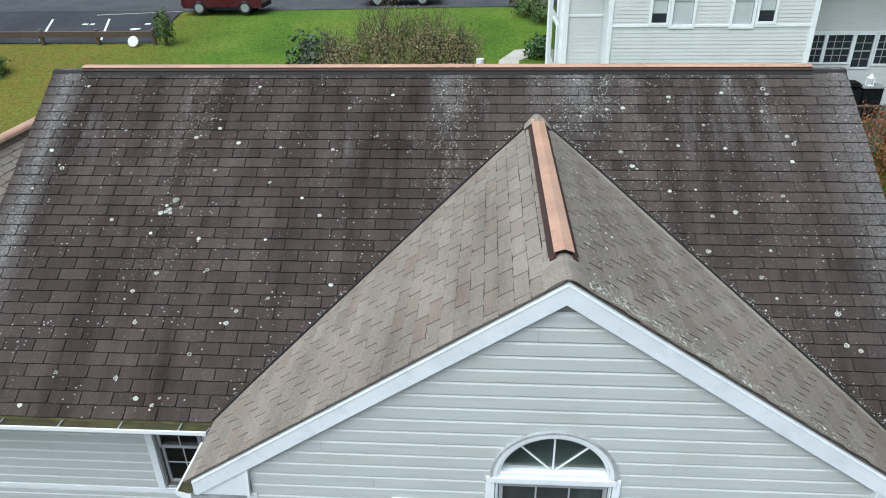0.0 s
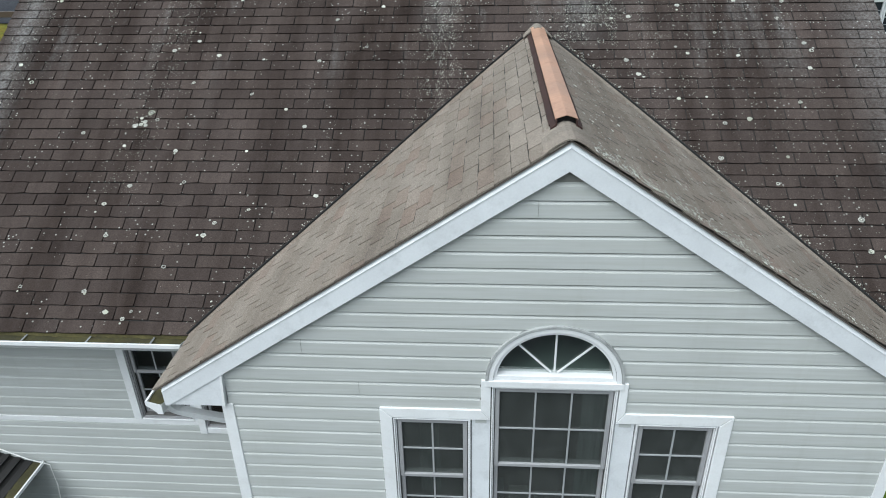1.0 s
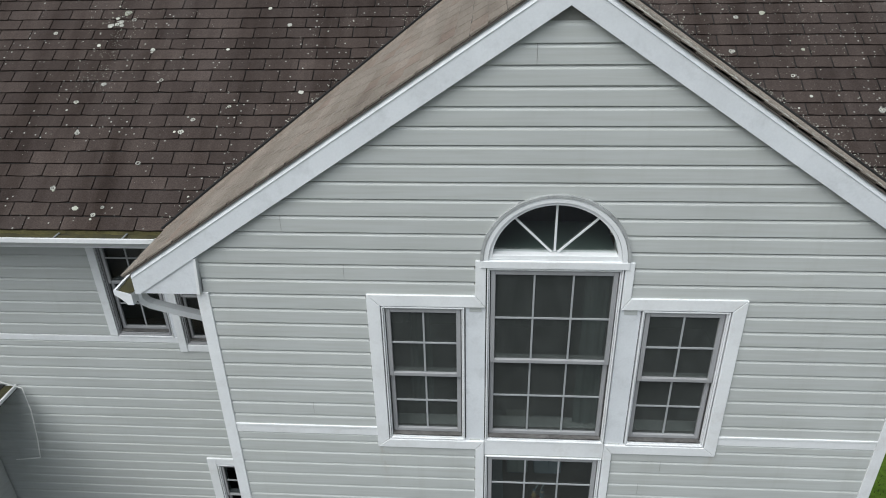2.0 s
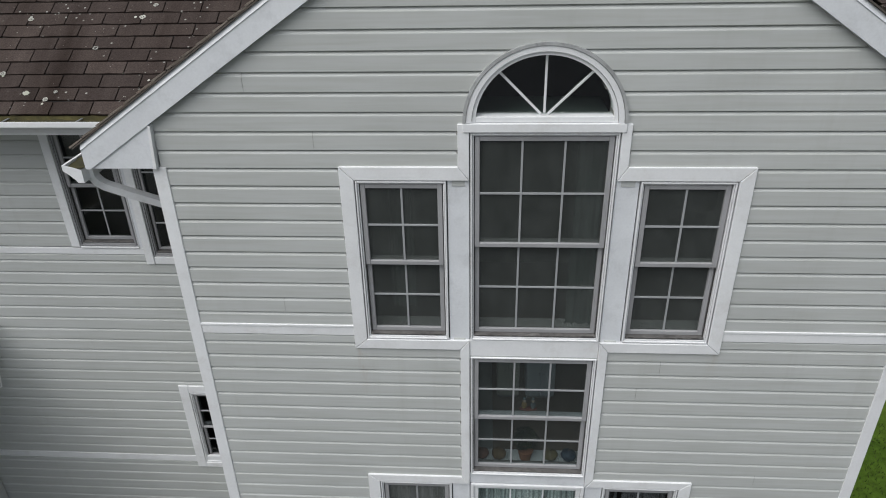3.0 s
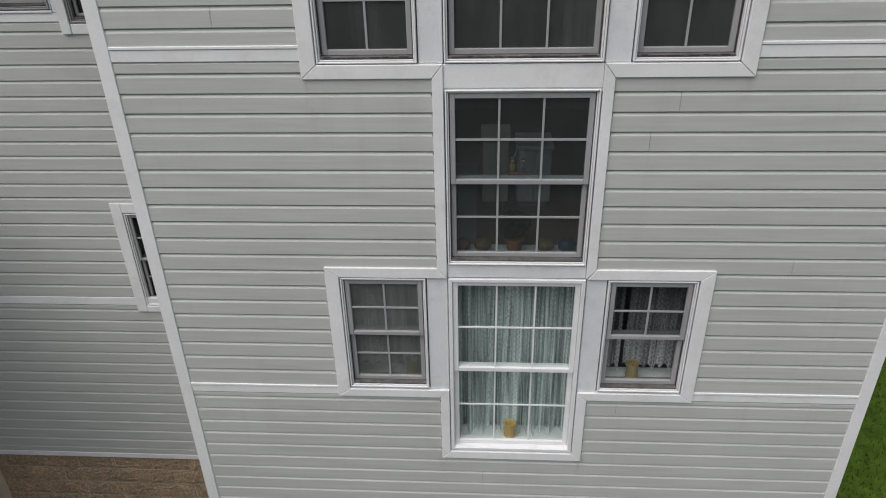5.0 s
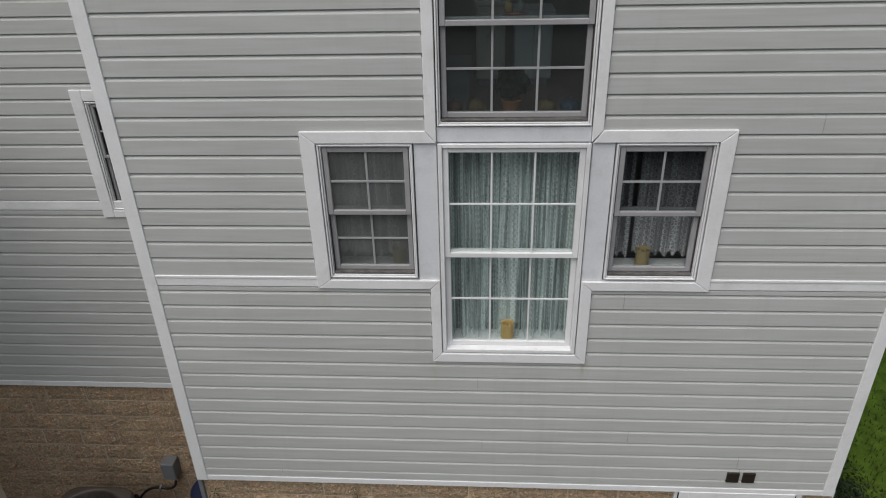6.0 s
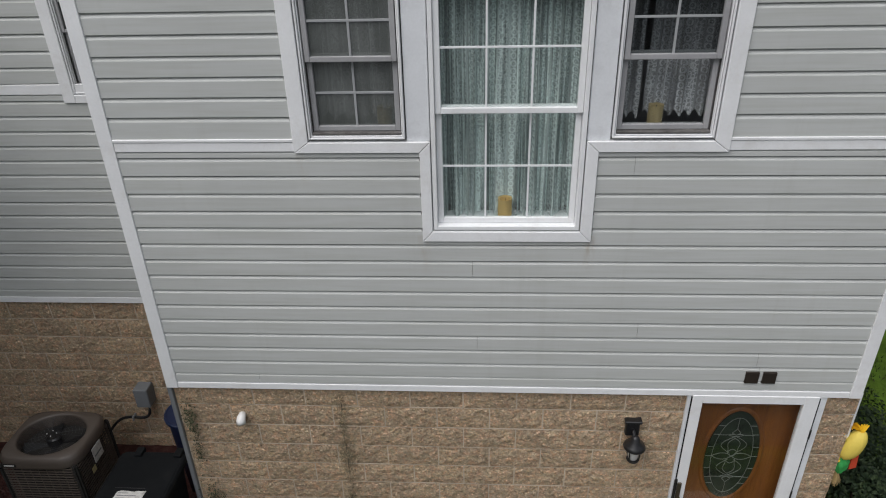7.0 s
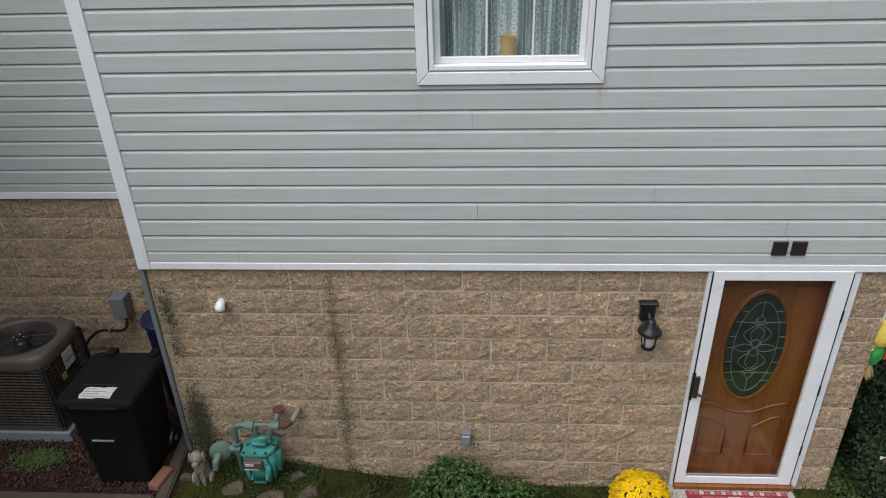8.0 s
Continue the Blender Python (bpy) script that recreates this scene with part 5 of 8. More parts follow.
def gutter(label, m, a, b_, hangers):
    g = thing("gutter", label, "gutter", "gutters of the house")
    b = bmesh.new()
    prism(b, GUTTER, "x", a, b_)
    b.transform(m)
    part("trough", b, TRIM, g)
    # moss set near the rim; the trough's inner shade is in its dark colour
    b = bmesh.new()
    rnd = random.Random(int(b_ * 100))
    n = int((b_ - a) / 0.04)
    rows = [[b.verts.new(m @ Vector((a + 0.004 + (b_ - a - 0.008) * i / n, 0.012 - 0.124 * k / 3, 0.098 + rnd.uniform(0, 0.014)))) for k in range(4)] for i in range(n + 1)]
    for p, q in zip(rows, rows[1:]):
        for k in range(3):
            b.faces.new((p[k], p[k + 1], q[k + 1], q[k]))
    part("gutter_moss", b, GUTTER_MOSS, g, "dark moss and grit", True)
    for x in hangers:
        b = bmesh.new()
        soft_box(b, x - 0.008, x + 0.008, -0.125, 0.01, 0.114, 0.119, 0.001)
        b.transform(m)
        part("hanger", b, GREY_METAL, g)
    for x in (a, b_):
        b = bmesh.new()
        prism(b, [q for q in GUTTER[:7]] + [(-0.106, 0.122), (0, 0.09)], "x", x - 0.002, x + 0.002)
        b.transform(m)
        part("end_cap", b, TRIM, g)
    return g


GUTTER_MOSS = plain("gutter_moss", (0.055, 0.050, 0.016), 0.95, var=0.45, fine=50, coarse=5, bump=0.8, dirt=(0.03, 0.025, 0.02), dirt_amt=0.8)
gutter("white metal eave gutter with mossy debris", Matrix.Translation((0, 0.658, 7.805)), -3.5, -0.60, [-3.2, -2.6, -2.02, -1.44, -0.87])
gutter("short white gutter along the gable eave", Matrix.Translation((GX0 + 0.012, 0, 7.70)) @ Matrix.Rotation(-math.pi / 2, 4, "Z"), -0.52, 0.06, [-0.3])
gutter("short white gutter along the gable eave", Matrix.Translation((GX1 - 0.012, 0, 7.70)) @ Matrix.Rotation(math.pi / 2, 4, "Z"), -0.06, 0.52, [0.3])

# boxed eave returns at the foot of the gable
for sgn in (-1, 1):
    ret = thing("eave_return", "pale grey boxed eave return of the gable", "trim", kind="structure")
    b = bmesh.new()
    fx = lambda x: XC + sgn * (XC - x)
    prism(b, [(fx(-0.488), 7.802), (fx(-0.035), 7.802), (fx(-0.010), 8.095), (fx(-0.12), gable_z(-0.12) - 0.12), (fx(-0.488), gable_z(-0.488) - 0.12)], "y", -0.060, 0.0)
    part("return_panel", b, TRIM_GREY, ret)
    b = bmesh.new()
    soft_box(b, *sorted((fx(-0.47), fx(-0.075))), 0.0, 1.05, 7.787, 7.80, 0.002)
    part("soffit", b, TRIM, ret)
    b = bmesh.new()
    soft_box(b, *sorted((fx(-0.475), fx(-0.455))), 0.0, 0.62, 7.80, 7.885, 0.002)
    part("fascia", b, TRIM, ret)
    b = bmesh.new()
    prism(b, [(fx(-0.034), 7.800), (fx(-0.014), 7.800), (fx(0.006), 8.090), (fx(-0.012), 8.095)], "y", -0.066, -0.002)
    part("return_edge", b, TRIM, ret)


def flat_tube(bm, pts, a, d):
    """A rectangular pipe through points, a wide across y and d deep."""
    rings = []
    for i, p in enumerate(pts):
        p = Vector(p)
        t = (Vector(pts[min(i + 1, len(pts) - 1)]) - Vector(pts[max(i - 1, 0)])).normalized()
        s = Vector((0, 1, 0))
        u = s.cross(t).normalized()
        rings.append([bm.verts.new(p + s * x * a / 2 + u * y * d / 2) for x, y in ((-1, -1), (1, -1), (1, 1), (-1, 1))])
    for p, q in zip(rings, rings[1:]):
        for k in range(4):
            bm.faces.new((p[k], p[(k + 1) % 4], q[(k + 1) % 4], q[k]))
    bm.faces.new(rings[0])
    bm.faces.new(rings[-1][::-1])


dsp = thing("downspout", "white metal downspout with an elbow under the eave", "downspout", "downspouts")
b = bmesh.new()
flat_tube(b, [(-0.527, 0.05, 7.77), (-0.524, 0.05, 7.704), (-0.502, 0.06, 7.659), (-0.468, 0.08, 7.622), (-0.33, 0.125, 7.545), (-0.16, 0.19, 7.448), (-0.125, 0.215, 7.41), (-0.115, 0.22, 7.33)], 0.066, 0.052)
part("elbow", b, TRIM, dsp)
b = bmesh.new()
flat_tube(b, [(-0.115, 0.22, 7.332), (-0.115, 0.22, 0.45)], 0.066, 0.052)
part("pipe", b, TRIM, dsp)
leg = thing("corner_strip", "dull grey metal strip down the foundation corner", "trim", kind="structure")
bar("strip", X0 + 0.004, X0 + 0.040, -0.02, 0.03, 0.10, 2.046, BOX_GREY, leg)
leg2 = thing("corner_strip", "white metal strip down the foundation corner", "trim", kind="structure")
bar("strip", X1 - 0.02, X1 + 0.05, 0.03, 0.10, 1.35, 2.046, TRIM, leg2)

# ---- lichen on the roofs ----
SPOTS = [(-2.93, 3.95), (-0.8, 3.94), (0.81, 3.84), (0.32, 3.68), (-2.28, 3.4), (-1.17, 3.43), (-1.42, 3.32), (-0.91, 3.26), (-0.41, 3.21), (0.19, 3.19), (0.68, 3.35), (-3.09, 3.16),
         (-2.89, 2.96), (-3.15, 2.73), (-0.46, 2.82), (-1.11, 2.95), (-1.51, 2.52), (-2.12, 2.41), (-1.11, 2.23), (-0.39, 2.23), (0.15, 2.48), (-0.07, 2.66), (-1.65, 2.28), (-1.67, 1.72),
         (-1.47, 1.89), (-0.94, 1.93), (0.37, 1.81), (-0.25, 1.68), (-0.55, 1.56), (-0.63, 1.45), (-1.56, 1.44), (-0.93, 1.18), (-2.21, 1.0), (-1.6, 0.97), (-1.12, 0.82), (-1.35, 0.81),
         (-1.18, 0.76), (-2.46, 0.73), (2.98, 3.59), (3.28, 3.67), (3.99, 3.82), (4.59, 3.87), (3.5, 3.03), (4.33, 3.49), (5.26, 3.28), (5.2, 3.09), (4.52, 3.23), (5.02, 2.73)]


def lichen_disc(bm, m, r, rnd):
    """A crusty round patch: an uneven rim, often grown out to a ring with a small core."""
    k = 14 if r > 0.018 else 8 if r > 0.008 else 5
    ph = rnd.uniform(0, 9)

    def edge(f, h, wob):
        out = []
        for i in range(k):
            a = 6.2832 * i / k
            q = f * r * (1 + wob * noise.noise(Vector((math.cos(a) * 2.2, math.sin(a) * 2.2, ph + 3 * f))))
            out.append(bm.verts.new(m @ Vector((q * math.cos(a), q * math.sin(a), h))))
        return out

    rim = edge(1.0, 0.0, 0.45)
    if r > 0.014 and rnd.random() < 0.6:
        crest, inner = edge(0.82, 0.004, 0.45), edge(0.52, 0.001, 0.7)
        for a, b_ in ((rim, crest), (crest, inner)):
            for i in range(k):
                bm.faces.new((a[i], a[(i + 1) % k], b_[(i + 1) % k], b_[i]))
        if rnd.random() < 0.7:
            bm.faces.new(edge(0.34, 0.002, 0.8))
        return
    top = bm.verts.new(m @ Vector((0, 0, 0.003)))
    for i in range(k):
        bm.faces.new((rim[i], rim[(i + 1) % k], top))


rnd = random.Random(11)
main_plane = plane_matrix((0, 0, main_z(0)), (1, 0, 0), (0, 1, M_SLOPE))
b = bmesh.new()


def on_main(x, y, r, lift=0.0185):
    lichen_disc(b, main_plane @ Matrix.Translation((x, y * sec_m, lift)) @ Matrix.Diagonal((1.15, 1.0, 1, 1)), r, rnd)


for i, (x, y) in enumerate(SPOTS):
    r = rnd.uniform(0.014, 0.023)
    if i == 16:
        for _ in range(8):
            on_main(x + rnd.gauss(0, 0.05), y + rnd.gauss(0, 0.045), rnd.uniform(0.015, 0.034))
    on_main(x, y, r)
    if rnd.random() < 0.5:
        on_main(x + rnd.gauss(0, 0.03), y + rnd.gauss(0, 0.03), r * 0.5)
for _ in range(26):
    on_main(rnd.uniform(2.75, 5.5), rnd.uniform(1.0, 3.95), rnd.uniform(0.012, 0.026))
# runs of tiny specks washed down from the ridge: middle, half width, lower and upper end, number
RUNS = [(-1.50, 0.16, 1.7, 4.1, 1300), (1.47, 0.15, 2.5, 4.25, 2300), (2.45, 0.10, 3.6, 4.25, 160), (3.05, 0.24, 3.35, 4.25, 2400), (3.7, 0.6, 2.3, 4.25, 1900),
        (-0.1, 0.08, 3.8, 4.25, 90), (-2.3, 0.06, 3.5, 4.25, 130), (-3.1, 0.15, 0.75, 4.2, 600), (5.0, 0.35, 1.0, 4.2, 800), (-0.6, 0.9, 0.8, 4.2, 420), (0.7, 0.4, 1.6, 4.2, 200)]
for mid_x, half, lo, hi, count in RUNS:
    made = 0
    while made < count:
        y = lo + (hi - lo) * rnd.random() ** 0.75
        x = mid_x + rnd.gauss(0, half) + 0.05 * (y - 3)
        if noise.noise(Vector((x * 9, y * 5, 4))) + 0.6 * noise.noise(Vector((x * 21, y * 14, 9))) < rnd.uniform(-0.3, 0.15):
            continue
        if gable_z(x) <= main_z(y) - 0.03:
            on_main(x, y, min(0.008, 0.0014 + rnd.expovariate(1 / 0.0012)))
        made += 1
# specks caught along the two valleys
for sgn, count in ((-1, 260), (1, 620)):
    for _ in range(count):
        q = valley(rnd.uniform(0.12, 3.0), sgn, 0.040 + abs(rnd.gauss(0, 0.035)), 0.0)
        if q.y < RIDGE_Y - 0.1:
            on_main(q.x, q.y, min(0.009, 0.0020 + rnd.expovariate(1 / 0.0014)), 0.022)
tagged(part("lichen_spots", b, LICHEN, roof_main, "pale round lichen spots"), kind="stuff")
b = bmesh.new()
for _ in range(1300):
    d = abs(rnd.gauss(0, 1.1)) + 0.15
    y = RAKE_Y + 0.02 + abs(rnd.gauss(0, 0.10)) if rnd.random() < 0.6 else rnd.uniform(0, 2.6)
    if main_z(y) > gable_z(XC + d):
        continue
    lichen_disc(b, plane_matrix((XC + d, y, gable_z(XC + d) + 0.023), (0, 1, 0), (-1, 0, G_SLOPE)), min(0.016, 0.003 + rnd.expovariate(1 / 0.0028)), rnd)
tagged(part("lichen_spots", b, LICHEN, roof_gable, "pale lichen along the rake"), kind="stuff")
b = bmesh.new()
for _ in range(110):
    x = 5.6 - 8.5 * rnd.random() ** 1.8
    u = rnd.uniform(-0.055, 0.01)
    lichen_disc(b, Matrix.Translation((x, RIDGE_Y + u, zr + 0.0705 - 0.30 * abs(u))) @ Matrix.Rotation(-u * 5, 4, "X"), min(0.014, 0.004 + rnd.expovariate(1 / 0.003)), rnd)
tagged(part("lichen_spots", b, LICHEN, ridge_cap, "pale lichen flecks on the copper"), kind="stuff")

# ---- the neighbouring wing on the west ----
# only its gutter end is seen; the unseen length south is added for shade
wing = thing("wall_west_wing", "neighbouring wing's side wall, extended unseen to shade the corner", "wall", kind="structure")
b = bmesh.new()
box(b, -3.37, -3.22, -11.0, 1.06, 2.0, 5.80)
box(b, -8.0, -3.37, -11.0, -10.85, -0.3, 5.80)
box(b, -8.15, -8.0, -11.0, 1.05, -0.3, 5.80)
part("wing_wall", b, SIDING, wing)
# base out of view, made dark to bounce less light into the corner
b = bmesh.new()
box(b, -3.39, -3.23, -11.0, 1.06, -0.3, 2.0)
part("unseen_wing_base", b, STONE_GREY, wing, "unseen dark base added to cut bounced light")
wing_roof = roof_deck("roof_west_wing", "black roof of the neighbouring wing", [[(-2.82, -11.2, 5.93), (-2.82, 1.08, 5.93), (-6.0, 1.08, 7.2), (-6.0, -11.2, 7.2)], [(-6.0, -11.2, 7.2), (-6.0, 1.08, 7.2), (-8.3, 1.08, 6.3), (-8.3, -11.2, 6.3)]], 0.05)
b = bmesh.new()
for i in range(14):
    box(b, -2.84 - 0.113 * i, -2.72 - 0.113 * i, -11.2, 1.07, 5.918 + 0.0437 * i, 5.926 + 0.0437 * i)
part("shingle_course", b, ROOF_BLACK, wing_roof)
gutter("white gutter of the neighbouring wing", Matrix.Translation((-2.83, 0, 5.86)) @ Matrix.Rotation(math.pi / 2, 4, "Z"), -11.2, 1.06, [0.25, -0.4, -1.0])
cab = thing("cable", "thin white cable hanging along the siding", "cable")
b = bmesh.new()
tube(b, [(-2.62, 1.02, 5.97), (-2.60, 1.00, 5.7), (-2.66, 1.01, 5.3), (-2.72, 1.02, 5.02), (-3.0, 1.02, 4.98)], 0.006, 6)
tube(b, [(-2.62, 1.02, 5.97), (-2.8, 0.98, 6.08), (-3.2, 1.0, 6.25)], 0.006, 6)
part("wire", b, WHITE_PLASTIC, cab)
far_roof = roof_deck("roof_neighbour", "tan shingle roof beyond the rake", [[(-3.6, 2.2, 7.5), (-5.75, 2.2, 8.85), (-5.75, 7.6, 8.85), (-3.6, 7.6, 7.5)]], 0.05)
far_frame = plane_matrix((-3.6, 2.2, 7.5), (0, 1, 0), (-2.15, 0, 1.35))
lay_shingles(far_roof, far_frame, 5.4, 2.46, lambda u, v, p: True, lambda u, v, p: False, ROOF_TAN, ROOF_TAN_JOINED, 15, (0.0, 5.4))
b = bmesh.new()
prism(b, [(-5.75 + u, 8.93 + v) for u, v in cap_profile(0.10, 0.06)], "y", 2.2, 7.6)
part("copper_sheet", b, COPPER, far_roof, "copper ridge cap")

# ---- front yard ----
# asphalt out of view, added so the panes reflect grey instead of lawn
pave = bmesh.new()
box(pave, -60, 60, -58, -1.6, 0.0, 0.035)
tagged(part("driveway", pave, ASPHALT), "unseen grey asphalt added for the windows to reflect", "driveway", kind="structure")

# mossy soil along the foot of the wall, set darker than the open lawn
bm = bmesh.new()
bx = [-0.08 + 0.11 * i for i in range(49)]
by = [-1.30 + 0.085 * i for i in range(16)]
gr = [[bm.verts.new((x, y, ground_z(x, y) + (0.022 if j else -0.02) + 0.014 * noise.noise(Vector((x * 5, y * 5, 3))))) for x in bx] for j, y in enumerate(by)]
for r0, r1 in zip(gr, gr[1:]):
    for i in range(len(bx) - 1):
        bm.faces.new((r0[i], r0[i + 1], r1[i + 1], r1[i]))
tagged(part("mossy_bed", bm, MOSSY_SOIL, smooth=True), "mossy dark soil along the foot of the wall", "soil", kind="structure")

# mulch bed in the corner, edged with timbers
bm = bmesh.new()
mx = [-3.0 + 0.1 * i for i in range(31)]
my = [-0.48 + 0.1 * i for i in range(17)]
gr = [[bm.verts.new((x, min(y, SIDE_Y + 0.03), 0.305 + 0.02 * noise.noise(Vector((x * 6, y * 6, 1))))) for x in mx] for y in my]
for r0, r1 in zip(gr, gr[1:]):
    for i in range(len(mx) - 1):
        bm.faces.new((r0[i], r0[i + 1], r1[i + 1], r1[i]))
tagged(part("mulch_bed", bm, MULCH, smooth=True), "dark red mulch bed in the corner", "mulch", kind="structure")
rnd = random.Random(5)
bm = bmesh.new()
for _ in range(2600):
    x, y = rnd.uniform(-2.3, -0.2), rnd.uniform(-0.46, 0.5)
    q = Matrix.Translation((x, y, 0.315 + rnd.uniform(0, 0.012))) @ Euler((rnd.uniform(0, 6), rnd.uniform(0, 6), rnd.uniform(0, 6))).to_matrix().to_4x4()
    k = bmesh.new()
    box(k, -0.011, 0.011, -0.007, 0.007, -0.004, 0.004)
    merge(bm, k, q)
tagged(part("mulch_chips", bm, plain("mulch_chip", (0.088, 0.043, 0.038), 0.95, var=0.4, fine=20)), "reddish bark chips and pebbles", "mulch", kind="stuff")


def edging(x0, y0, x1, y1, z, h, w):
    d = Vector((x1 - x0, y1 - y0, 0))
    k = bmesh.new()
    soft_box(k, 0, d.length, -w / 2, w / 2, 0, h, 0.012, 2)
    m = Matrix.Translation((x0, y0, z)) @ Matrix.Rotation(math.atan2(d.y, d.x), 4, "Z")
    t = tagged(part("edging_timber", k, TIMBER), "weathered mossy edging timber in the soil", "timber", "edging timbers")
    t.matrix_world = m


edging(-3.0, -0.55, -0.14, -0.55, 0.20, 0.14, 0.11)
edging(-0.06, -0.62, -0.13, 0.22, 0.20, 0.15, 0.10)

b = bmesh.new()
soft_box(b, -0.045, 0.045, -0.10, 0.10, 0, 0.06, 0.006)
t = tagged(part("loose_brick", b, RED_BRICK), "single red brick lying by the edging timber", "brick")
t.matrix_world = pose(-0.14, -0.36, 0.325, 0, 0, -14)


def stone(x, y, r, h, seed, label):
    """A flat, broken edging stone with blunt corners."""
    k = bmesh.new()
    bmesh.ops.create_icosphere(k, subdivisions=3, radius=1)
    for v in k.verts:
        f = 1 + 0.22 * noise.noise(v.co * 1.4 + Vector((seed, 0, 0))) + 0.06 * noise.noise(v.co * 5 + Vector((0, seed, 0)))
        q = Vector([math.copysign(abs(c) ** 0.55, c) for c in v.co])
        v.co = Vector((q.x * r * f, q.y * r * 0.7 * f, q.z * h * f))
    t = tagged(part("edging_stone", k, STONE_GREY), label, "stone", "stones along the wall")
    t.matrix_world = pose(x, y, ground_z(x, y) - 0.012, 8 * math.sin(seed), 6 * math.cos(seed), 40 * math.sin(seed * 2))


for i, (x, y, r, h) in enumerate(((0.03, -0.30, 0.05, 0.08), (0.42, -0.36, 0.09, 0.07), (0.72, -0.40, 0.11, 0.06), (0.98, -0.30, 0.08, 0.07), (1.22, -0.36, 0.08, 0.05), (0.86, -0.16, 0.07, 0.07))):
    stone(x, y, r, h, i * 3.3, "mossy grey-brown edging stone in the clover")

# clover and grass along the wall
bm = bmesh.new()
for _ in range(3600):
    x = rnd.uniform(0.0, 1.5) if rnd.random() < 0.6 else rnd.uniform(0.0, 3.7)
    y = -0.03 - abs(rnd.gauss(0, 0.2))
    if noise.noise(Vector((x * 3, y * 3, 7))) < -0.15:
        continue
    z = ground_z(x, y) + 0.01 + 0.07 * rnd.random()
    leaf_quad(bm, Vector((x, y, z)), Vector((rnd.uniform(-0.5, 0.5), rnd.uniform(-0.7, 0.2), 1)).normalized(), rnd.uniform(0.009, 0.022), rnd, 1.1)
for _ in range(10000):
    x, y = 5.12 + abs(rnd.gauss(0, 0.9)), rnd.gauss(-0.2, 0.55)
    if y < -1.5 or x > 7.5:
        continue
    leaf_quad(bm, Vector((x, y, ground_z(x, y) + 0.01 + 0.10 * rnd.random())), Vector((rnd.uniform(-0.6, 0.6), rnd.uniform(-0.7, 0.2), 1)).normalized(), rnd.uniform(0.015, 0.034), rnd, 1.2)
weeds = bmesh.new()
for _ in range(1500):
    x, y = rnd.gauss(-1.25, 0.11), rnd.gauss(-0.17, 0.055)
    leaf_quad(weeds, Vector((x, y, 0.325 + 0.03 * rnd.random())), Vector((rnd.uniform(-0.5, 0.5), rnd.uniform(-0.7, 0.2), 1)).normalized(), rnd.uniform(0.006, 0.015), rnd, 1.4)
tagged(part("mulch_weeds", weeds, MEADOW_LEAF), "bright green moss and weeds in the mulch", "weeds", kind="stuff")
tagged(part("clover", bm, CLOVER), "low green clover and weeds along the wall", "weeds", kind="stuff")
bm = bmesh.new()
for _ in range(26000):
    if rnd.random() < 0.35:
        x, y = rnd.uniform(0.1, 5.6), -0.02 - abs(rnd.gauss(0, 0.45))
    else:
        x, y = 5.15 + 4.5 * rnd.random() ** 1.4, rnd.uniform(-1.4, 8)
    if y < -1.55 or (5.5 < x < 5.75 and y > 1.0):
        continue
    z = ground_z(x, y)
    h = rnd.uniform(0.03, 0.075)
    a = rnd.uniform(0, 6.28)
    d = Vector((math.cos(a), math.sin(a), 0)) * 0.007
    tip = Vector((x + rnd.uniform(-0.03, 0.03), y + rnd.uniform(-0.03, 0.03), z + h))
    p = Vector((x, y, z - 0.005))
    bm.faces.new([bm.verts.new(p - d), bm.verts.new(p + d), bm.verts.new(tip)])
tagged(part("grass", bm, BLADES), "short green lawn grass with clover", "grass", kind="stuff")


def shrub(name, label, category, spots, mat, size, seed, stems=True, lump=0.22, group=""):
    s = thing(name, label, category, group, at=(0, 0, 0))
    k = bmesh.new()
    for i, (c, r, n_) in enumerate(spots):
        foliage(k, c, r, n_, size, seed + i, lump)
    part("crown", k, mat, s)
    if stems:
        k = bmesh.new()
        for i, (c, r, n_) in enumerate(spots):
            g = ground_z(c[0], c[1])
            twigs(k, (c[0], c[1], g), (r[0] * 0.7, r[1] * 0.7), max(0.1, c[2] - g + r[2] * 0.5), 7, 0.012 + 0.01 * r[2], seed + 50 + i, 3)
        part("stems", k, BARK, s)
    return s


shrub("boxwood", "rounded dark green boxwood bush by the wall", "bush", [((2.16, -0.33, 0.22), (0.34, 0.26, 0.29), 3200), ((2.55, -0.38, 0.10), (0.38, 0.28, 0.25), 2600)], BOXWOOD, 0.022, 21, lump=0.12)
# the last, lowest mound is added over the grass in place of its shade
shrub("side_bush", "dense dark green bush beside the house", "bush", [((5.75, 0.55, 0.35), (0.42, 0.65, 0.52), 9000), ((5.95, 1.25, 0.40), (0.5, 0.6, 0.5), 5000), ((6.15, 0.15, 0.25), (0.5, 0.5, 0.42), 5000), ((5.62, 0.10, 0.16), (0.36, 0.42, 0.34), 7000)], SHRUB, 0.026, 31, lump=0.2)

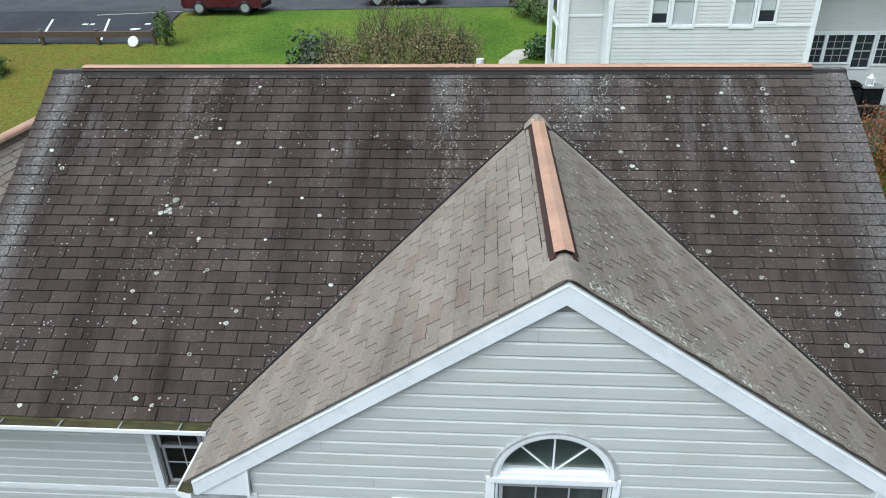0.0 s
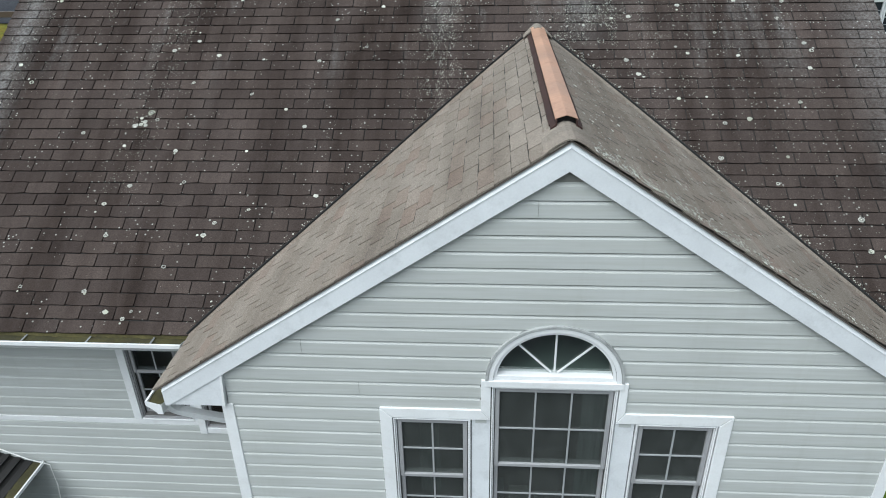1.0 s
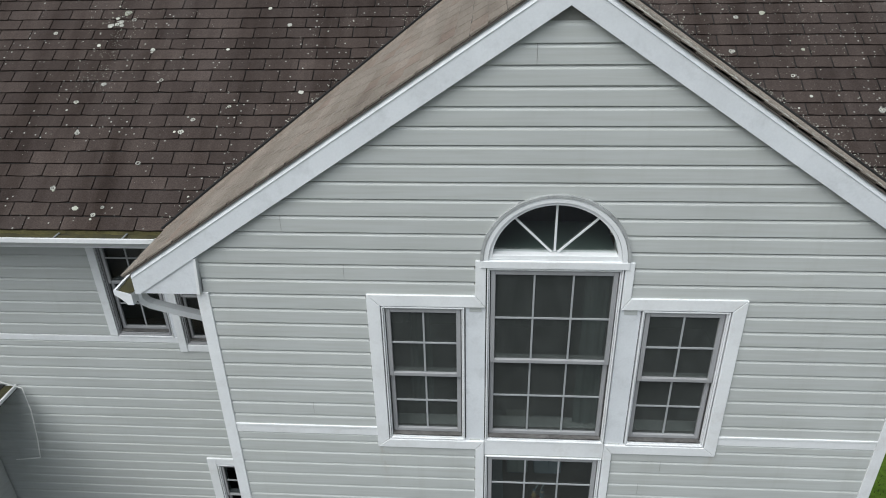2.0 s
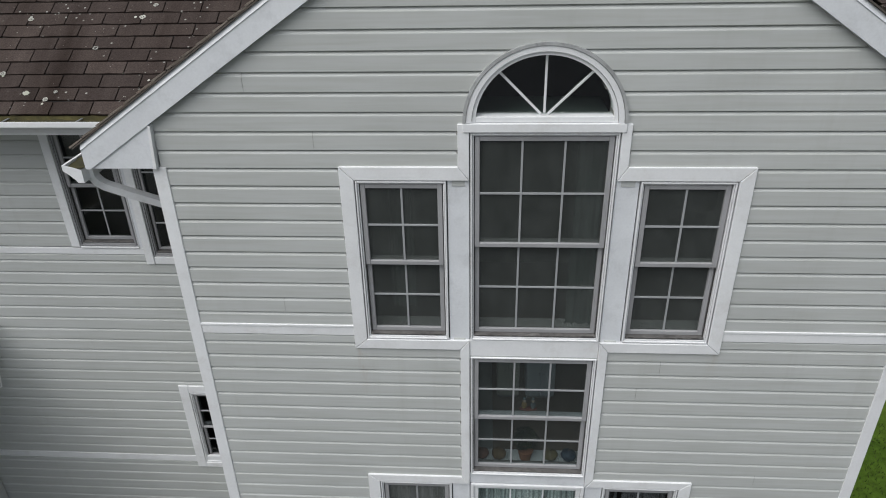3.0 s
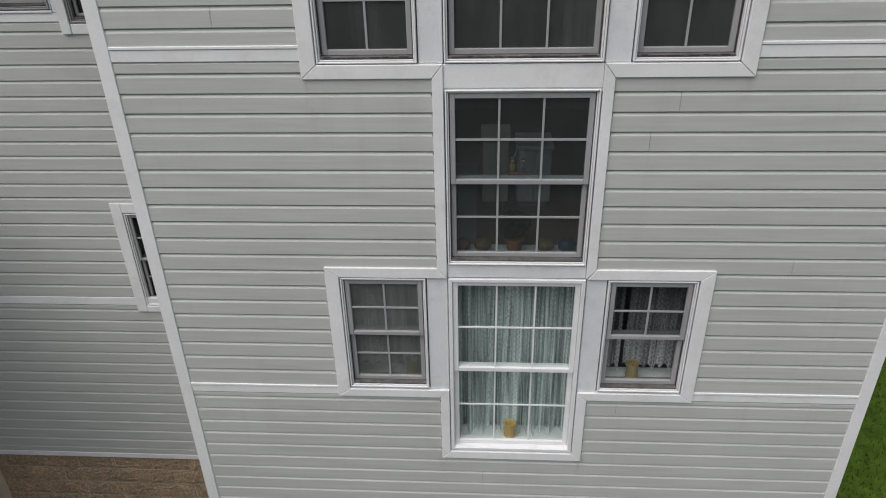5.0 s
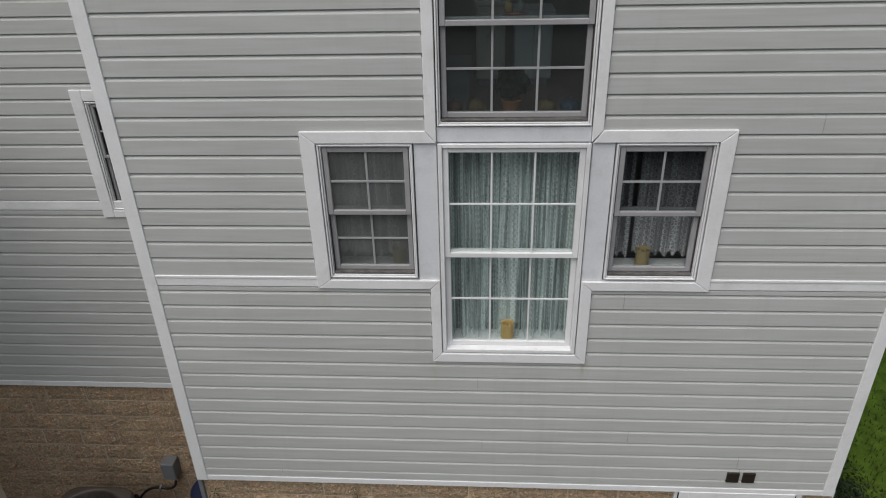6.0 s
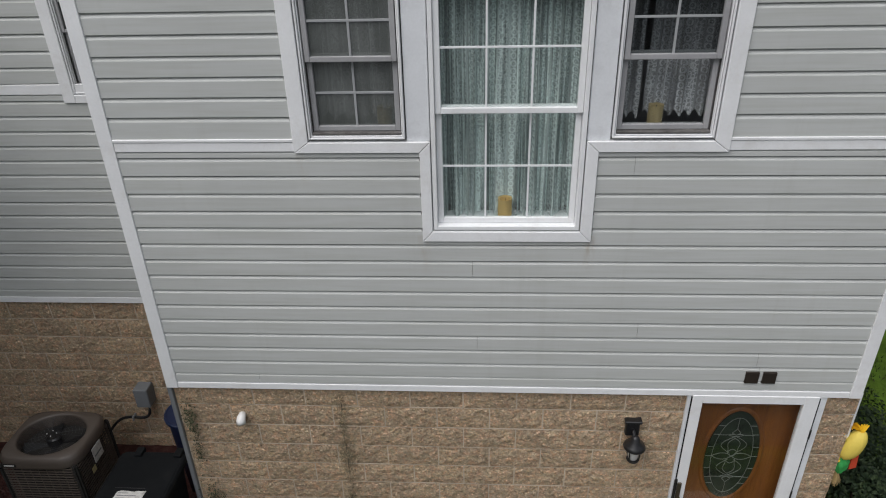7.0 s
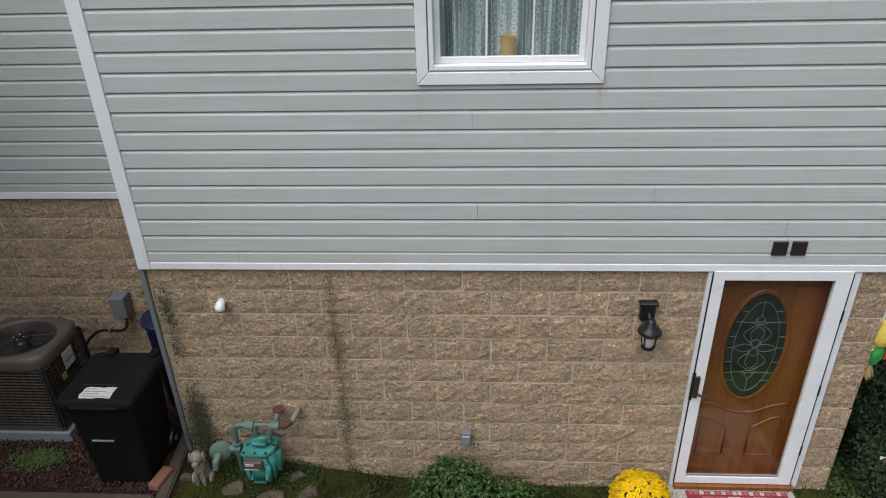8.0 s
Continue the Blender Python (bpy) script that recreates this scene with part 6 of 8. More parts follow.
# potted chrysanthemum
mum = thing("chrysanthemum", "round potted chrysanthemum in full yellow bloom", "flower", at=(3.56, -0.33, ground_z(3.56, -0.33)))
k = bmesh.new()
turned(k, [(0.09, 0.0), (0.12, 0.14), (0.125, 0.15)], 20)
part("flower_pot", k, TERRACOTTA, mum)
k = bmesh.new()
foliage(k, (0, 0, 0.21), (0.20, 0.20, 0.15), 700, 0.035, 4, 0.1)
part("leaves", k, CLOVER, mum)
k = bmesh.new()
rq = random.Random(9)
for i in range(900):
    # heads spread evenly over an uneven dome
    zc = 1 - 1.30 * (i + 0.5) / 900
    a0 = 2.39996 * i + rq.uniform(-0.25, 0.25)
    rr = math.sqrt(max(0.0, 1 - zc * zc))
    d = Vector((rr * math.cos(a0), rr * math.sin(a0), zc + rq.uniform(-0.03, 0.03))).normalized()
    if noise.noise(d * 6.5 + Vector((2, 5, 1))) > 0.42:
        continue
    swell = 1 + 0.10 * noise.noise(d * 2.6 + Vector((4, 1, 7))) + rq.uniform(-0.03, 0.04)
    c = Vector((d.x * 0.235, d.y * 0.235, 0.25 + d.z * 0.20 * swell))
    c.x, c.y = c.x * swell, c.y * swell
    tilt = (d + Vector((rq.uniform(-0.3, 0.3), rq.uniform(-0.3, 0.3), rq.uniform(-0.1, 0.4)))).normalized()
    u = tilt.cross(Vector((0.3, 0.2, 1))).normalized()
    w = tilt.cross(u)
    size = rq.uniform(0.017, 0.025)
    for ring, (count, far, up) in enumerate(((11, 1.0, 0.0), (8, 0.6, 0.30), (4, 0.25, 0.45))):
        for j in range(count):
            a = 2 * math.pi * j / count + ring * 0.4 + rq.uniform(-0.15, 0.15)
            o = u * math.cos(a) + w * math.sin(a)
            side = u * -math.sin(a) + w * math.cos(a)
            base = c + tilt * size * up * 0.6
            tip = base + (o * far + tilt * (0.15 + up)) * size
            mid = base.lerp(tip, 0.6)
            k.faces.new([k.verts.new(q_) for q_ in (base, mid - side * size * 0.2, tip, mid + side * size * 0.2)])
tagged(part("bloom_cover", k, MUM, mum), kind="stuff")
mum.scale = (0.92, 0.92, 0.92)

# ---- block foundation ----
JOINT_Z = 1.862
BL, BH = 0.4064, 0.2032


def block_mesh(seed):
    """A split-face block, broken proud of its joints: a rough face on a shallow box."""
    r = random.Random(seed)
    k = bmesh.new()
    nx, nz = 7, 4
    g = []
    for j in range(nz + 1):
        row = []
        for i in range(nx + 1):
            u, v = i / nx, j / nz
            edge = min(u, 1 - u) * nx < 0.5 or min(v, 1 - v) * nz < 0.5
            y = 0.006 if edge else -0.001 + 0.009 * noise.noise(Vector((u * 6 + seed * 5.3, v * 3.5, seed))) + r.uniform(-0.003, 0.003)
            row.append(k.verts.new(((u - 0.5) * (BL - 0.009), y, (v - 0.5) * (BH - 0.009))))
        g.append(row)
    for j in range(nz):
        for i in range(nx):
            k.faces.new((g[j][i], g[j][i + 1], g[j + 1][i + 1], g[j + 1][i]))
    return finish(k, "block", BLOCK)


BLOCKS = [block_mesh(i) for i in range(8)]


def lay_blocks(wall, x0, x1, zlo, ztop, y, holes, phase, seed, joint=JOINT_Z):
    r = random.Random(seed)
    z = joint + BH
    row = 1
    while z > zlo:
        z -= BH
        row += 1
        zb, zt = max(z, zlo), min(z + BH, ztop)
        x = phase + (BL / 2 if row % 2 else 0) - BL * 40
        while x < x1:
            for a, b_ in span_cut(max(x, x0), min(x + BL, x1), [(h[0], h[1]) for h in holes if h[2] < zb + 0.05 < h[3]]) if min(x + BL, x1) > max(x, x0) else []:
                if b_ - a > 0.03 and zt - zb > 0.03:
                    ob = new("block", BLOCKS[r.randrange(8)])
                    ob.location = ((a + b_) / 2, y + r.uniform(-0.003, 0.003), (zb + zt) / 2)
                    ob.scale = ((b_ - a) / BL, 1, (zt - zb) / BH)
                    ob.parent = wall
            x += BL


# ---- entrance door ----
door = thing("door_1", "brown wooden entrance door behind a white storm door", "door", kind="structure")
DX0, DX1 = 3.90, 4.842
GX_A, GX_B = 3.982, 4.708   # sides of the storm door's glass
for nm, a in (("door_jamb", (3.872, DX0 + 0.001, -0.02, 0.10, 0.03, 2.046)), ("door_jamb", (DX1 - 0.024, 4.872, -0.02, 0.10, 0.03, 2.046))):
    bar(nm, *a, TRIM_GREY, door)
bar("head_jamb", 3.872, 4.872, 0.005, 0.12, 2.031, 2.046, TRIM, door)
# black bars standing in for the dark gaps beside the storm door
for xa in (DX0 - 0.004, DX1 - 0.029):
    bar("jamb_gap", xa, xa + 0.006, -0.033, -0.02, 0.08, 2.04, BLACK_PLASTIC, door, r=0.001)
k = bmesh.new()
SZ0, SZ1 = 0.075, 2.058
for a in ((DX0 + 0.004, GX_A, SZ0, SZ1), (GX_B, DX1 - 0.030, SZ0, SZ1), (GX_A, GX_B, SZ1 - 0.075, SZ1), (GX_A, GX_B, SZ0, SZ0 + 0.075)):
    soft_box(k, a[0], a[1], -0.035, 0.005, a[2], a[3], 0.004)
sd = part("storm_door", k, TRIM, door, "white framed full-glass storm door")
k = bmesh.new()
box(k, GX_A, GX_B, -0.018, -0.014, SZ0 + 0.075, SZ1 - 0.075)
gp = part("pane", k, GLASS_DOOR, sd)
gp.visible_shadow = False
bar("kick_rail", GX_A, GX_B, -0.03, -0.02, SZ0 + 0.078, SZ0 + 0.10, GREY_METAL, sd)
for z in (0.45, 1.05, 1.70):
    bar("hinge", DX1 - 0.036, DX1 - 0.022, -0.042, -0.034, z - 0.05, z + 0.05, BLACK_METAL, sd)
k = bmesh.new()
soft_box(k, DX0 + 0.012, DX0 + 0.045, -0.052, -0.035, 0.97, 1.17, 0.005)
tube(k, [(DX0 + 0.03, -0.055, 1.03), (DX0 + 0.035, -0.09, 1.035), (DX0 + 0.09, -0.095, 1.02), (DX0 + 0.105, -0.09, 0.985)], 0.009, 8)
part("door_handle", k, plain("bronze_handle", (0.10, 0.085, 0.06), 0.4, metal=0.7), sd, "bronze lever handle")
bar("latch_plate", DX0 - 0.012, DX0 + 0.012, -0.04, -0.03, 0.94, 1.2, BLACK_METAL, sd)

# leaf: a slab with an oval light, an arched rail and two lower panels
k = bmesh.new()
soft_box(k, DX0 + 0.03, DX1 - 0.03, 0.10, 0.145, 0.06, 2.025, 0.003)
slab = part("door_leaf", k, DOOR_WOOD, door, "stained oak door leaf with raised mouldings")
OX, OZ, OA, OB = 4.340, 1.335, 0.205, 0.462


def oval_ring(a0, b0, a1, b1, y0, y1, seg=48):
    q = bmesh.new()
    vs = []
    for i in range(seg):
        t = 2 * math.pi * i / seg
        c, s = math.cos(t), math.sin(t)
        vs.append([q.verts.new(v) for v in ((OX + a0 * c, y1, OZ + b0 * s), (OX + (a0 + a1) / 2 * c, y0, OZ + (b0 + b1) / 2 * s), (OX + a1 * c, y1, OZ + b1 * s))])
    for i in range(seg):
        p, r = vs[i], vs[(i + 1) % seg]
        for j in range(2):
            q.faces.new((p[j], p[j + 1], r[j + 1], r[j]))
    return q


part("oval_moulding", oval_ring(OA, OB, OA + 0.04, OB + 0.04, 0.080, 0.099), DOOR_WOOD, slab, smooth=True)
k = bmesh.new()
prism(k, [(OX + OA * math.cos(2 * math.pi * i / 48), OZ + OB * math.sin(2 * math.pi * i / 48)) for i in range(48)], "y", 0.092, 0.098)
oval = part("oval_light", k, LEADED, slab, "dark oval leaded glass")


def came(pts, r=0.0027):
    q = bmesh.new()
    tube(q, [(OX + x, 0.090, OZ + z) for x, z in pts], r, 5)
    part("came", q, LEAD, oval)


def curve(p0, p1, p2, p3, n=10):
    out = []
    for i in range(n + 1):
        t = i / n
        out.append(tuple((1 - t) ** 3 * a + 3 * t * (1 - t) ** 2 * b_ + 3 * t * t * (1 - t) * c + t ** 3 * d for a, b_, c, d in zip(p0, p1, p2, p3)))
    return out


came([(0.155 * math.cos(2 * math.pi * i / 40), 0.40 * math.sin(2 * math.pi * i / 40)) for i in range(41)])
for s in (-1, 1):
    for z in (-0.30, -0.23, 0.0, 0.23, 0.32, 0.10, -0.13):
        w0 = 0.155 * math.sqrt(max(0, 1 - (z / 0.40) ** 2))
        w1 = OA * math.sqrt(max(0, 1 - (z / OB) ** 2))
        came([(s * w0, z), (s * (w1 - 0.004), z)])
    came([(s * 0.05, 0.225), (s * 0.14, 0.225)])
    came([(s * 0.05, -0.225), (s * 0.14, -0.225)])
    for v in (-1, 1):
        came(curve((0, v * 0.29), (s * 0.02, v * 0.25), (s * 0.06, v * 0.25), (s * 0.0, v * 0.225)))
        came(curve((0, v * 0.225), (s * 0.05, v * 0.245), (s * 0.09, v * 0.215), (0, v * 0.21)))
        came(curve((0, v * 0.19), (s * 0.09, v * 0.13), (s * 0.02, v * 0.10), (s * 0.04, v * 0.045)))
        came(curve((0, v * 0.21), (s * 0.17, v * 0.12), (s * 0.08, v * 0.09), (s * 0.02, v * 0.03)))
        came(curve((0, 0), (s * 0.05, v * 0.05), (s * 0.10, v * 0.04), (s * 0.155, 0)))
        came(curve((0, 0), (s * 0.045, v * 0.02), (s * 0.045, v * 0.06), (0, v * 0.075)))
came([(0, 0.40), (0, 0.29)])
came([(0, -0.40), (0, -0.29)])


def raised_line(pts, r=0.011):
    q = bmesh.new()
    tube(q, [(x, 0.10, z) for x, z in pts], r, 6)
    part("moulding", q, DOOR_WOOD, slab, smooth=True)


raised_line(curve((4.04, 0.80), (4.22, 0.80), (4.22, 0.71), (4.37, 0.71)) + curve((4.37, 0.71), (4.52, 0.71), (4.52, 0.80), (4.70, 0.80)))
for s in (-1, 1):
    x = lambda d: 4.37 + s * d
    raised_line([(x(0.09), 0.27), (x(0.30), 0.27), (x(0.30), 0.66)] + curve((x(0.30), 0.66), (x(0.22), 0.68), (x(0.18), 0.60), (x(0.09), 0.56)) + [(x(0.09), 0.27)])
raised_line([(4.02, 1.90), (4.72, 1.90)], 0.007)
raised_line([(4.02, 1.865), (4.72, 1.865)], 0.007)
bar("threshold", 3.90, 4.84, -0.06, 0.10, 0.0, 0.07, DOOR_WOOD, door, "worn wooden threshold", 0.006)
bar("door_stop", 3.892, 3.90, 0.05, 0.14, 0.06, 2.03, TRIM, door)
bar("door_back", 3.9, 4.84, 0.20, 0.21, 0.0, 2.03, SHEATH, door)

stoop = bmesh.new()
soft_box(stoop, 3.85, 4.84, -0.95, -0.005, -0.1, 0.028, 0.01)
tagged(part("stoop", stoop, CONCRETE), "low concrete stoop before the door", "stoop", kind="structure")

doormat = thing("doormat", "red and white tile-patterned doormat on the stoop", "doormat", at=(0, 0, 0))
bar("backing", 3.985, 4.775, -0.52, -0.075, 0.029, 0.038, MAT_RED, doormat)
for mat_, nm, pick in ((MAT_PALE, "pale_tiles", 0), (MAT_ROSE, "rose_tiles", 1)):
    k = bmesh.new()
    rq = random.Random(3)
    n = 0
    for j in range(7):
        x = 4.0 - (j % 2) * 0.02
        while x < 4.75:
            w = rq.uniform(0.085, 0.12) if 0 < j < 6 else 0.042
            ya, yb = (-0.118, -0.084) if j == 6 else (-0.512, -0.478) if j == 0 else (-0.490 + j * 0.06, -0.438 + j * 0.06)
            x1 = min(x + w, 4.76)
            if (n % 2 == pick) and x1 - x > 0.012 and x >= 3.99:
                soft_box(k, x + 0.004, x1 - 0.004, ya, yb, 0.0385, 0.0425, 0.001)
            n += 1 if rq.random() < 0.8 else 2
            x = x1 + 0.001 if x1 < 4.76 else 9
    tagged(part(nm, k, mat_, doormat), kind="stuff")

# plain bars where the house number stands
num = thing("number_sign", "two dark plain bars fixed over the door", "sign")
for x in (4.243, 4.365):
    bar("number_bar", x, x + 0.095, -0.040, -0.019, 2.180, 2.280, plain("dark_bronze", (0.035, 0.026, 0.02), 0.5, metal=0.4), num)

# wall lantern
lan = thing("wall_lantern", "black wall lantern with a frosted glass shade", "lantern", at=(3.50, 0.0, 0.0))
bar("backplate", -0.052, 0.052, -0.045, 0.008, 1.655, 1.785, BLACK_METAL, lan, r=0.008)
bar("backplate_cap", -0.064, 0.064, -0.058, 0.008, 1.782, 1.808, BLACK_METAL, lan, r=0.006)
k = bmesh.new()
tube(k, [(0, -0.04, 1.72), (0, -0.075, 1.735), (0.005, -0.095, 1.70)], 0.014, 8)
part("arm", k, BLACK_METAL, lan)
LC = (0.012, -0.105, 0.0)
k = bmesh.new()
turned(k, [(0.016, 1.715), (0.030, 1.70), (0.038, 1.665), (0.072, 1.635), (0.084, 1.612), (0.082, 1.605), (0.03, 1.612)], 24, LC)
part("dome", k, BLACK_METAL, lan, smooth=True)
k = bmesh.new()
turned(k, [(0.030, 1.49), (0.036, 1.50), (0.048, 1.57), (0.044, 1.61)], 18, LC)
part("glass_shade", k, LAMP_GLASS, lan, "frosted glass", True)
for i in range(4):
    a = math.pi / 4 + math.pi / 2 * i
    k = bmesh.new()
    tube(k, [(LC[0] + q_ * math.cos(a), LC[1] + q_ * math.sin(a), z_) for q_, z_ in ((0.058, 1.608), (0.050, 1.50), (0.018, 1.472))], 0.0055, 6)
    part("cage_bar", k, BLACK_METAL, lan)
k = bmesh.new()
turned(k, [(0.013, 1.458), (0.044, 1.472), (0.048, 1.482), (0.026, 1.488)], 18, LC)
part("cage_foot", k, BLACK_METAL, lan)

# white vent elbow and the outlet box on the block wall
cap = thing("vent_elbow", "small white plastic vent elbow on the block wall", "vent", at=(0.478, 0, 1.765))
k = bmesh.new()
tube(k, [(0, 0.02, 0.0), (0, -0.025, 0.0), (0, -0.045, -0.004), (0, -0.06, -0.018), (0, -0.066, -0.045)], [0.034, 0.036, 0.040, 0.041, 0.042], 18)
part("elbow", k, WHITE_PLASTIC, cap, smooth=True)
# black plug drawing the dark inside of the elbow
k = bmesh.new()
tube(k, [(0, -0.0665, -0.0455), (0, -0.067, -0.050)], 0.034, 16)
part("opening", k, BLACK_METAL, cap)
cap.scale = (0.86, 0.86, 0.86)
outl = thing("outlet_box", "grey weatherproof outlet box on the block wall", "outlet", at=(2.228, 0, 0.53))
bar("box", -0.042, 0.042, -0.055, 0.01, -0.075, 0.055, BOX_GREY, outl, r=0.006)
bar("cover", -0.034, 0.034, -0.075, -0.056, -0.05, 0.04, GREY_METAL, outl, r=0.006)

# gas meter with regulator and pipes
gas = thing("gas_meter", "teal gas meter with regulator and piping", "gas meter", at=(0.0, 0, 0.10))
k = bmesh.new()
soft_box(k, 0.505, 0.735, -0.305, -0.12, 0.145, 0.45, 0.035, 4)
part("meter_body", k, TEAL, gas, smooth=True)
k = bmesh.new()
soft_box(k, 0.525, 0.715, -0.318, -0.27, 0.165, 0.40, 0.045, 4)
part("diaphragm_cover", k, TEAL, gas, smooth=True)
k = bmesh.new()
soft_box(k, 0.64, 0.768, -0.25, -0.10, 0.165, 0.435, 0.04, 4)
part("side_case", k, TEAL, gas, smooth=True)
k = bmesh.new()
prism(k, [(0.50, -0.30), (0.70, -0.30), (0.74, -0.26), (0.76, -0.12), (0.73, -0.09), (0.54, -0.09), (0.50, -0.13)], "z", 0.435, 0.465)
bmesh.ops.bevel(k, geom=k.edges[:], offset=0.007, segments=2, affect="EDGES")
part("meter_flange", k, TEAL, gas)
k = bmesh.new()
soft_box(k, 0.555, 0.715, -0.24, -0.12, 0.46, 0.545, 0.03, 3)
part("meter_top", k, TEAL, gas, smooth=True)
for x, y in ((0.525, -0.285), (0.61, -0.288), (0.695, -0.285), (0.735, -0.20), (0.53, -0.20)):
    k = bmesh.new()
    turned(k, [(0.010, 0.464), (0.010, 0.474), (0.006, 0.477)], 6, (x, y, 0))
    part("bolt", k, BLACK_METAL, gas)
bar("index_box", 0.525, 0.675, -0.345, -0.295, 0.335, 0.425, plain("index_brown", (0.10, 0.075, 0.055), 0.6), gas, "brown index box", 0.010)
bar("index_label", 0.545, 0.610, -0.3485, -0.3455, 0.390, 0.415, PAPER, gas, r=0.0005)
bar("index_strip", 0.530, 0.640, -0.3485, -0.3455, 0.350, 0.358, PAPER, gas, r=0.0005)
k = bmesh.new()
tube(k, [(0.44, -0.18, -0.04), (0.44, -0.18, 0.40), (0.44, -0.18, 0.60), (0.45, -0.18, 0.64), (0.48, -0.18, 0.655), (0.56, -0.18, 0.655)], 0.024, 10)
part("inlet_pipe", k, TEAL_GREY, gas, "grey-green painted pipe", True)
k = bmesh.new()
tube(k, [(0.53, -0.18, 0.655), (0.545, -0.18, 0.655), (0.60, -0.18, 0.65)], 0.037, 12)
tube(k, [(0.60, -0.18, 0.655), (0.60, -0.18, 0.53)], 0.026, 10)
part("inlet_union", k, TEAL_GREY, gas)
k = bmesh.new()
tube(k, [(0.70, -0.18, 0.53), (0.74, -0.18, 0.65)], 0.026, 10)
tube(k, [(0.735, -0.18, 0.655), (0.80, -0.18, 0.65)], 0.035, 12)
tube(k, [(0.60, -0.175, 0.655), (0.80, -0.175, 0.65)], 0.016, 8)
part("outlet_union", k, TEAL_GREY, gas)
k = bmesh.new()
tube(k, [(0.79, -0.18, 0.65), (0.84, -0.17, 0.64), (0.885, -0.13, 0.65)], 0.026, 10)
part("rusty_elbow", k, RUST, gas, "rusty pipe elbow")
k = bmesh.new()
tube(k, [(0.875, -0.14, 0.645), (0.895, -0.08, 0.655), (0.910, -0.03, 0.668), (0.915, 0.02, 0.672)], 0.021, 10)
part("outlet_pipe", k, plain("pale_pipe_paint", (0.27, 0.28, 0.21), 0.7, var=0.25, dirt=(0.12, 0.10, 0.06), dirt_amt=0.5), gas, "peeling pale green pipe", True)
k = bmesh.new()
tube(k, [(0.47, -0.19, 0.42), (0.38, -0.19, 0.42)], 0.032, 12)
tube(k, [(0.44, -0.18, 0.37), (0.44, -0.18, 0.47)], 0.034, 12)
part("tee", k, TEAL_GREY, gas)
k = bmesh.new()
turned(k, [(0.03, -0.03), (0.074, -0.010), (0.088, -0.004), (0.088, 0.004), (0.074, 0.010), (0.03, 0.028)], 24)
k.transform(Matrix.Translation((0.305, -0.20, 0.395)) @ Matrix.Rotation(math.pi / 2.3, 4, "X") @ Matrix.Rotation(0.35, 4, "Y"))
part("regulator", k, TEAL_GREY, gas, "grey-green regulator disc", True)
k = bmesh.new()
tube(k, [(0.30, -0.23, 0.40), (0.285, -0.285, 0.36), (0.28, -0.30, 0.30)], [0.030, 0.028, 0.022], 12)
part("regulator_neck", k, TEAL_GREY, gas)

spig = thing("spigot", "rusty red wall spigot", "spigot", at=(0, 0, 0))
k = bmesh.new()
tube(k, [(0.760, 0.02, 0.785), (0.760, -0.05, 0.78), (0.752, -0.07, 0.74), (0.748, -0.075, 0.705)], 0.018, 8)
part("tap", k, GREY_METAL, spig)
k = bmesh.new()
turned(k, [(0.012, 0), (0.042, 0.006), (0.042, 0.016), (0.012, 0.02)], 14, (0.768, -0.055, 0.795))
part("tap_wheel", k, RUST, spig)

# seated stone dog
k = bmesh.new()
for c, r in (((0, 0.02, 0.10), (0.075, 0.09, 0.10)), ((0, -0.02, 0.19), (0.06, 0.06, 0.085)), ((0, -0.045, 0.31), (0.058, 0.062, 0.055)), ((0, -0.105, 0.29), (0.032, 0.035, 0.028)),
             ((-0.062, -0.03, 0.30), (0.018, 0.03, 0.05)), ((0.062, -0.03, 0.30), (0.018, 0.03, 0.05)), ((-0.032, -0.075, 0.09), (0.022, 0.024, 0.10)), ((0.032, -0.075, 0.09), (0.022, 0.024, 0.10)),
             ((-0.032, -0.095, 0.012), (0.024, 0.034, 0.016)), ((0.032, -0.095, 0.012), (0.024, 0.034, 0.016)), ((-0.08, 0.0, 0.05), (0.03, 0.06, 0.05)), ((0.08, 0.0, 0.05), (0.03, 0.06, 0.05))):
    q = bmesh.new()
    bmesh.ops.create_icosphere(q, subdivisions=3, radius=1)
    for v in q.verts:
        v.co = Vector((c[0] + v.co.x * r[0], c[1] + v.co.y * r[1], c[2] + v.co.z * r[2])) + Vector((0.003, 0.003, 0.003)) * noise.noise(v.co * 9)
    merge(k, q)
dog = part("dog_statue", k, plain("cast_stone", (0.30, 0.265, 0.20), 0.95, var=0.5, fine=70, coarse=22, bump=0.8, dirt=(0.08, 0.075, 0.05), dirt_amt=0.9), None, smooth=True)
tagged(dog, "seated weathered stone dog statue in the clover", "statue")
dog.matrix_world = pose(0.155, -0.28, 0.245, 0, 0, 8) @ Matrix.Diagonal((0.82, 0.88, 0.97, 1))

# air conditioner on its pad
ac = thing("air_conditioner", "taupe outdoor air conditioner on a pad", "air conditioner", at=(-1.47, 0.365, 0.245))
HW, HD, A0, A1 = 0.40, 0.40, 0.21, 1.10
bar("pad", -0.46, 0.46, -0.445, 0.45, 0.06, 0.20, PAD, ac, "grey plastic pad", 0.015)
k = bmesh.new()
for sx_ in (-1, 1):
    for sy_ in (-1, 1):
        soft_box(k, sx_ * HW - 0.03, sx_ * HW + 0.03, sy_ * HD - 0.03, sy_ * HD + 0.03, A0, A1 - 0.1, 0.02, 2)
soft_box(k, -HW + 0.06, HW - 0.06, -HD + 0.06, HD - 0.06, A0, A1 - 0.14, 0.01)
part("cabinet", k, plain("dark_coil", (0.02, 0.018, 0.016), 0.9), ac)
k = bmesh.new()
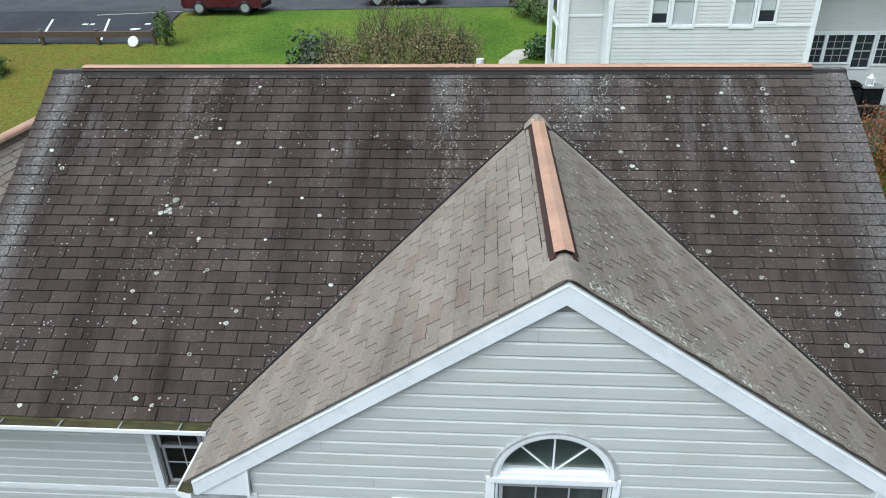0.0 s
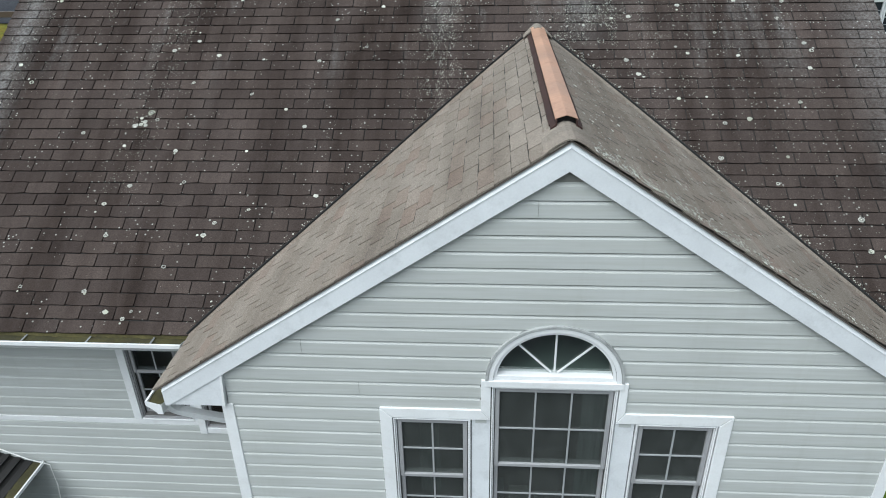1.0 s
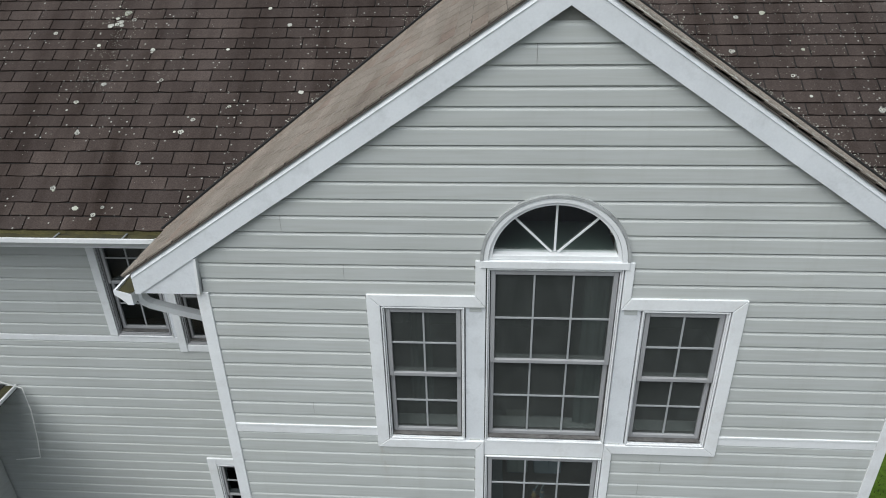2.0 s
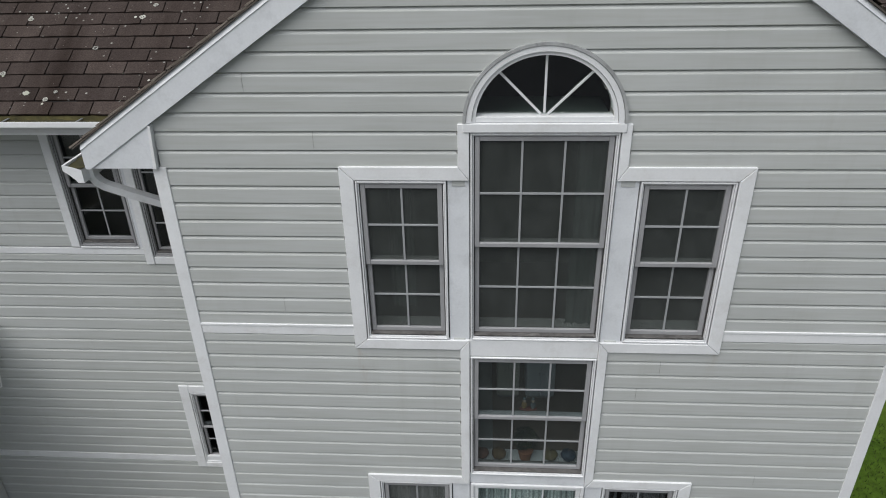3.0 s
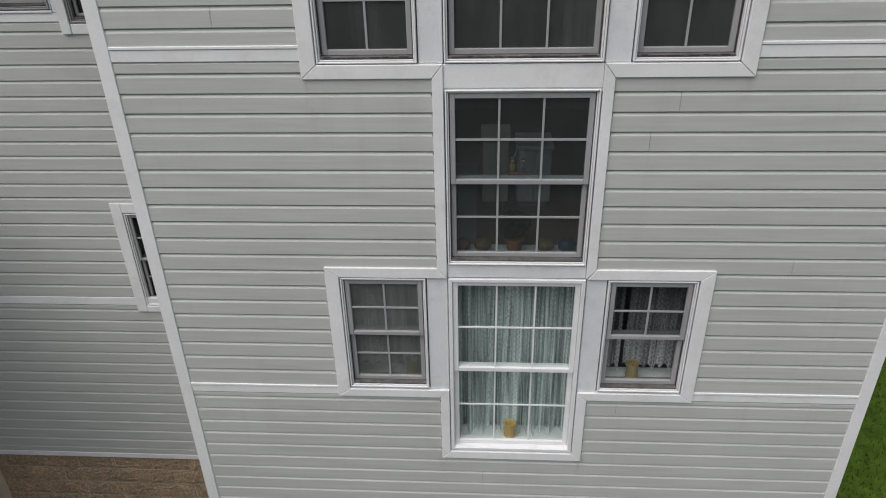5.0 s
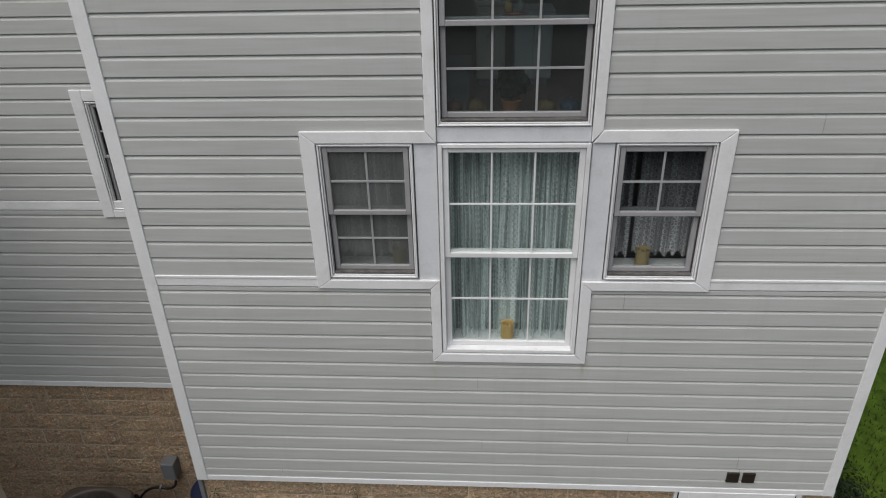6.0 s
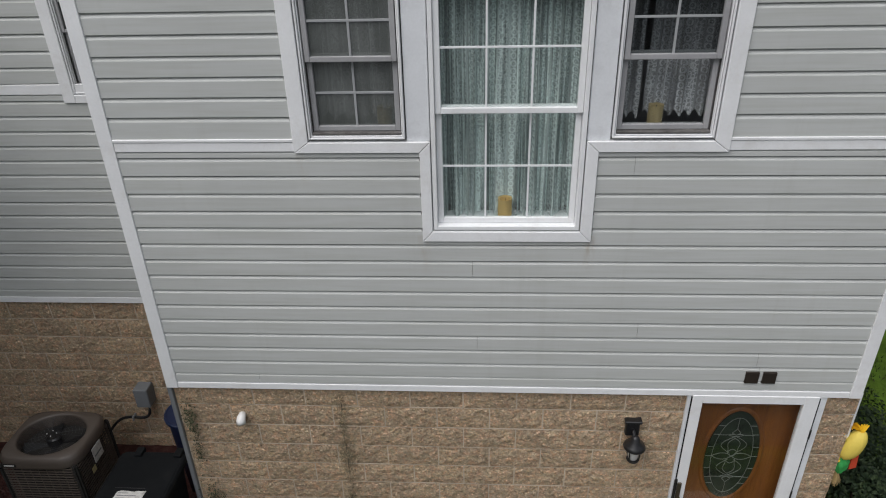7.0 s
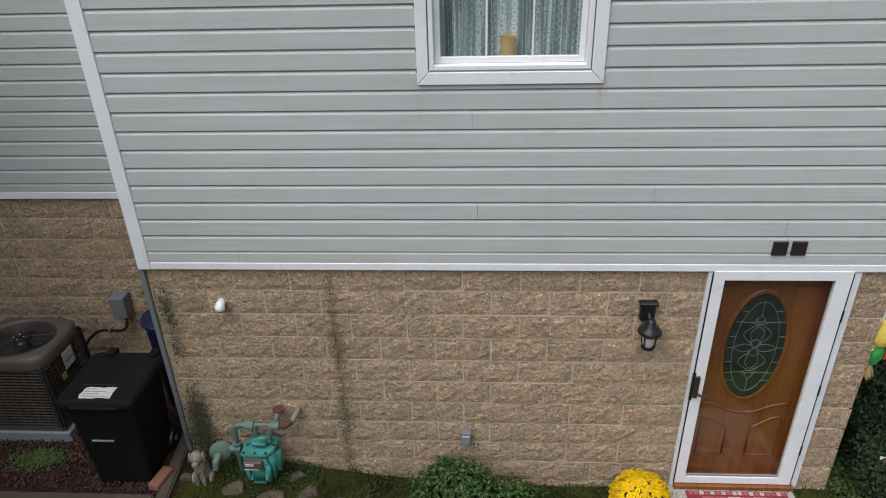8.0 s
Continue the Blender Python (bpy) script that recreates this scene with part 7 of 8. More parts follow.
soft_box(k, -HW - 0.03, HW + 0.03, -HD - 0.03, HD + 0.03, A0, A0 + 0.035, 0.012, 2)
part("base_rim", k, AC_METAL, ac)
for i in range(20):
    z = A0 + 0.05 + i * 0.0365
    k = bmesh.new()
    o = [(-HW - 0.028, -HD + 0.04), (-HW + 0.04, -HD - 0.028), (HW - 0.04, -HD - 0.028), (HW + 0.028, -HD + 0.04), (HW + 0.028, HD - 0.04), (HW - 0.04, HD + 0.028), (-HW + 0.04, HD + 0.028), (-HW - 0.028, HD - 0.04)]
    inn = [(x * 0.965, y * 0.965) for x, y in o]
    lo = [k.verts.new((x, y, z)) for x, y in o]
    hi = [k.verts.new((x, y, z + 0.003)) for x, y in inn]
    lb = [k.verts.new((x, y, z - 0.006)) for x, y in o]
    for a in range(8):
        c = (a + 1) % 8
        k.faces.new((lo[a], lo[c], hi[c], hi[a]))
        k.faces.new((lb[a], lb[c], lo[c], lo[a]))
    part("louvre", k, AC_SLAT, ac)
for i in range(9):
    x = -0.36 + 0.09 * i
    for y in (-HD - 0.03,):
        bar("louvre_rib", x - 0.0025, x + 0.0025, y + 0.012, y + 0.022, A0 + 0.04, A1 - 0.12, AC_SLAT, ac, r=0.001)
    bar("louvre_rib", HW + 0.008, HW + 0.018, x - 0.003, x + 0.003, A0 + 0.04, A1 - 0.12, AC_SLAT, ac, r=0.001)
# top cover with a round opening
k = bmesh.new()
seg = 40


def sq_round(t, w):
    c, s = math.cos(t), math.sin(t)
    e = 5.0
    f = (abs(c) ** e + abs(s) ** e) ** (-1 / e)
    return (w * f * c, w * f * s)


rings = []
for w, z, rnd_ in ((0.445, A1 - 0.125, 0), (0.447, A1 - 0.05, 0), (0.43, A1 - 0.012, 0), (0.412, A1, 0), (0.385, A1 + 0.006, 1), (0.366, A1 + 0.002, 1), (0.354, A1 - 0.012, 1), (0.350, A1 - 0.16, 1)):
    rings.append([k.verts.new(((w * math.cos(2 * math.pi * i / seg), w * math.sin(2 * math.pi * i / seg), z) if rnd_ else (*sq_round(2 * math.pi * i / seg, w), z))) for i in range(seg)])
for p, q in zip(rings, rings[1:]):
    for i in range(seg):
        k.faces.new((p[i], p[(i + 1) % seg], q[(i + 1) % seg], q[i]))
part("top_cover", k, AC_METAL, ac, smooth=True)
k = bmesh.new()
for r_ in (0.07, 0.105, 0.14, 0.175, 0.21, 0.245, 0.28, 0.315, 0.34):
    tube(k, [(r_ * math.cos(2 * math.pi * i / 32), r_ * math.sin(2 * math.pi * i / 32), A1 - 0.020 + 0.02 * (1 - r_ / 0.36)) for i in range(33)], 0.0016, 4)
for i in range(16):
    a = 2 * math.pi * i / 16
    tube(k, [(0.06 * math.cos(a), 0.06 * math.sin(a), A1 + 0.0), (0.352 * math.cos(a), 0.352 * math.sin(a), A1 - 0.022)], 0.0022, 4)
part("fan_guard", k, BLACK_METAL, ac, "black wire fan guard")
k = bmesh.new()
turned(k, [(0.075, A1 - 0.14), (0.08, A1 - 0.13), (0.08, A1 - 0.05), (0.06, A1 - 0.035)], 20)
part("fan_motor", k, BLACK_METAL, ac)
for i in range(4):
    a = math.pi / 2 * i + 0.5
    k = bmesh.new()
    q = [(0.07, -0.03, 0.02), (0.31, -0.12, 0.05), (0.32, 0.11, -0.01), (0.07, 0.05, -0.01)]
    vs = [k.verts.new(v) for v in q]
    k.faces.new(vs)
    k.transform(Matrix.Translation((0, 0, A1 - 0.15)) @ Matrix.Rotation(a, 4, "Z"))
    part("fan_blade", k, BLACK_METAL, ac)
for i in range(4):
    a = math.pi / 2 * i + 0.2
    k = bmesh.new()
    turned(k, [(0.006, 0), (0.006, 0.006)], 8, (0.05 * math.cos(a), 0.05 * math.sin(a), A1 + 0.004))
    part("guard_bolt", k, WHITE_PLASTIC, ac)
bar("maker_plate", -0.36, -0.20, -0.4535, -0.4465, A1 - 0.10, A1 - 0.065, BLACK_METAL, ac, "small black plate with a pale bar", 0.001)
bar("maker_bar", -0.325, -0.215, -0.4555, -0.4540, A1 - 0.092, A1 - 0.074, PAPER, ac, r=0.0004)
bar("data_sticker", 0.4435, 0.4500, -0.10, 0.10, A1 - 0.33, A1 - 0.14, PAPER, ac, "pale printed sticker", 0.0005)
bar("data_bars", 0.4505, 0.4515, -0.08, 0.08, A1 - 0.26, A1 - 0.24, BOX_GREY, ac, r=0.0003)
bar("energy_sticker", 0.4435, 0.4500, -0.20, -0.12, A1 - 0.40, A1 - 0.33, plain("yellow_sticker", (0.45, 0.38, 0.2), 0.7), ac, r=0.0005)

ac.scale = (0.82, 0.70, 0.83)
dis = thing("disconnect_box", "grey electrical disconnect box with a cable whip", "electrical box", at=(0, 0, 0))
bar("box", -1.02, -0.88, 0.97, SIDE_Y + 0.02, 0.93, 1.15, BOX_GREY, dis, r=0.008)
k = bmesh.new()
tube(k, curve((-0.92, 1.0, 0.97), (-0.90, 1.0, 0.80), (-0.95, 0.98, 0.78), (-1.08, 0.99, 0.79)) + curve((-1.08, 0.99, 0.79), (-1.22, 1.0, 0.80), (-1.28, 0.98, 0.74), (-1.34, 0.95, 0.66)), 0.014, 8)
part("cable_whip", k, BLACK_METAL, dis)
bar("cable_clip", -1.10, -1.085, 0.96, 1.03, 0.765, 0.815, GREY_METAL, dis)

# wheeled bin
bn = thing("wheeled_bin", "black wheeled rubbish bin with a worn label", "bin", at=(-0.43, -0.13, 0.30))
k = bmesh.new()


def bin_ring(w, d0, d1, z, r_):
    """A rounded rectangle of the bin at one height."""
    out = []
    for cx, cy, a0 in ((w - r_, d0 + r_, -90), (w - r_, d1 - r_, 0), (-w + r_, d1 - r_, 90), (-w + r_, d0 + r_, 180)):
        for i in range(4):
            a = radians(a0 + 30 * i)
            out.append(k.verts.new((cx + r_ * math.cos(a), cy + r_ * math.sin(a), z)))
    return out


rings = [bin_ring(*v, 0.05) for v in ((0.225, -0.255, 0.22, 0.0), (0.236, -0.268, 0.235, 0.02), (0.262, -0.285, 0.26, 0.60), (0.275, -0.293, 0.28, 0.88), (0.286, -0.305, 0.29, 0.90), (0.286, -0.305, 0.29, 0.955), (0.30, -0.315, 0.30, 0.96), (0.30, -0.315, 0.30, 0.982))]
for p, q in zip(rings, rings[1:]):
    for i in range(16):
        k.faces.new((p[i], p[(i + 1) % 16], q[(i + 1) % 16], q[i]))
k.faces.new(rings[0][::-1])
k.faces.new(rings[-1])
part("bin_body", k, BLACK_PLASTIC, bn)
k = bmesh.new()
rings = [bin_ring(*v, 0.06) for v in ((0.312, -0.340, 0.32, 0.955), (0.318, -0.346, 0.325, 0.965), (0.318, -0.346, 0.325, 1.0), (0.306, -0.333, 0.315, 1.022), (0.285, -0.305, 0.30, 1.034), (0.275, -0.295, 0.29, 1.032))]
for p, q in zip(rings, rings[1:]):
    for i in range(16):
        k.faces.new((p[i], p[(i + 1) % 16], q[(i + 1) % 16], q[i]))
k.faces.new(rings[-1])
k.faces.new(rings[0][::-1])
lid = part("bin_lid", k, BLACK_PLASTIC, bn)
k = bmesh.new()
rag = random.Random(4)
edge_ = [(-0.125 + 0.25 * i / 10, -0.292 + rag.uniform(-0.008, 0.006)) for i in range(11)] + [(0.128 + rag.uniform(-0.012, 0.006), -0.262 + 0.022 * i) for i in range(4)] + [(0.125 - 0.25 * i / 10, -0.165 + rag.uniform(-0.008, 0.006)) for i in range(11)] + [(-0.125 + rag.uniform(-0.02, 0.004), -0.19 - 0.022 * i) for i in range(4)]
prism(k, edge_, "z", 1.0335, 1.0365)
part("lid_label", k, PAPER, lid, "torn pale paper label")
for i, w_ in enumerate((0.24, 0.15, 0.20, 0.11)):
    bar("label_bar", -0.115, -0.115 + w_ * 0.85, -0.275 + 0.028 * i, -0.268 + 0.028 * i, 1.0368, 1.0376, BOX_GREY, lid, r=0.0003)
bar("lid_grip", -0.20, 0.20, -0.366, -0.330, 0.962, 0.992, BLACK_PLASTIC, lid, r=0.012)
bar("lid_groove", -0.17, 0.10, -0.135, -0.125, 1.0325, 1.0375, BLACK_METAL, lid, r=0.001)
for x in (-0.13, 0.24):
    bar("lid_hinge", x - 0.035, x + 0.035, 0.24, 0.345, 1.005, 1.062, BLACK_PLASTIC, lid, r=0.006)
k = bmesh.new()
tube(k, [(-0.26, 0.34, 0.93), (0.26, 0.34, 0.93)], 0.014, 8)
part("bin_handle", k, BLACK_PLASTIC, bn)
bar("grab_bar", -0.14, 0.045, -0.302, -0.286, 0.545, 0.562, GREY_METAL, bn, "bright metal grab bar", 0.003)
for x in (-0.25, 0.25):
    k = bmesh.new()
    turned(k, [(0.03, -0.025), (0.10, -0.025), (0.105, -0.01), (0.105, 0.01), (0.10, 0.025), (0.03, 0.025)], 20)
    k.transform(Matrix.Translation((x, 0.20, 0.10)) @ Matrix.Rotation(math.pi / 2, 4, "Y"))
    wh = part("wheel", k, BLACK_METAL, bn)
    k = bmesh.new()
    turned(k, [(0.02, -0.028), (0.028, -0.028), (0.028, 0.028), (0.02, 0.028)], 12)
    k.transform(Matrix.Translation((x, 0.20, 0.10)) @ Matrix.Rotation(math.pi / 2, 4, "Y"))
    part("hub", k, GREY_METAL, wh)
bn.scale = (0.92, 0.90, 0.86)

blue = thing("blue_tub", "dark blue plastic tub behind the bin", "tub", at=(-0.325, 0.64, 0.25))
k = bmesh.new()
turned(k, [(0.13, 0.0), (0.15, 0.02), (0.185, 0.88), (0.20, 0.93), (0.205, 0.96), (0.19, 0.97), (0.17, 0.90), (0.14, 0.30)], 24)
part("tub", k, BLUE_PLASTIC, blue, smooth=True)
k = bmesh.new()
turned(k, [(0.203, 0.925), (0.212, 0.93), (0.212, 0.955), (0.203, 0.96)], 24)
part("rim", k, BLUE_PLASTIC, blue)

# moss in the control joint, ivy at the corner
bm = bmesh.new()
box(bm, 1.2690, 1.2725, 0.002, 0.02, 0.0, 2.015)
tagged(part("control_joint", bm, plain("dark_joint", (0.20, 0.155, 0.11), 0.95, var=0.3)), "dark caulked control joint in the blocks", "joint", kind="structure")
bm = bmesh.new()
for _ in range(6500):
    z = rnd.uniform(0.02, 2.0)
    if rnd.random() > 0.35 + 1.6 * max(0, noise.noise(Vector((3, 0, z * 3.3))) + 0.15):
        continue
    w = 0.014 + 0.055 * max(0, noise.noise(Vector((0, 0, z * 3.3))) + 0.25)
    leaf_quad(bm, Vector((1.272 + rnd.gauss(0.004, w), -0.010 - rnd.random() * 0.010, z)), Vector((rnd.uniform(-0.5, 0.5), -1, rnd.uniform(0, 0.6))).normalized(), rnd.uniform(0.0025, 0.0055), rnd, 1.3)
tagged(part("moss", bm, IVY), "dark moss along the joint in the blocks", "moss", kind="stuff")
bm = bmesh.new()
for cx, cz, sx_, sz_, n_ in ((0.10, 0.66, 0.045, 0.15, 1700), (0.08, 0.45, 0.06, 0.08, 600), (0.06, 1.72, 0.025, 0.09, 330), (0.07, 1.40, 0.022, 0.07, 130), (0.16, 0.35, 0.08, 0.07, 300)):
    for _ in range(n_):
        leaf_quad(bm, Vector((cx + rnd.gauss(0, sx_), -0.015 - abs(rnd.gauss(0, 0.02)), cz + rnd.gauss(0, sz_))), Vector((rnd.uniform(-0.6, 0.6), -1, rnd.uniform(-0.2, 0.8))).normalized(), rnd.uniform(0.005, 0.014), rnd, 1.2)
tagged(part("ivy", bm, IVY), "small dark creeping plants on the blocks", "ivy", kind="stuff")

# straw harvest figure hung from the corner board: one plain mesh
k = bmesh.new()
FIG = [plain("figure_yellow", (0.72, 0.56, 0.10), 0.7, var=0.08), plain("figure_petal", (0.85, 0.50, 0.01), 0.7, var=0.1), plain("figure_green", (0.03, 0.32, 0.07), 0.8, var=0.2),
       plain("figure_red", (0.55, 0.06, 0.02), 0.8, var=0.15), plain("figure_straw", (0.50, 0.36, 0.16), 0.9, var=0.25), plain("figure_stake", (0.20, 0.14, 0.09), 0.8)]


def figure_add(q, slot):
    for f in q.faces:
        f.material_index = slot
    merge(k, q)


q = bmesh.new()
bmesh.ops.create_icosphere(q, subdivisions=3, radius=1)
q.transform(Matrix.Rotation(0.30, 4, "Y") @ Matrix.Diagonal((0.075, 0.07, 0.15, 1)))
q.transform(Matrix.Translation((0.02, -0.02, 0.50)))
figure_add(q, 0)
rq = random.Random(2)
q = bmesh.new()
for i in range(26):
    a = -0.5 + 3.6 * i / 25
    c = Vector((0.02 + 0.06 * math.cos(a + 1.2) - 0.03, 0.0, 0.50 + 0.16 * math.sin(a + 1.2)))
    o = Vector((math.cos(a + 1.2), rq.uniform(-0.6, 0.3), math.sin(a + 1.2))).normalized()
    leaf_quad(q, c + o * 0.02, (o.cross(Vector((0, 1, 0.3)))).normalized(), 0.05, rq, 1.6)
for i in range(5):
    a = 1.0 + 0.28 * i
    tube(q, [(0.05, -0.02, 0.63), (0.05 + 0.07 * math.cos(a), -0.02, 0.63 + 0.08 * math.sin(a))], [0.02, 0.004], 5)
figure_add(q, 1)
q = bmesh.new()
bmesh.ops.create_icosphere(q, subdivisions=3, radius=1)
for v in q.verts:
    v.co = Vector((v.co.x * 0.055, v.co.y * 0.05, v.co.z * 0.10)) * (1 + 0.25 * noise.noise(v.co * 3))
q.transform(Matrix.Translation((-0.01, 0, 0.29)))
figure_add(q, 2)
q = bmesh.new()
prism(q, [(0.04, 0.38), (0.085, 0.40), (0.095, 0.27), (0.045, 0.25)], "y", -0.03, -0.01)
figure_add(q, 3)
q = bmesh.new()
for _ in range(130):
    a = rq.uniform(0, 6.28)
    tube(q, [(-0.02, 0, 0.22), (-0.02 + 0.06 * math.cos(a) * rq.random(), 0.05 * math.sin(a) * rq.random(), 0.06 + 0.06 * rq.random())], [0.003, 0.001], 3)
figure_add(q, 4)
q = bmesh.new()
tube(q, [(0.0, 0.0, 0.56), (-0.03, 0.01, 0.60), (-0.085, 0.02, 0.60)], 0.005, 6)
tube(q, [(0, 0.01, 0.05), (0, 0.01, 0.42)], 0.010, 6)
figure_add(q, 5)
fig = part("harvest_figure", k, FIG[0])
for m_ in FIG[1:]:
    fig.data.materials.append(m_)
tagged(fig, "yellow and green straw harvest figure hung at the corner", "decoration")
fig.location = (5.175, 0.04, 1.05)

# small pinwheel on a stick among the grass
pin = thing("garden_pinwheel", "red and white pinwheel on a thin stick", "decoration", at=(5.45, -0.05, 0.0))
k = bmesh.new()
tube(k, [(0, 0, -0.05), (0, 0, 0.42)], 0.005, 6)
part("stick", k, GREY_METAL, pin)
for i in range(4):
    k = bmesh.new()
    vs = [k.verts.new(v) for v in ((0, -0.01, 0), (0.05, -0.012, 0.012), (0.03, -0.02, 0.042))]
    k.faces.new(vs)
    k.transform(Matrix.Translation((0, 0, 0.42)) @ Matrix.Rotation(math.pi / 2 * i + 0.6, 4, "Y"))
    part("vane", k, MAT_RED if i % 2 else PAPER, pin)

# ---- things seen through the windows ----
def curtain(name, label, x0, x1, z0, z1, y, folds, depth, mat, scallop=0.0, seed=1):
    r = random.Random(seed)
    k = bmesh.new()
    nx = max(12, folds * 8)
    ph = [r.uniform(0, 6.28) for _ in range(4)]
    cols = []
    for i in range(nx + 1):
        u = i / nx
        x = x0 + (x1 - x0) * u
        q = u + 0.05 * math.sin(6.28 * u * 1.3 + ph[2]) + 0.03 * math.sin(6.28 * u * 3.1 + ph[3])
        d = depth * (0.65 * math.sin(folds * 6.28 * q + ph[0]) + 0.35 * math.sin(folds * 2.3 * 6.28 * q + ph[1]))
        low = z0 + scallop * abs(math.sin(folds * 1.6 * math.pi * u + ph[2]))
        cols.append([k.verts.new((x + 0.004 * math.sin(9 * u + j), y + d * (0.55 + 0.45 * j / 6), z1 + (low - z1) * j / 6)) for j in range(7)])
    for p, q in zip(cols, cols[1:]):
        for j in range(6):
            k.faces.new((p[j], p[j + 1], q[j + 1], q[j]))
    c = thing(name, label, "curtain", "curtains")
    part("cloth", k, mat, c, smooth=True)
    k = bmesh.new()
    tube(k, [(x0 - 0.03, y, z1 + 0.005), (x1 + 0.03, y, z1 + 0.005)], 0.008, 6)
    part("curtain_rod", k, WHITE_PLASTIC, c)
    return c


curtain("lace_curtain", "white lace curtain hanging in deep folds", 2.05, 2.50, 3.427, 4.97, 0.20, 6, 0.075, LACE, seed=3)
curtain("lace_curtain", "white lace curtain hanging in deep folds", 2.49, 2.96, 3.427, 4.97, 0.20, 6, 0.075, LACE, seed=4)
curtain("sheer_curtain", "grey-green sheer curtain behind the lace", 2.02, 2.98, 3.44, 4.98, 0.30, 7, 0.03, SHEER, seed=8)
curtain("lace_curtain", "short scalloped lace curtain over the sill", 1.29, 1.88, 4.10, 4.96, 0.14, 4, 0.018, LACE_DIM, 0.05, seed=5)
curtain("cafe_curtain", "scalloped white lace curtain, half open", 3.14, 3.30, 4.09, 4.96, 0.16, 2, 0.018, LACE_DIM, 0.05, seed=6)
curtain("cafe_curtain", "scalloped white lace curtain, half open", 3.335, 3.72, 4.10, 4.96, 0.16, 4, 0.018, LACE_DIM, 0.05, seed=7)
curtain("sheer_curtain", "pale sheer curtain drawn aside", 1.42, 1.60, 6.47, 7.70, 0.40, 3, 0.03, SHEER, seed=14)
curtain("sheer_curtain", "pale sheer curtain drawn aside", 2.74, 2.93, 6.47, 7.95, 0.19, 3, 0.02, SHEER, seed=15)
for x, z, y in ((2.50, 3.44, 0.11), (1.74, 4.06, 0.11), (3.40, 4.06, 0.11)):
    c = thing("candle", "pale wax pillar candle on the window sill", "candle", "candles on the sills", at=(x, y, z + 0.01))
    k = bmesh.new()
    turned(k, [(0.045, 0.0), (0.046, 0.01), (0.045, 0.115), (0.046, 0.13), (0.036, 0.125), (0.030, 0.10)], 18)
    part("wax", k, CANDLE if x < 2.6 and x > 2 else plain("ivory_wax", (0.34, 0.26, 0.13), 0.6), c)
    k = bmesh.new()
    tube(k, [(0, 0, 0.09), (0.003, 0, 0.125)], 0.002, 5)
    part("wick", k, BLACK_METAL, c)
for nm, rc in (("low_centre", WIN["low_centre"]), ("low_west", WIN["low_west"]), ("low_east", WIN["low_east"]), ("mid", WIN["mid"]), ("top_centre", WIN["top_centre"]), ("top_west", WIN["top_west"]), ("top_east", WIN["top_east"])):
    k = bmesh.new()
    soft_box(k, rc[0] - 0.03, rc[1] + 0.03, 0.075, 0.26, rc[2] - 0.01, rc[2] + 0.012, 0.004)
    tagged(part("sill_board", k, TRIM), "white painted inner window sill", "sill", kind="structure")

def low_cabinet(x, y, w, h, mat, words):
    """A low cabinet on the inner floor: body, top, plinth and two doors with knobs."""
    c = thing("cabinet", words, "cabinet", "low cabinets in the room", at=(x, y, 5.091))
    bar("body", -w / 2, w / 2, 0.0, 0.30, 0.05, h - 0.03, mat, c)
    bar("top", -w / 2 - 0.012, w / 2 + 0.012, -0.02, 0.31, h - 0.029, h, mat, c)
    bar("plinth", -w / 2 + 0.02, w / 2 - 0.02, 0.03, 0.28, 0.0, 0.049, SASH, c)
    for sgn in (-1, 1):
        a, b_ = sorted((sgn * 0.003, sgn * (w / 2 - 0.008)))
        d = bar("door", a, b_, -0.018, -0.001, 0.06, h - 0.04, mat, c)
        bar("knob", sgn * 0.022 - 0.008, sgn * 0.022 + 0.008, -0.034, -0.019, h * 0.6, h * 0.6 + 0.016, GREY_METAL, d)


low_cabinet(2.365, 0.93, 0.205, 0.59, plain("cream_cabinet_paint", (0.50, 0.50, 0.44), 0.6, var=0.06), "cream painted low cabinet inside the room")
low_cabinet(2.665, 0.93, 0.265, 0.52, plain("grey_cabinet_paint", (0.44, 0.48, 0.52), 0.6, var=0.06), "pale blue-grey low cabinet inside the room")
rug = bmesh.new()
soft_box(rug, 1.75, 2.22, 0.25, 1.9, 5.091, 5.099, 0.003)
tagged(part("floor_mat", rug, plain("pale_mat", (0.30, 0.31, 0.31), 0.95, var=0.15, bump=0.4)), "pale grey mat on the inner floor", "mat")

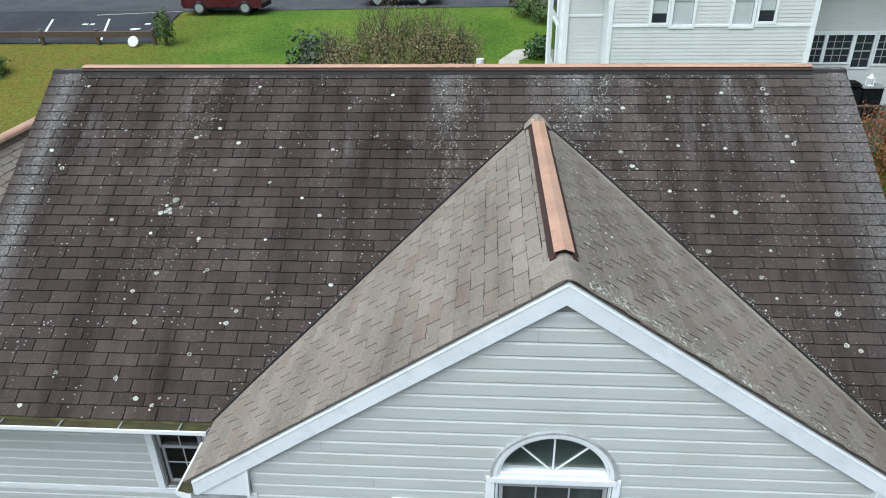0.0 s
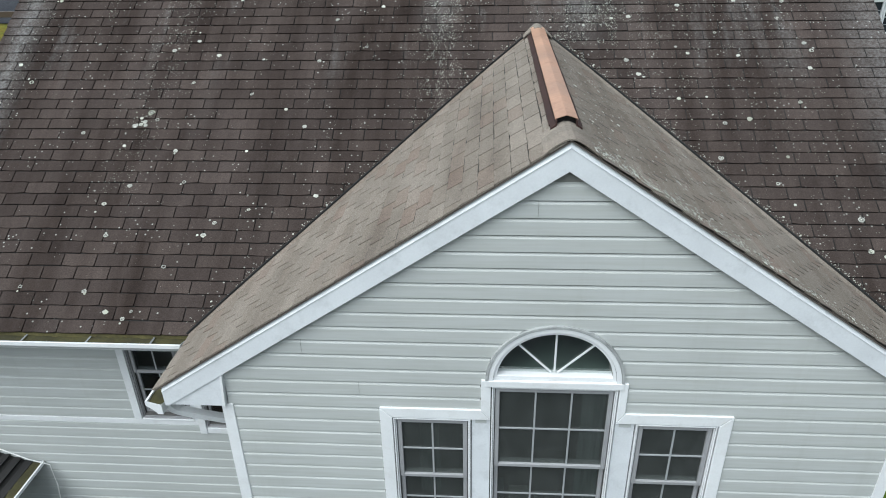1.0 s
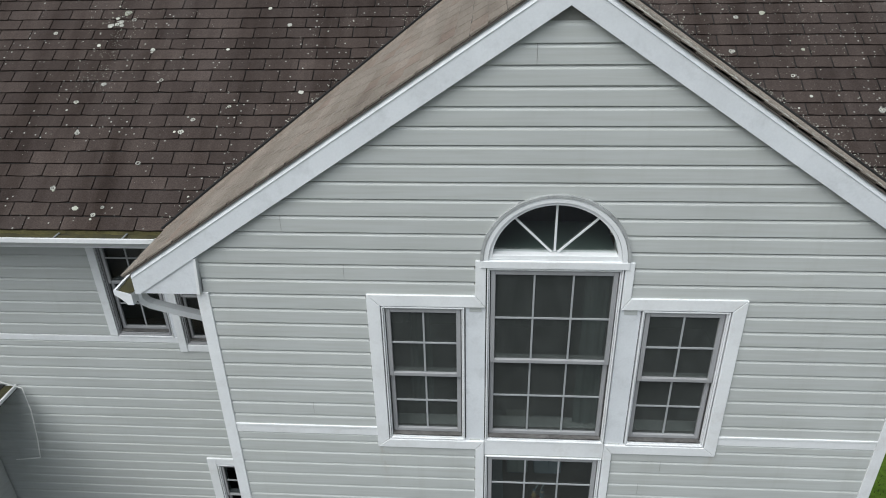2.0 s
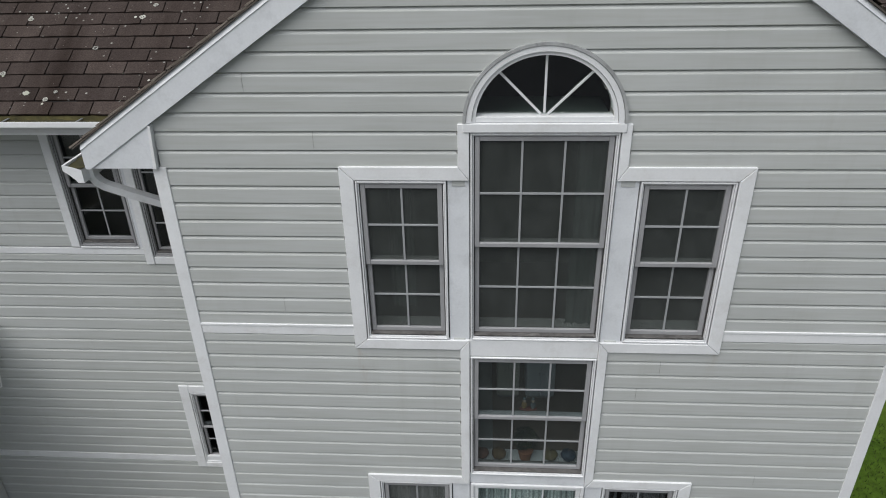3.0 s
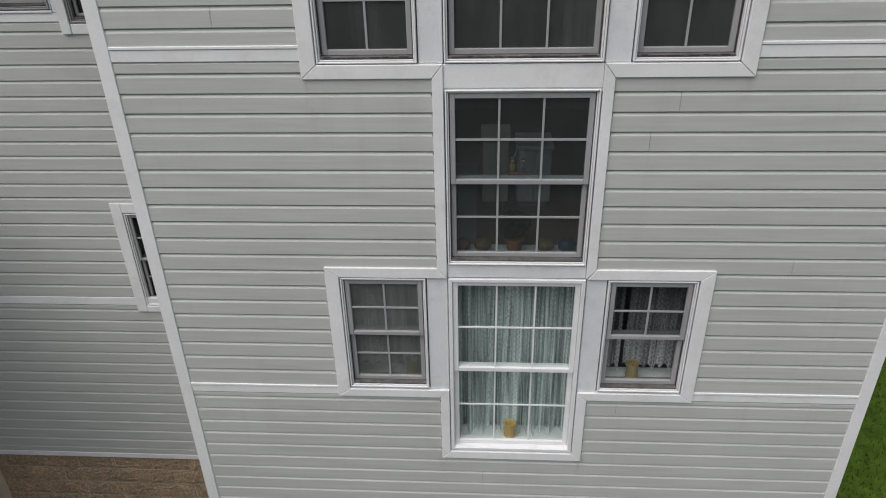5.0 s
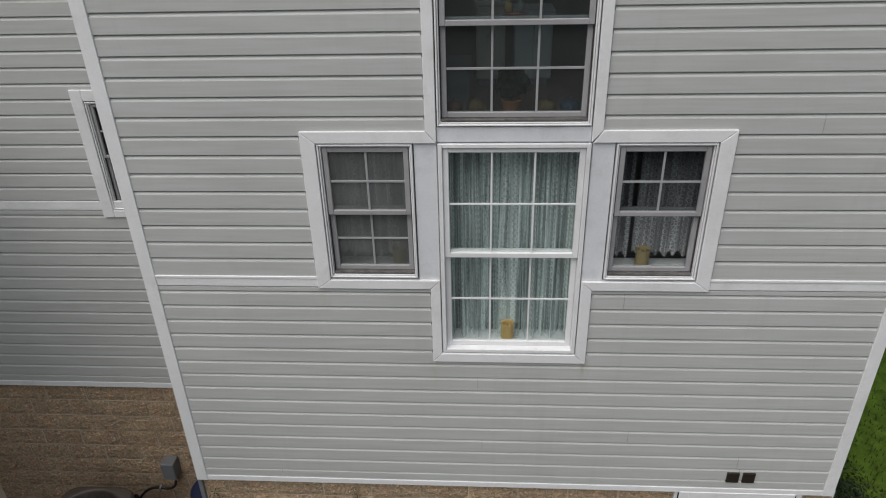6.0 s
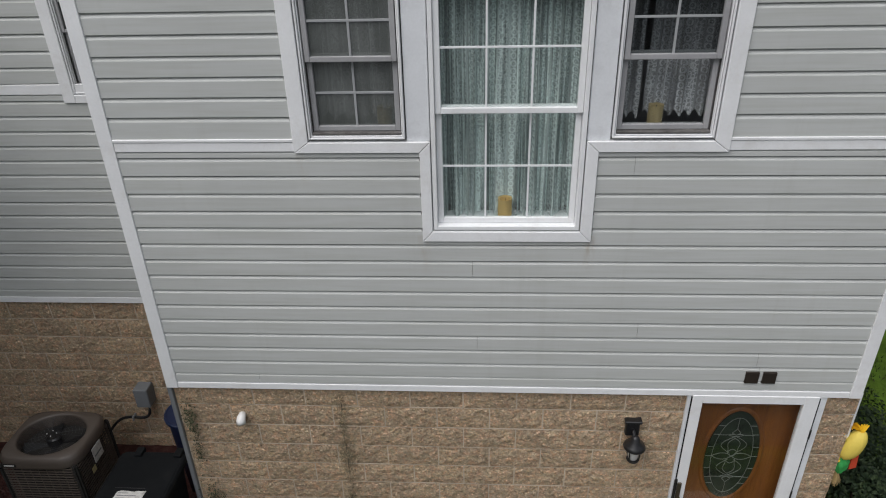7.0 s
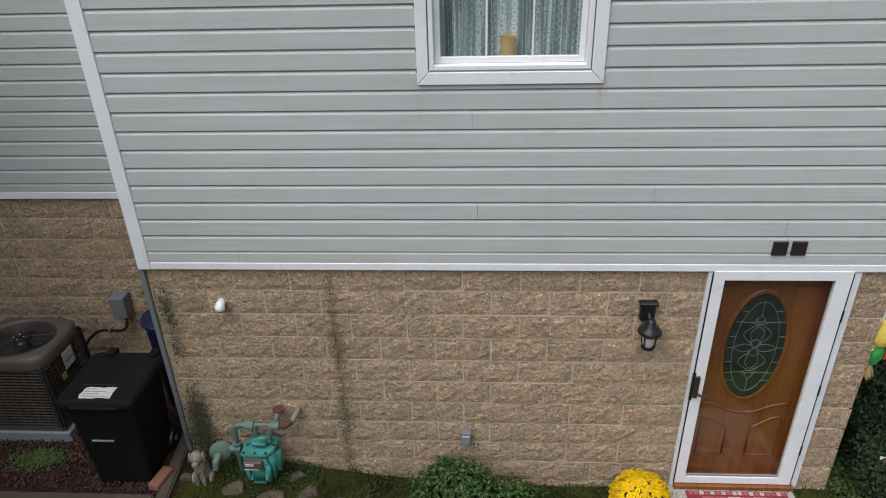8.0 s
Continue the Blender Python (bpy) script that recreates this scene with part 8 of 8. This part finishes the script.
p = thing("potted_plant", "dark leafy plant in a terracotta pot on the sill", "plant", at=(2.49, 0.15, 5.122))
k = bmesh.new()
turned(k, [(0.045, 0.0), (0.062, 0.08), (0.068, 0.10), (0.058, 0.10), (0.052, 0.08)], 18)
part("pot", k, TERRACOTTA, p)
k = bmesh.new()
foliage(k, (0, 0.03, 0.185), (0.105, 0.08, 0.095), 420, 0.03, 60, 0.15, 0.3, -0.9)
part("leaves", k, SHRUB, p)
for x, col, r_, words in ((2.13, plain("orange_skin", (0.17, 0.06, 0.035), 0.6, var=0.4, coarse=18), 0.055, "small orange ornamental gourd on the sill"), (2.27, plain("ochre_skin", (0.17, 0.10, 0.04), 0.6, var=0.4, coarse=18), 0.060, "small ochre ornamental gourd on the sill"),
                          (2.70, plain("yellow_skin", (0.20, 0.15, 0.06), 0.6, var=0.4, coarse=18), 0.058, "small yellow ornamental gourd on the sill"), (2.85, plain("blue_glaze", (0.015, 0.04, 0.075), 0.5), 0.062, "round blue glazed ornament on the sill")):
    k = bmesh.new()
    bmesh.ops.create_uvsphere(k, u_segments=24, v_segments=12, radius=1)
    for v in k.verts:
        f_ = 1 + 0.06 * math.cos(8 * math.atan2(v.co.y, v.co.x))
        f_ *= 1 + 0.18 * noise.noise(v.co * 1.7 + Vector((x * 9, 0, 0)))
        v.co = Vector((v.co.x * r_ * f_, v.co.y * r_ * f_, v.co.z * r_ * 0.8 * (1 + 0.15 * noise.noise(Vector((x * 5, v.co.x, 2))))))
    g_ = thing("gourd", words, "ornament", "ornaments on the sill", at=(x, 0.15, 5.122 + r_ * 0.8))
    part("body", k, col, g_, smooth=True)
    k = bmesh.new()
    tube(k, [(0, 0, r_ * 0.7), (0.006, 0, r_ * 1.05)], [0.008, 0.005], 6)
    part("stalk", k, BARK, g_)
fg = bmesh.new()
FIGURINE = [plain("ochre_clay", (0.30, 0.19, 0.07), 0.6, var=0.3, coarse=16), plain("grey_clay", (0.09, 0.11, 0.12), 0.6, var=0.3, coarse=16), plain("red_clay", (0.16, 0.045, 0.03), 0.7), plain("pale_clay", (0.34, 0.25, 0.19), 0.6), plain("pale_twig", (0.32, 0.33, 0.32), 0.7)]


def figurine_add(slot, c, r):
    q = bmesh.new()
    bmesh.ops.create_icosphere(q, subdivisions=2, radius=1)
    q.transform(Matrix.Translation(c) @ Matrix.Diagonal((*r, 1)))
    for f_ in q.faces:
        f_.material_index = slot
    merge(fg, q)


figurine_add(2, (0.045, 0, 0.006), (0.075, 0.028, 0.008))
for x, coat in ((0.012, 0), (0.080, 1)):
    figurine_add(coat, (x, 0, 0.042), (0.022, 0.019, 0.036))
    figurine_add(3, (x, -0.003, 0.085), (0.014, 0.013, 0.014))
    figurine_add(1, (x, 0, 0.104), (0.015, 0.014, 0.014))
for x in (0.018, 0.066):
    q = bmesh.new()
    tube(q, [(x, 0, 0.09), (x + 0.012, 0, 0.14), (x + 0.032, 0, 0.175), (x + 0.046, 0, 0.178)], [0.004, 0.004, 0.003, 0.002], 5)
    for f_ in q.faces:
        f_.material_index = 4
    merge(fg, q)
f = part("figurine", fg, FIGURINE[0], None, smooth=True)
for m_ in FIGURINE[1:]:
    f.data.materials.append(m_)
tagged(f, "small painted clay figurine on the sash rail", "figurine")
f.location = (2.445, 0.062, 5.733)

# ---- the block courses, last ----
lay_blocks(wall_base, X0 + 0.04, X1 + 0.02, -0.10, 2.045, 0.0, [DOOR[:2] + (-1, 2.03)], 0.18, 1)
lay_blocks(wall_side_base, -3.0, X0, 0.0, 2.088, SIDE_Y, [], -0.03, 2, 2.088 - BH)

# ---- behind the house: road, parking lot, lawns ----
def strip(name, label, category, pts, lift, material):
    """A sheet that follows the ground between two edge lines of (x, y) pairs."""
    k = bmesh.new()
    rows = []
    for (xa, ya), (xb, yb) in pts:
        n = 12
        rows.append([k.verts.new((xa + (xb - xa) * i / n, ya + (yb - ya) * i / n, ground_z(xa + (xb - xa) * i / n, ya + (yb - ya) * i / n) + lift)) for i in range(n + 1)])
    for p, q in zip(rows, rows[1:]):
        for i in range(len(p) - 1):
            k.faces.new((p[i], p[i + 1], q[i + 1], q[i]))
    return tagged(part(name, k, material, smooth=True), label, category, kind="structure")


strip("road", "grey asphalt street behind the lawn", "road", [((-120, 40.1), (-120, 52)), ((-18, 40.1), (-18, 52)), ((4, 41.2), (4, 53)), ((120, 46), (120, 60))], 0.03, ASPHALT)
strip("parking_lot", "dark asphalt parking lot", "parking lot", [((-70, 34.2), (-70, 40.5)), ((-40, 34.2), (-40, 40.5)), ((-25, 34.2), (-25, 40.5)), ((-16.9, 34.2), (-17.5, 40.5))], 0.04, ASPHALT_DARK)
for x in (-31.0, -27.4, -23.8, -20.2):
    strip("parking_line", "worn white parking line on the asphalt", "parking line", [((x, 34.6), (x - 1.25, 38.3)), ((x + 0.14, 34.6), (x - 1.11, 38.3))], 0.06, LINE_PAINT)
strip("lot_kerb", "pale concrete kerb line of the parking lot", "kerb", [((-22.5, 38.9), (-22.5, 39.02)), ((-17.4, 39.9), (-17.4, 40.02))], 0.08, CONCRETE)
for x in (-22.6, -18.7):
    strip("painted_mark", "small white painted marks on the asphalt", "marking", [((x, 37.2), (x, 37.45)), ((x + 0.35, 37.2), (x + 0.35, 37.45))], 0.06, LINE_PAINT)
    strip("painted_mark", "small white painted marks on the asphalt", "marking", [((x + 0.5, 37.2), (x + 0.5, 37.45)), ((x + 0.75, 37.2), (x + 0.75, 37.45))], 0.06, LINE_PAINT)
k = bmesh.new()
turned(k, [(0.29, 0), (0.31, 0.02), (0.29, 0.05)], 24)
mh = tagged(part("drain_cover", k, PAPER), "pale round cover leaning on the fence", "cover")
mh.matrix_world = pose(-17.8, 33.72, ground_z(-17.8, 33.72) + 0.27, 62, 0, 0)
k = bmesh.new()
turned(k, [(0.30, 0), (0.31, 0.02), (0.30, 0.04)], 24)
mh = tagged(part("drain_cover", k, PAPER), "pale round cover on the lot's edge", "cover")
mh.location = (-18.9, 36.4, ground_z(-18.9, 36.4) + 0.04)

fence = thing("rail_fence", "brown timber rail fence along the parking lot", "fence")
FY = 34.0
for i in range(8):
    x = -16.7 - 3.25 * i
    z = ground_z(x, FY)
    bar("post", x - 0.09, x + 0.09, FY - 0.09, FY + 0.09, z - 0.2, z + 0.84, FENCE_WOOD, fence, r=0.015)
    if i < 7:
        bar("rail", x - 3.25, x, FY - 0.13, FY - 0.091, z + 0.44, z + 0.76, FENCE_WOOD, fence, r=0.01)


def shrub_at(name, label, spots, mat, size, seed, stems, stem_mat=None):
    s = thing(name, label, "shrub")
    k = bmesh.new()
    for i, (c, r, n_) in enumerate(spots):
        foliage(k, c, r, n_, size, seed + i, 0.28, 0.25, -0.75)
    part("crown", k, mat, s)
    k = bmesh.new()
    for i, (c, r, n_) in enumerate(spots):
        g = ground_z(c[0], c[1])
        twigs(k, (c[0], c[1], g), (r[0] * 0.95, r[1] * 0.9), c[2] - g + r[2] * 0.95, stems, 0.03, seed + 90 + i, 5)
    tagged(part("branch_work", k, stem_mat or BARK, s), kind="stuff")
    return s


def gz(x, y, h):
    return (x, y, ground_z(x, y) + h)


# the large brownish shrub behind the ridge
shrub_at("large_shrub", "large shrub in thin brown autumn leaf", [(gz(-2.4, 25.5, 2.5), (1.7, 1.5, 2.2), 6500), (gz(-0.6, 25.2, 2.5), (1.7, 1.5, 2.1), 6500), (gz(-4.1, 25.2, 2.1), (1.6, 1.4, 1.8), 5500), (gz(0.7, 25.6, 2.1), (1.2, 1.3, 1.9), 4500)], AUTUMN, 0.054, 301, 34)
shrub_at("grey_shrub", "grey-green leafy shrub on the lawn", [(gz(-5.9, 26.5, 1.9), (1.1, 1.0, 1.5), 900)], GREYGREEN, 0.16, 320, 10)
shrub_at("fence_shrub", "small green shrub at the fence end", [(gz(-16.0, 33.9, 0.95), (0.55, 0.5, 1.0), 900)], MEADOW_LEAF, 0.09, 330, 8)
shrub_at("lawn_bush", "light green bush on the slope", [(gz(-23.6, 29.8, 0.45), (0.8, 0.8, 0.6), 900)], MEADOW_LEAF, 0.10, 340, 6)
shrub_at("kerb_planting", "mixed green planting by the street", [(gz(4.1, 38.8, 0.55), (0.8, 1.1, 0.8), 1100), (gz(5.0, 37.4, 0.5), (0.8, 1.0, 0.75), 900)], MEADOW_LEAF, 0.09, 350, 6)
shrub_at("rust_shrub", "rust-brown shrub by the street", [(gz(3.9, 41.0, 0.9), (0.9, 0.8, 0.7), 400)], ORANGE_LEAF, 0.18, 356, 6)
shrub_at("path_shrub", "clipped dark green shrub beside the path", [(gz(4.6, 32.0, 0.5), (0.9, 0.8, 0.6), 600)], BOXWOOD, 0.13, 360, 6)
shrub_at("maple_shrub", "orange-red shrub in autumn leaf", [(gz(15.2, 17.0, 3.1), (1.6, 1.2, 1.7), 9000), (gz(15.3, 16.6, 1.0), (1.5, 1.2, 1.2), 4500)], ORANGE_LEAF, 0.055, 370, 18)
strip("garden_path", "pale concrete garden path", "path", [((2.3, 29.0), (3.3, 29.0)), ((2.45, 31.5), (3.5, 31.5)), ((3.3, 33.0), (4.2, 32.2)), ((6.0, 33.4), (6.0, 32.3))], 0.03, CONCRETE)


def car(x, y, label, paint_c, turn=0.0):
    """A sport utility car: body with wheel arches, glasshouse, wheels, lamps."""
    c = thing("parked_car", label, "car", "parked cars", at=(x, y, ground_z(x, y) + 0.03))
    paint = plain("car_paint", paint_c, 0.3, metal=0.2, var=0.06, bump=0, coat=0.8)
    k = bmesh.new()
    arch = lambda cx: [(cx + 0.40 * math.cos(math.pi * i / 8), 0.33 + 0.40 * math.sin(math.pi * i / 8)) for i in range(8, -1, -1)]
    low = [(-2.25, 0.35)] + arch(-1.32) + arch(1.32) + [(2.25, 0.35)]
    side = low + [(2.32, 0.60), (2.28, 0.88), (1.55, 1.05), (-2.10, 1.10), (-2.30, 0.95), (-2.32, 0.55)]
    prism(k, side, "y", -0.90, 0.90)
    part("body", k, paint, c)
    k = bmesh.new()
    vs = []
    for yy in (-0.86, 0.86):
        vs.append([k.verts.new(v) for v in ((-2.12, yy, 1.09), (1.20, yy, 1.05), (0.45, yy * 0.84, 1.60), (-1.75, yy * 0.84, 1.64))])
    for i in range(4):
        k.faces.new((vs[0][i], vs[0][(i + 1) % 4], vs[1][(i + 1) % 4], vs[1][i]))
    k.faces.new(vs[0])
    k.faces.new(vs[1])
    part("glasshouse", k, plain("car_glass", (0.02, 0.022, 0.025), 0.1, bump=0), c, "dark tinted windows")
    k = bmesh.new()
    soft_box(k, -1.80, 0.50, -0.74, 0.74, 1.60, 1.68, 0.04, 2)
    part("roof", k, paint, c)
    for px in (-0.70, 0.30):
        for s in (-1, 1):
            k = bmesh.new()
            prism(k, [(px - 0.05, 1.07), (px + 0.05, 1.07), (px - 0.02, 1.62), (px - 0.10, 1.62)], "y", s * 0.80 - 0.05, s * 0.80 + 0.05)
            part("pillar", k, paint, c)
    for wx in (-1.32, 1.32):
        for s in (-1, 1):
            k = bmesh.new()
            turned(k, [(0.20, -0.11), (0.33, -0.11), (0.355, -0.08), (0.355, 0.08), (0.33, 0.11), (0.20, 0.11)], 26)
            k.transform(Matrix.Translation((wx, s * 0.82, 0.355)) @ Matrix.Rotation(math.pi / 2, 4, "X"))
            w = part("wheel", k, BLACK_METAL, c)
            k = bmesh.new()
            for i in range(5):
                q = bmesh.new()
                soft_box(q, 0.02, 0.22, -0.035, 0.035, -0.02, 0.02, 0.008)
                merge(k, q, Matrix.Rotation(2 * math.pi * i / 5, 4, "Z"))
            q = bmesh.new()
            turned(q, [(0.205, -0.015), (0.235, -0.02), (0.235, 0.02), (0.205, 0.015)], 24)
            merge(k, q)
            k.transform(Matrix.Translation((wx, s * 0.925, 0.355)) @ Matrix.Rotation(math.pi / 2, 4, "X"))
            part("rim", k, GREY_METAL, w, "silver alloy rim")
    for s in (-1, 1):
        bar("headlight", 2.10, 2.30, s * 0.70 - 0.14, s * 0.70 + 0.14, 0.76, 0.92, WHITE_PLASTIC, c, r=0.03)
        bar("tail_light", -2.32, -2.22, s * 0.74 - 0.10, s * 0.74 + 0.10, 0.82, 1.06, MAT_RED, c, r=0.02)
        bar("mirror", 0.78, 0.92, s * 0.96 - 0.08, s * 0.96 + 0.08, 1.05, 1.20, paint, c, r=0.03)
        bar("sill", -0.9, 0.9, s * 0.91 - 0.02, s * 0.91 + 0.02, 0.30, 0.42, BLACK_PLASTIC, c, r=0.01)
        for hx in (-0.55, 0.45):
            bar("door_handle", hx - 0.10, hx + 0.10, s * 0.915 - 0.012, s * 0.915 + 0.012, 0.93, 0.965, paint, c, r=0.005)
    bar("bumper", 2.22, 2.36, -0.86, 0.86, 0.34, 0.58, BLACK_PLASTIC, c, r=0.03)
    c.rotation_euler = (0, 0, turn)
    c.scale = (1.09, 1.05, 1.06)
    return c


car(-14.45, 39.9, "dark red sport utility car parked on the street", (0.07, 0.006, 0.009))
car(-3.8, 42.4, "bright red car parked behind the shrub", (0.33, 0.008, 0.02), 0.04)

# ---- the neighbouring white house ----
NY = 20.5
nb = thing("neighbour_house", "white vinyl sided house with white window casings", "house")
WALLW = plain("white_wall_board", (0.74, 0.76, 0.77), 0.6, var=0.05, bump=0.05)


def clapboards(x0, x1, z0, z1, y, holes, wall):
    """Lapped boards, each a piece of the wall, cut round the openings."""
    z = z0
    while z < z1:
        zt = min(z + 0.125, z1)
        mid = (z + zt) / 2
        for a, b_ in span_cut(x0, x1, [(h[0] - 0.02, h[1] + 0.02) for h in holes if h[2] - 0.04 < mid < h[3] + 0.04]):
            k = bmesh.new()
            v = [k.verts.new(p) for p in ((a, y - 0.013, z), (b_, y - 0.013, z), (b_, y - 0.003, zt), (a, y - 0.003, zt), (a, y, z), (b_, y, z))]
            k.faces.new(v[:4])
            k.faces.new((v[4], v[5], v[1], v[0]))
            part("clapboard", k, SIDING_FAR, wall)
        z = zt


def far_window(parent, x0, x1, z0, z1, y, cols=2, blind=0.0, trim=0.09):
    w = thing("window", "", "")
    for key in list(w.keys()):
        del w[key]
    w.parent = parent
    k = bmesh.new()
    for a in ((x0 - trim, x0, z0 - trim, z1 + trim), (x1, x1 + trim, z0 - trim, z1 + trim), (x0, x1, z1, z1 + trim), (x0, x1, z0 - trim, z0)):
        soft_box(k, a[0], a[1], y - 0.05, y, a[2], a[3], 0.005)
    part("frame", k, TRIM, w)
    k = bmesh.new()
    box(k, x0, x1, y + 0.02, y + 0.03, z0, z1)
    part("pane", k, FAR_GLASS, w)
    k = bmesh.new()
    zm = (z0 + z1) / 2
    soft_box(k, x0, x1, y - 0.01, y + 0.018, zm - 0.025, zm + 0.025, 0.004)
    for i in range(1, cols):
        xx = x0 + (x1 - x0) * i / cols
        box(k, xx - 0.012, xx + 0.012, y + 0.005, y + 0.018, z0, z1)
    for f in (0.25, 0.75) if cols > 1 else ():
        box(k, x0, x1, y + 0.006, y + 0.017, z0 + (z1 - z0) * f - 0.01, z0 + (z1 - z0) * f + 0.01)
    part("grille", k, MUNTIN, w)
    if blind:
        k = bmesh.new()
        box(k, x0 + 0.01, x1 - 0.01, y + 0.012, y + 0.0195, z1 - (z1 - z0) * blind, z1)
        part("blind", k, BLIND, w, "pale roller blind")
    return w


FAR_GLASS = plain("far_window_glass", (0.025, 0.03, 0.035), 0.12, var=0.1, bump=0)
BLIND = plain("roller_blind", (0.45, 0.47, 0.47), 0.8, var=0.06, fine=20)
holes_n = [(7.43, 7.93, 8.22, 9.75), (8.12, 8.79, 8.12, 9.75), (10.12, 10.76, 8.11, 9.75), (10.96, 11.47, 8.24, 9.75)]
for h, bl in zip(holes_n, (0.80, 1.0, 1.0, 0.76)):
    far_window(nb, *h, NY, 1, bl)
front_wall = bar("front_wall", 6.1, 12.73, NY + 0.04, NY + 6, 2.0, 11.2, WALLW, nb)
clapboards(6.12, 12.73, 4.0, 11.2, NY, holes_n, front_wall)
bar("corner_board", 5.98, 6.13, NY - 0.05, NY + 0.1, 2.0, 11.2, TRIM, nb)
bar("corner_board", 12.72, 12.89, NY - 0.05, NY + 0.1, 2.0, 11.2, TRIM, nb)
bar("belt", 6.13, 12.72, NY - 0.04, NY, 8.08, 8.16, TRIM, nb)
# set-back bay on its west side, with a tall window
bay_wall = bar("bay_wall", 4.70, 6.1, NY + 1.24, NY + 4, 2.0, 11.2, WALLW, nb)
clapboards(4.75, 5.98, 4.0, 11.2, NY + 1.2, [], bay_wall)
bar("belt", 4.75, 5.98, NY + 1.16, NY + 1.2, 8.25, 8.33, TRIM, nb)
bar("corner_board", 4.60, 4.76, NY + 1.12, NY + 1.3, 2.0, 11.2, TRIM, nb)
bar("wall_west", 4.48, 4.62, NY + 1.3, NY + 6.2, 2.0, 11.2, WALLW, nb)
for i, (za, zb) in enumerate(((6.3, 7.9), (8.1, 9.9))):
    k = bmesh.new()
    soft_box(k, 4.42, 4.475, NY + 2.0, NY + 3.6, za, zb, 0.01)
    sw = part("side_window", k, TRIM, nb)
    k = bmesh.new()
    box(k, 4.40, 4.418, NY + 2.15, NY + 3.45, za + 0.12, zb - 0.12)
    part("pane", k, FAR_GLASS, sw)
bar("corner_board", 4.42, 4.6, NY + 6.1, NY + 6.3, 2.0, 11.2, TRIM, nb)
# recessed wing on its east side
holes_w = [(13.80, 14.20, 6.45, 7.43), (14.33, 15.20, 6.45, 7.43), (15.34, 15.97, 6.27, 7.43), (16.13, 16.90, 6.39, 7.43)]
for h in holes_w:
    far_window(nb, *h, NY + 2, 2 if h[1] - h[0] < 0.7 else 3, 0, 0.07)
wing_wall = bar("wing_wall", 12.89, 20, NY + 2.04, NY + 6, 2.0, 11.2, WALLW, nb)
clapboards(12.89, 20, 4.0, 11.2, NY + 2, holes_w, wing_wall)
bar("belt", 12.89, 20, NY + 1.96, NY + 2, 7.505, 7.57, TRIM, nb)
k = bmesh.new()
prism(k, [(NY - 0.4, 11.2), (NY + 6.4, 11.2), (NY + 3, 13.2)], "x", 4.3, 20.3)
part("roof", k, ROOF_DARK, nb)

# its deck, with a covered grill, a side table with a lantern, and a railing
deck = thing("deck", "timber deck with a brown railing", "deck")
DZ = 4.75
for i in range(20):
    bar("board", 13.2, 18.0, NY - 1.2 + 0.15 * i, NY - 1.06 + 0.15 * i, DZ - 0.04, DZ, FENCE_WOOD, deck, r=0.005)
for x in (13.3, 15.6, 17.9):
    bar("post", x - 0.05, x + 0.05, NY - 1.22, NY - 1.12, 1.5, DZ + 0.95, FENCE_WOOD, deck)
bar("top_rail", 13.2, 18.0, NY - 1.25, NY - 1.10, DZ + 0.90, DZ + 0.95, FENCE_WOOD, deck)
for i in range(30):
    x = 13.4 + 0.15 * i
    bar("baluster", x - 0.02, x + 0.02, NY - 1.20, NY - 1.15, DZ, DZ + 0.90, FENCE_WOOD, deck, r=0.003)
gr = thing("covered_grill", "black covered grill on the deck", "grill", at=(14.95, NY + 0.6, DZ))
k = bmesh.new()
soft_box(k, -0.40, 0.22, -0.35, 0.35, 0.0, 1.12, 0.06, 2)
part("cover", k, BLACK_PLASTIC, gr)
k = bmesh.new()
soft_box(k, -0.32, 0.20, -0.30, 0.30, 1.12, 1.32, 0.08, 2)
part("hood", k, BLACK_PLASTIC, gr)
tb = thing("side_table", "grey topped side table with a black cover on the deck", "table", at=(15.56, NY + 0.6, DZ))
bar("cover", -0.34, 0.34, -0.27, 0.27, 0.05, 1.139, BLACK_PLASTIC, tb, "black cloth cover", r=0.02)
bar("tabletop", -0.40, 0.40, -0.3, 0.3, 1.14, 1.18, GREY_METAL, tb)
for x in (-0.3, 0.3):
    for y in (-0.25, 0.25):
        bar("leg", x - 0.025, x + 0.025, y - 0.025, y + 0.025, 0, 0.049, GREY_METAL, tb)
ln = thing("table_lantern", "small white lantern on the side table", "lantern", at=(15.48, NY + 0.6, DZ + 1.181))
bar("base", -0.11, 0.11, -0.11, 0.11, 0, 0.03, WHITE_PLASTIC, ln)
for x in (-0.09, 0.09):
    for y in (-0.09, 0.09):
        bar("post", x - 0.012, x + 0.012, y - 0.012, y + 0.012, 0.03, 0.27, WHITE_PLASTIC, ln)
k = bmesh.new()
turned(k, [(0.14, 0.27), (0.06, 0.36), (0.02, 0.42)], 4)
part("cap", k, WHITE_PLASTIC, ln)

# white flue behind the ridge
fl = thing("roof_vent", "short white vent pipe behind the ridge", "vent", at=(1.82, 4.75, main_z(RIDGE_Y) - 0.4))
k = bmesh.new()
turned(k, [(0.05, 0), (0.05, 0.41), (0.045, 0.41), (0.045, 0.36)], 16)
part("pipe", k, WHITE_PLASTIC, fl)
k = bmesh.new()
turned(k, [(0.11, -0.04), (0.06, 0.06), (0.052, 0.07)], 16)
part("flashing", k, GREY_METAL, fl)
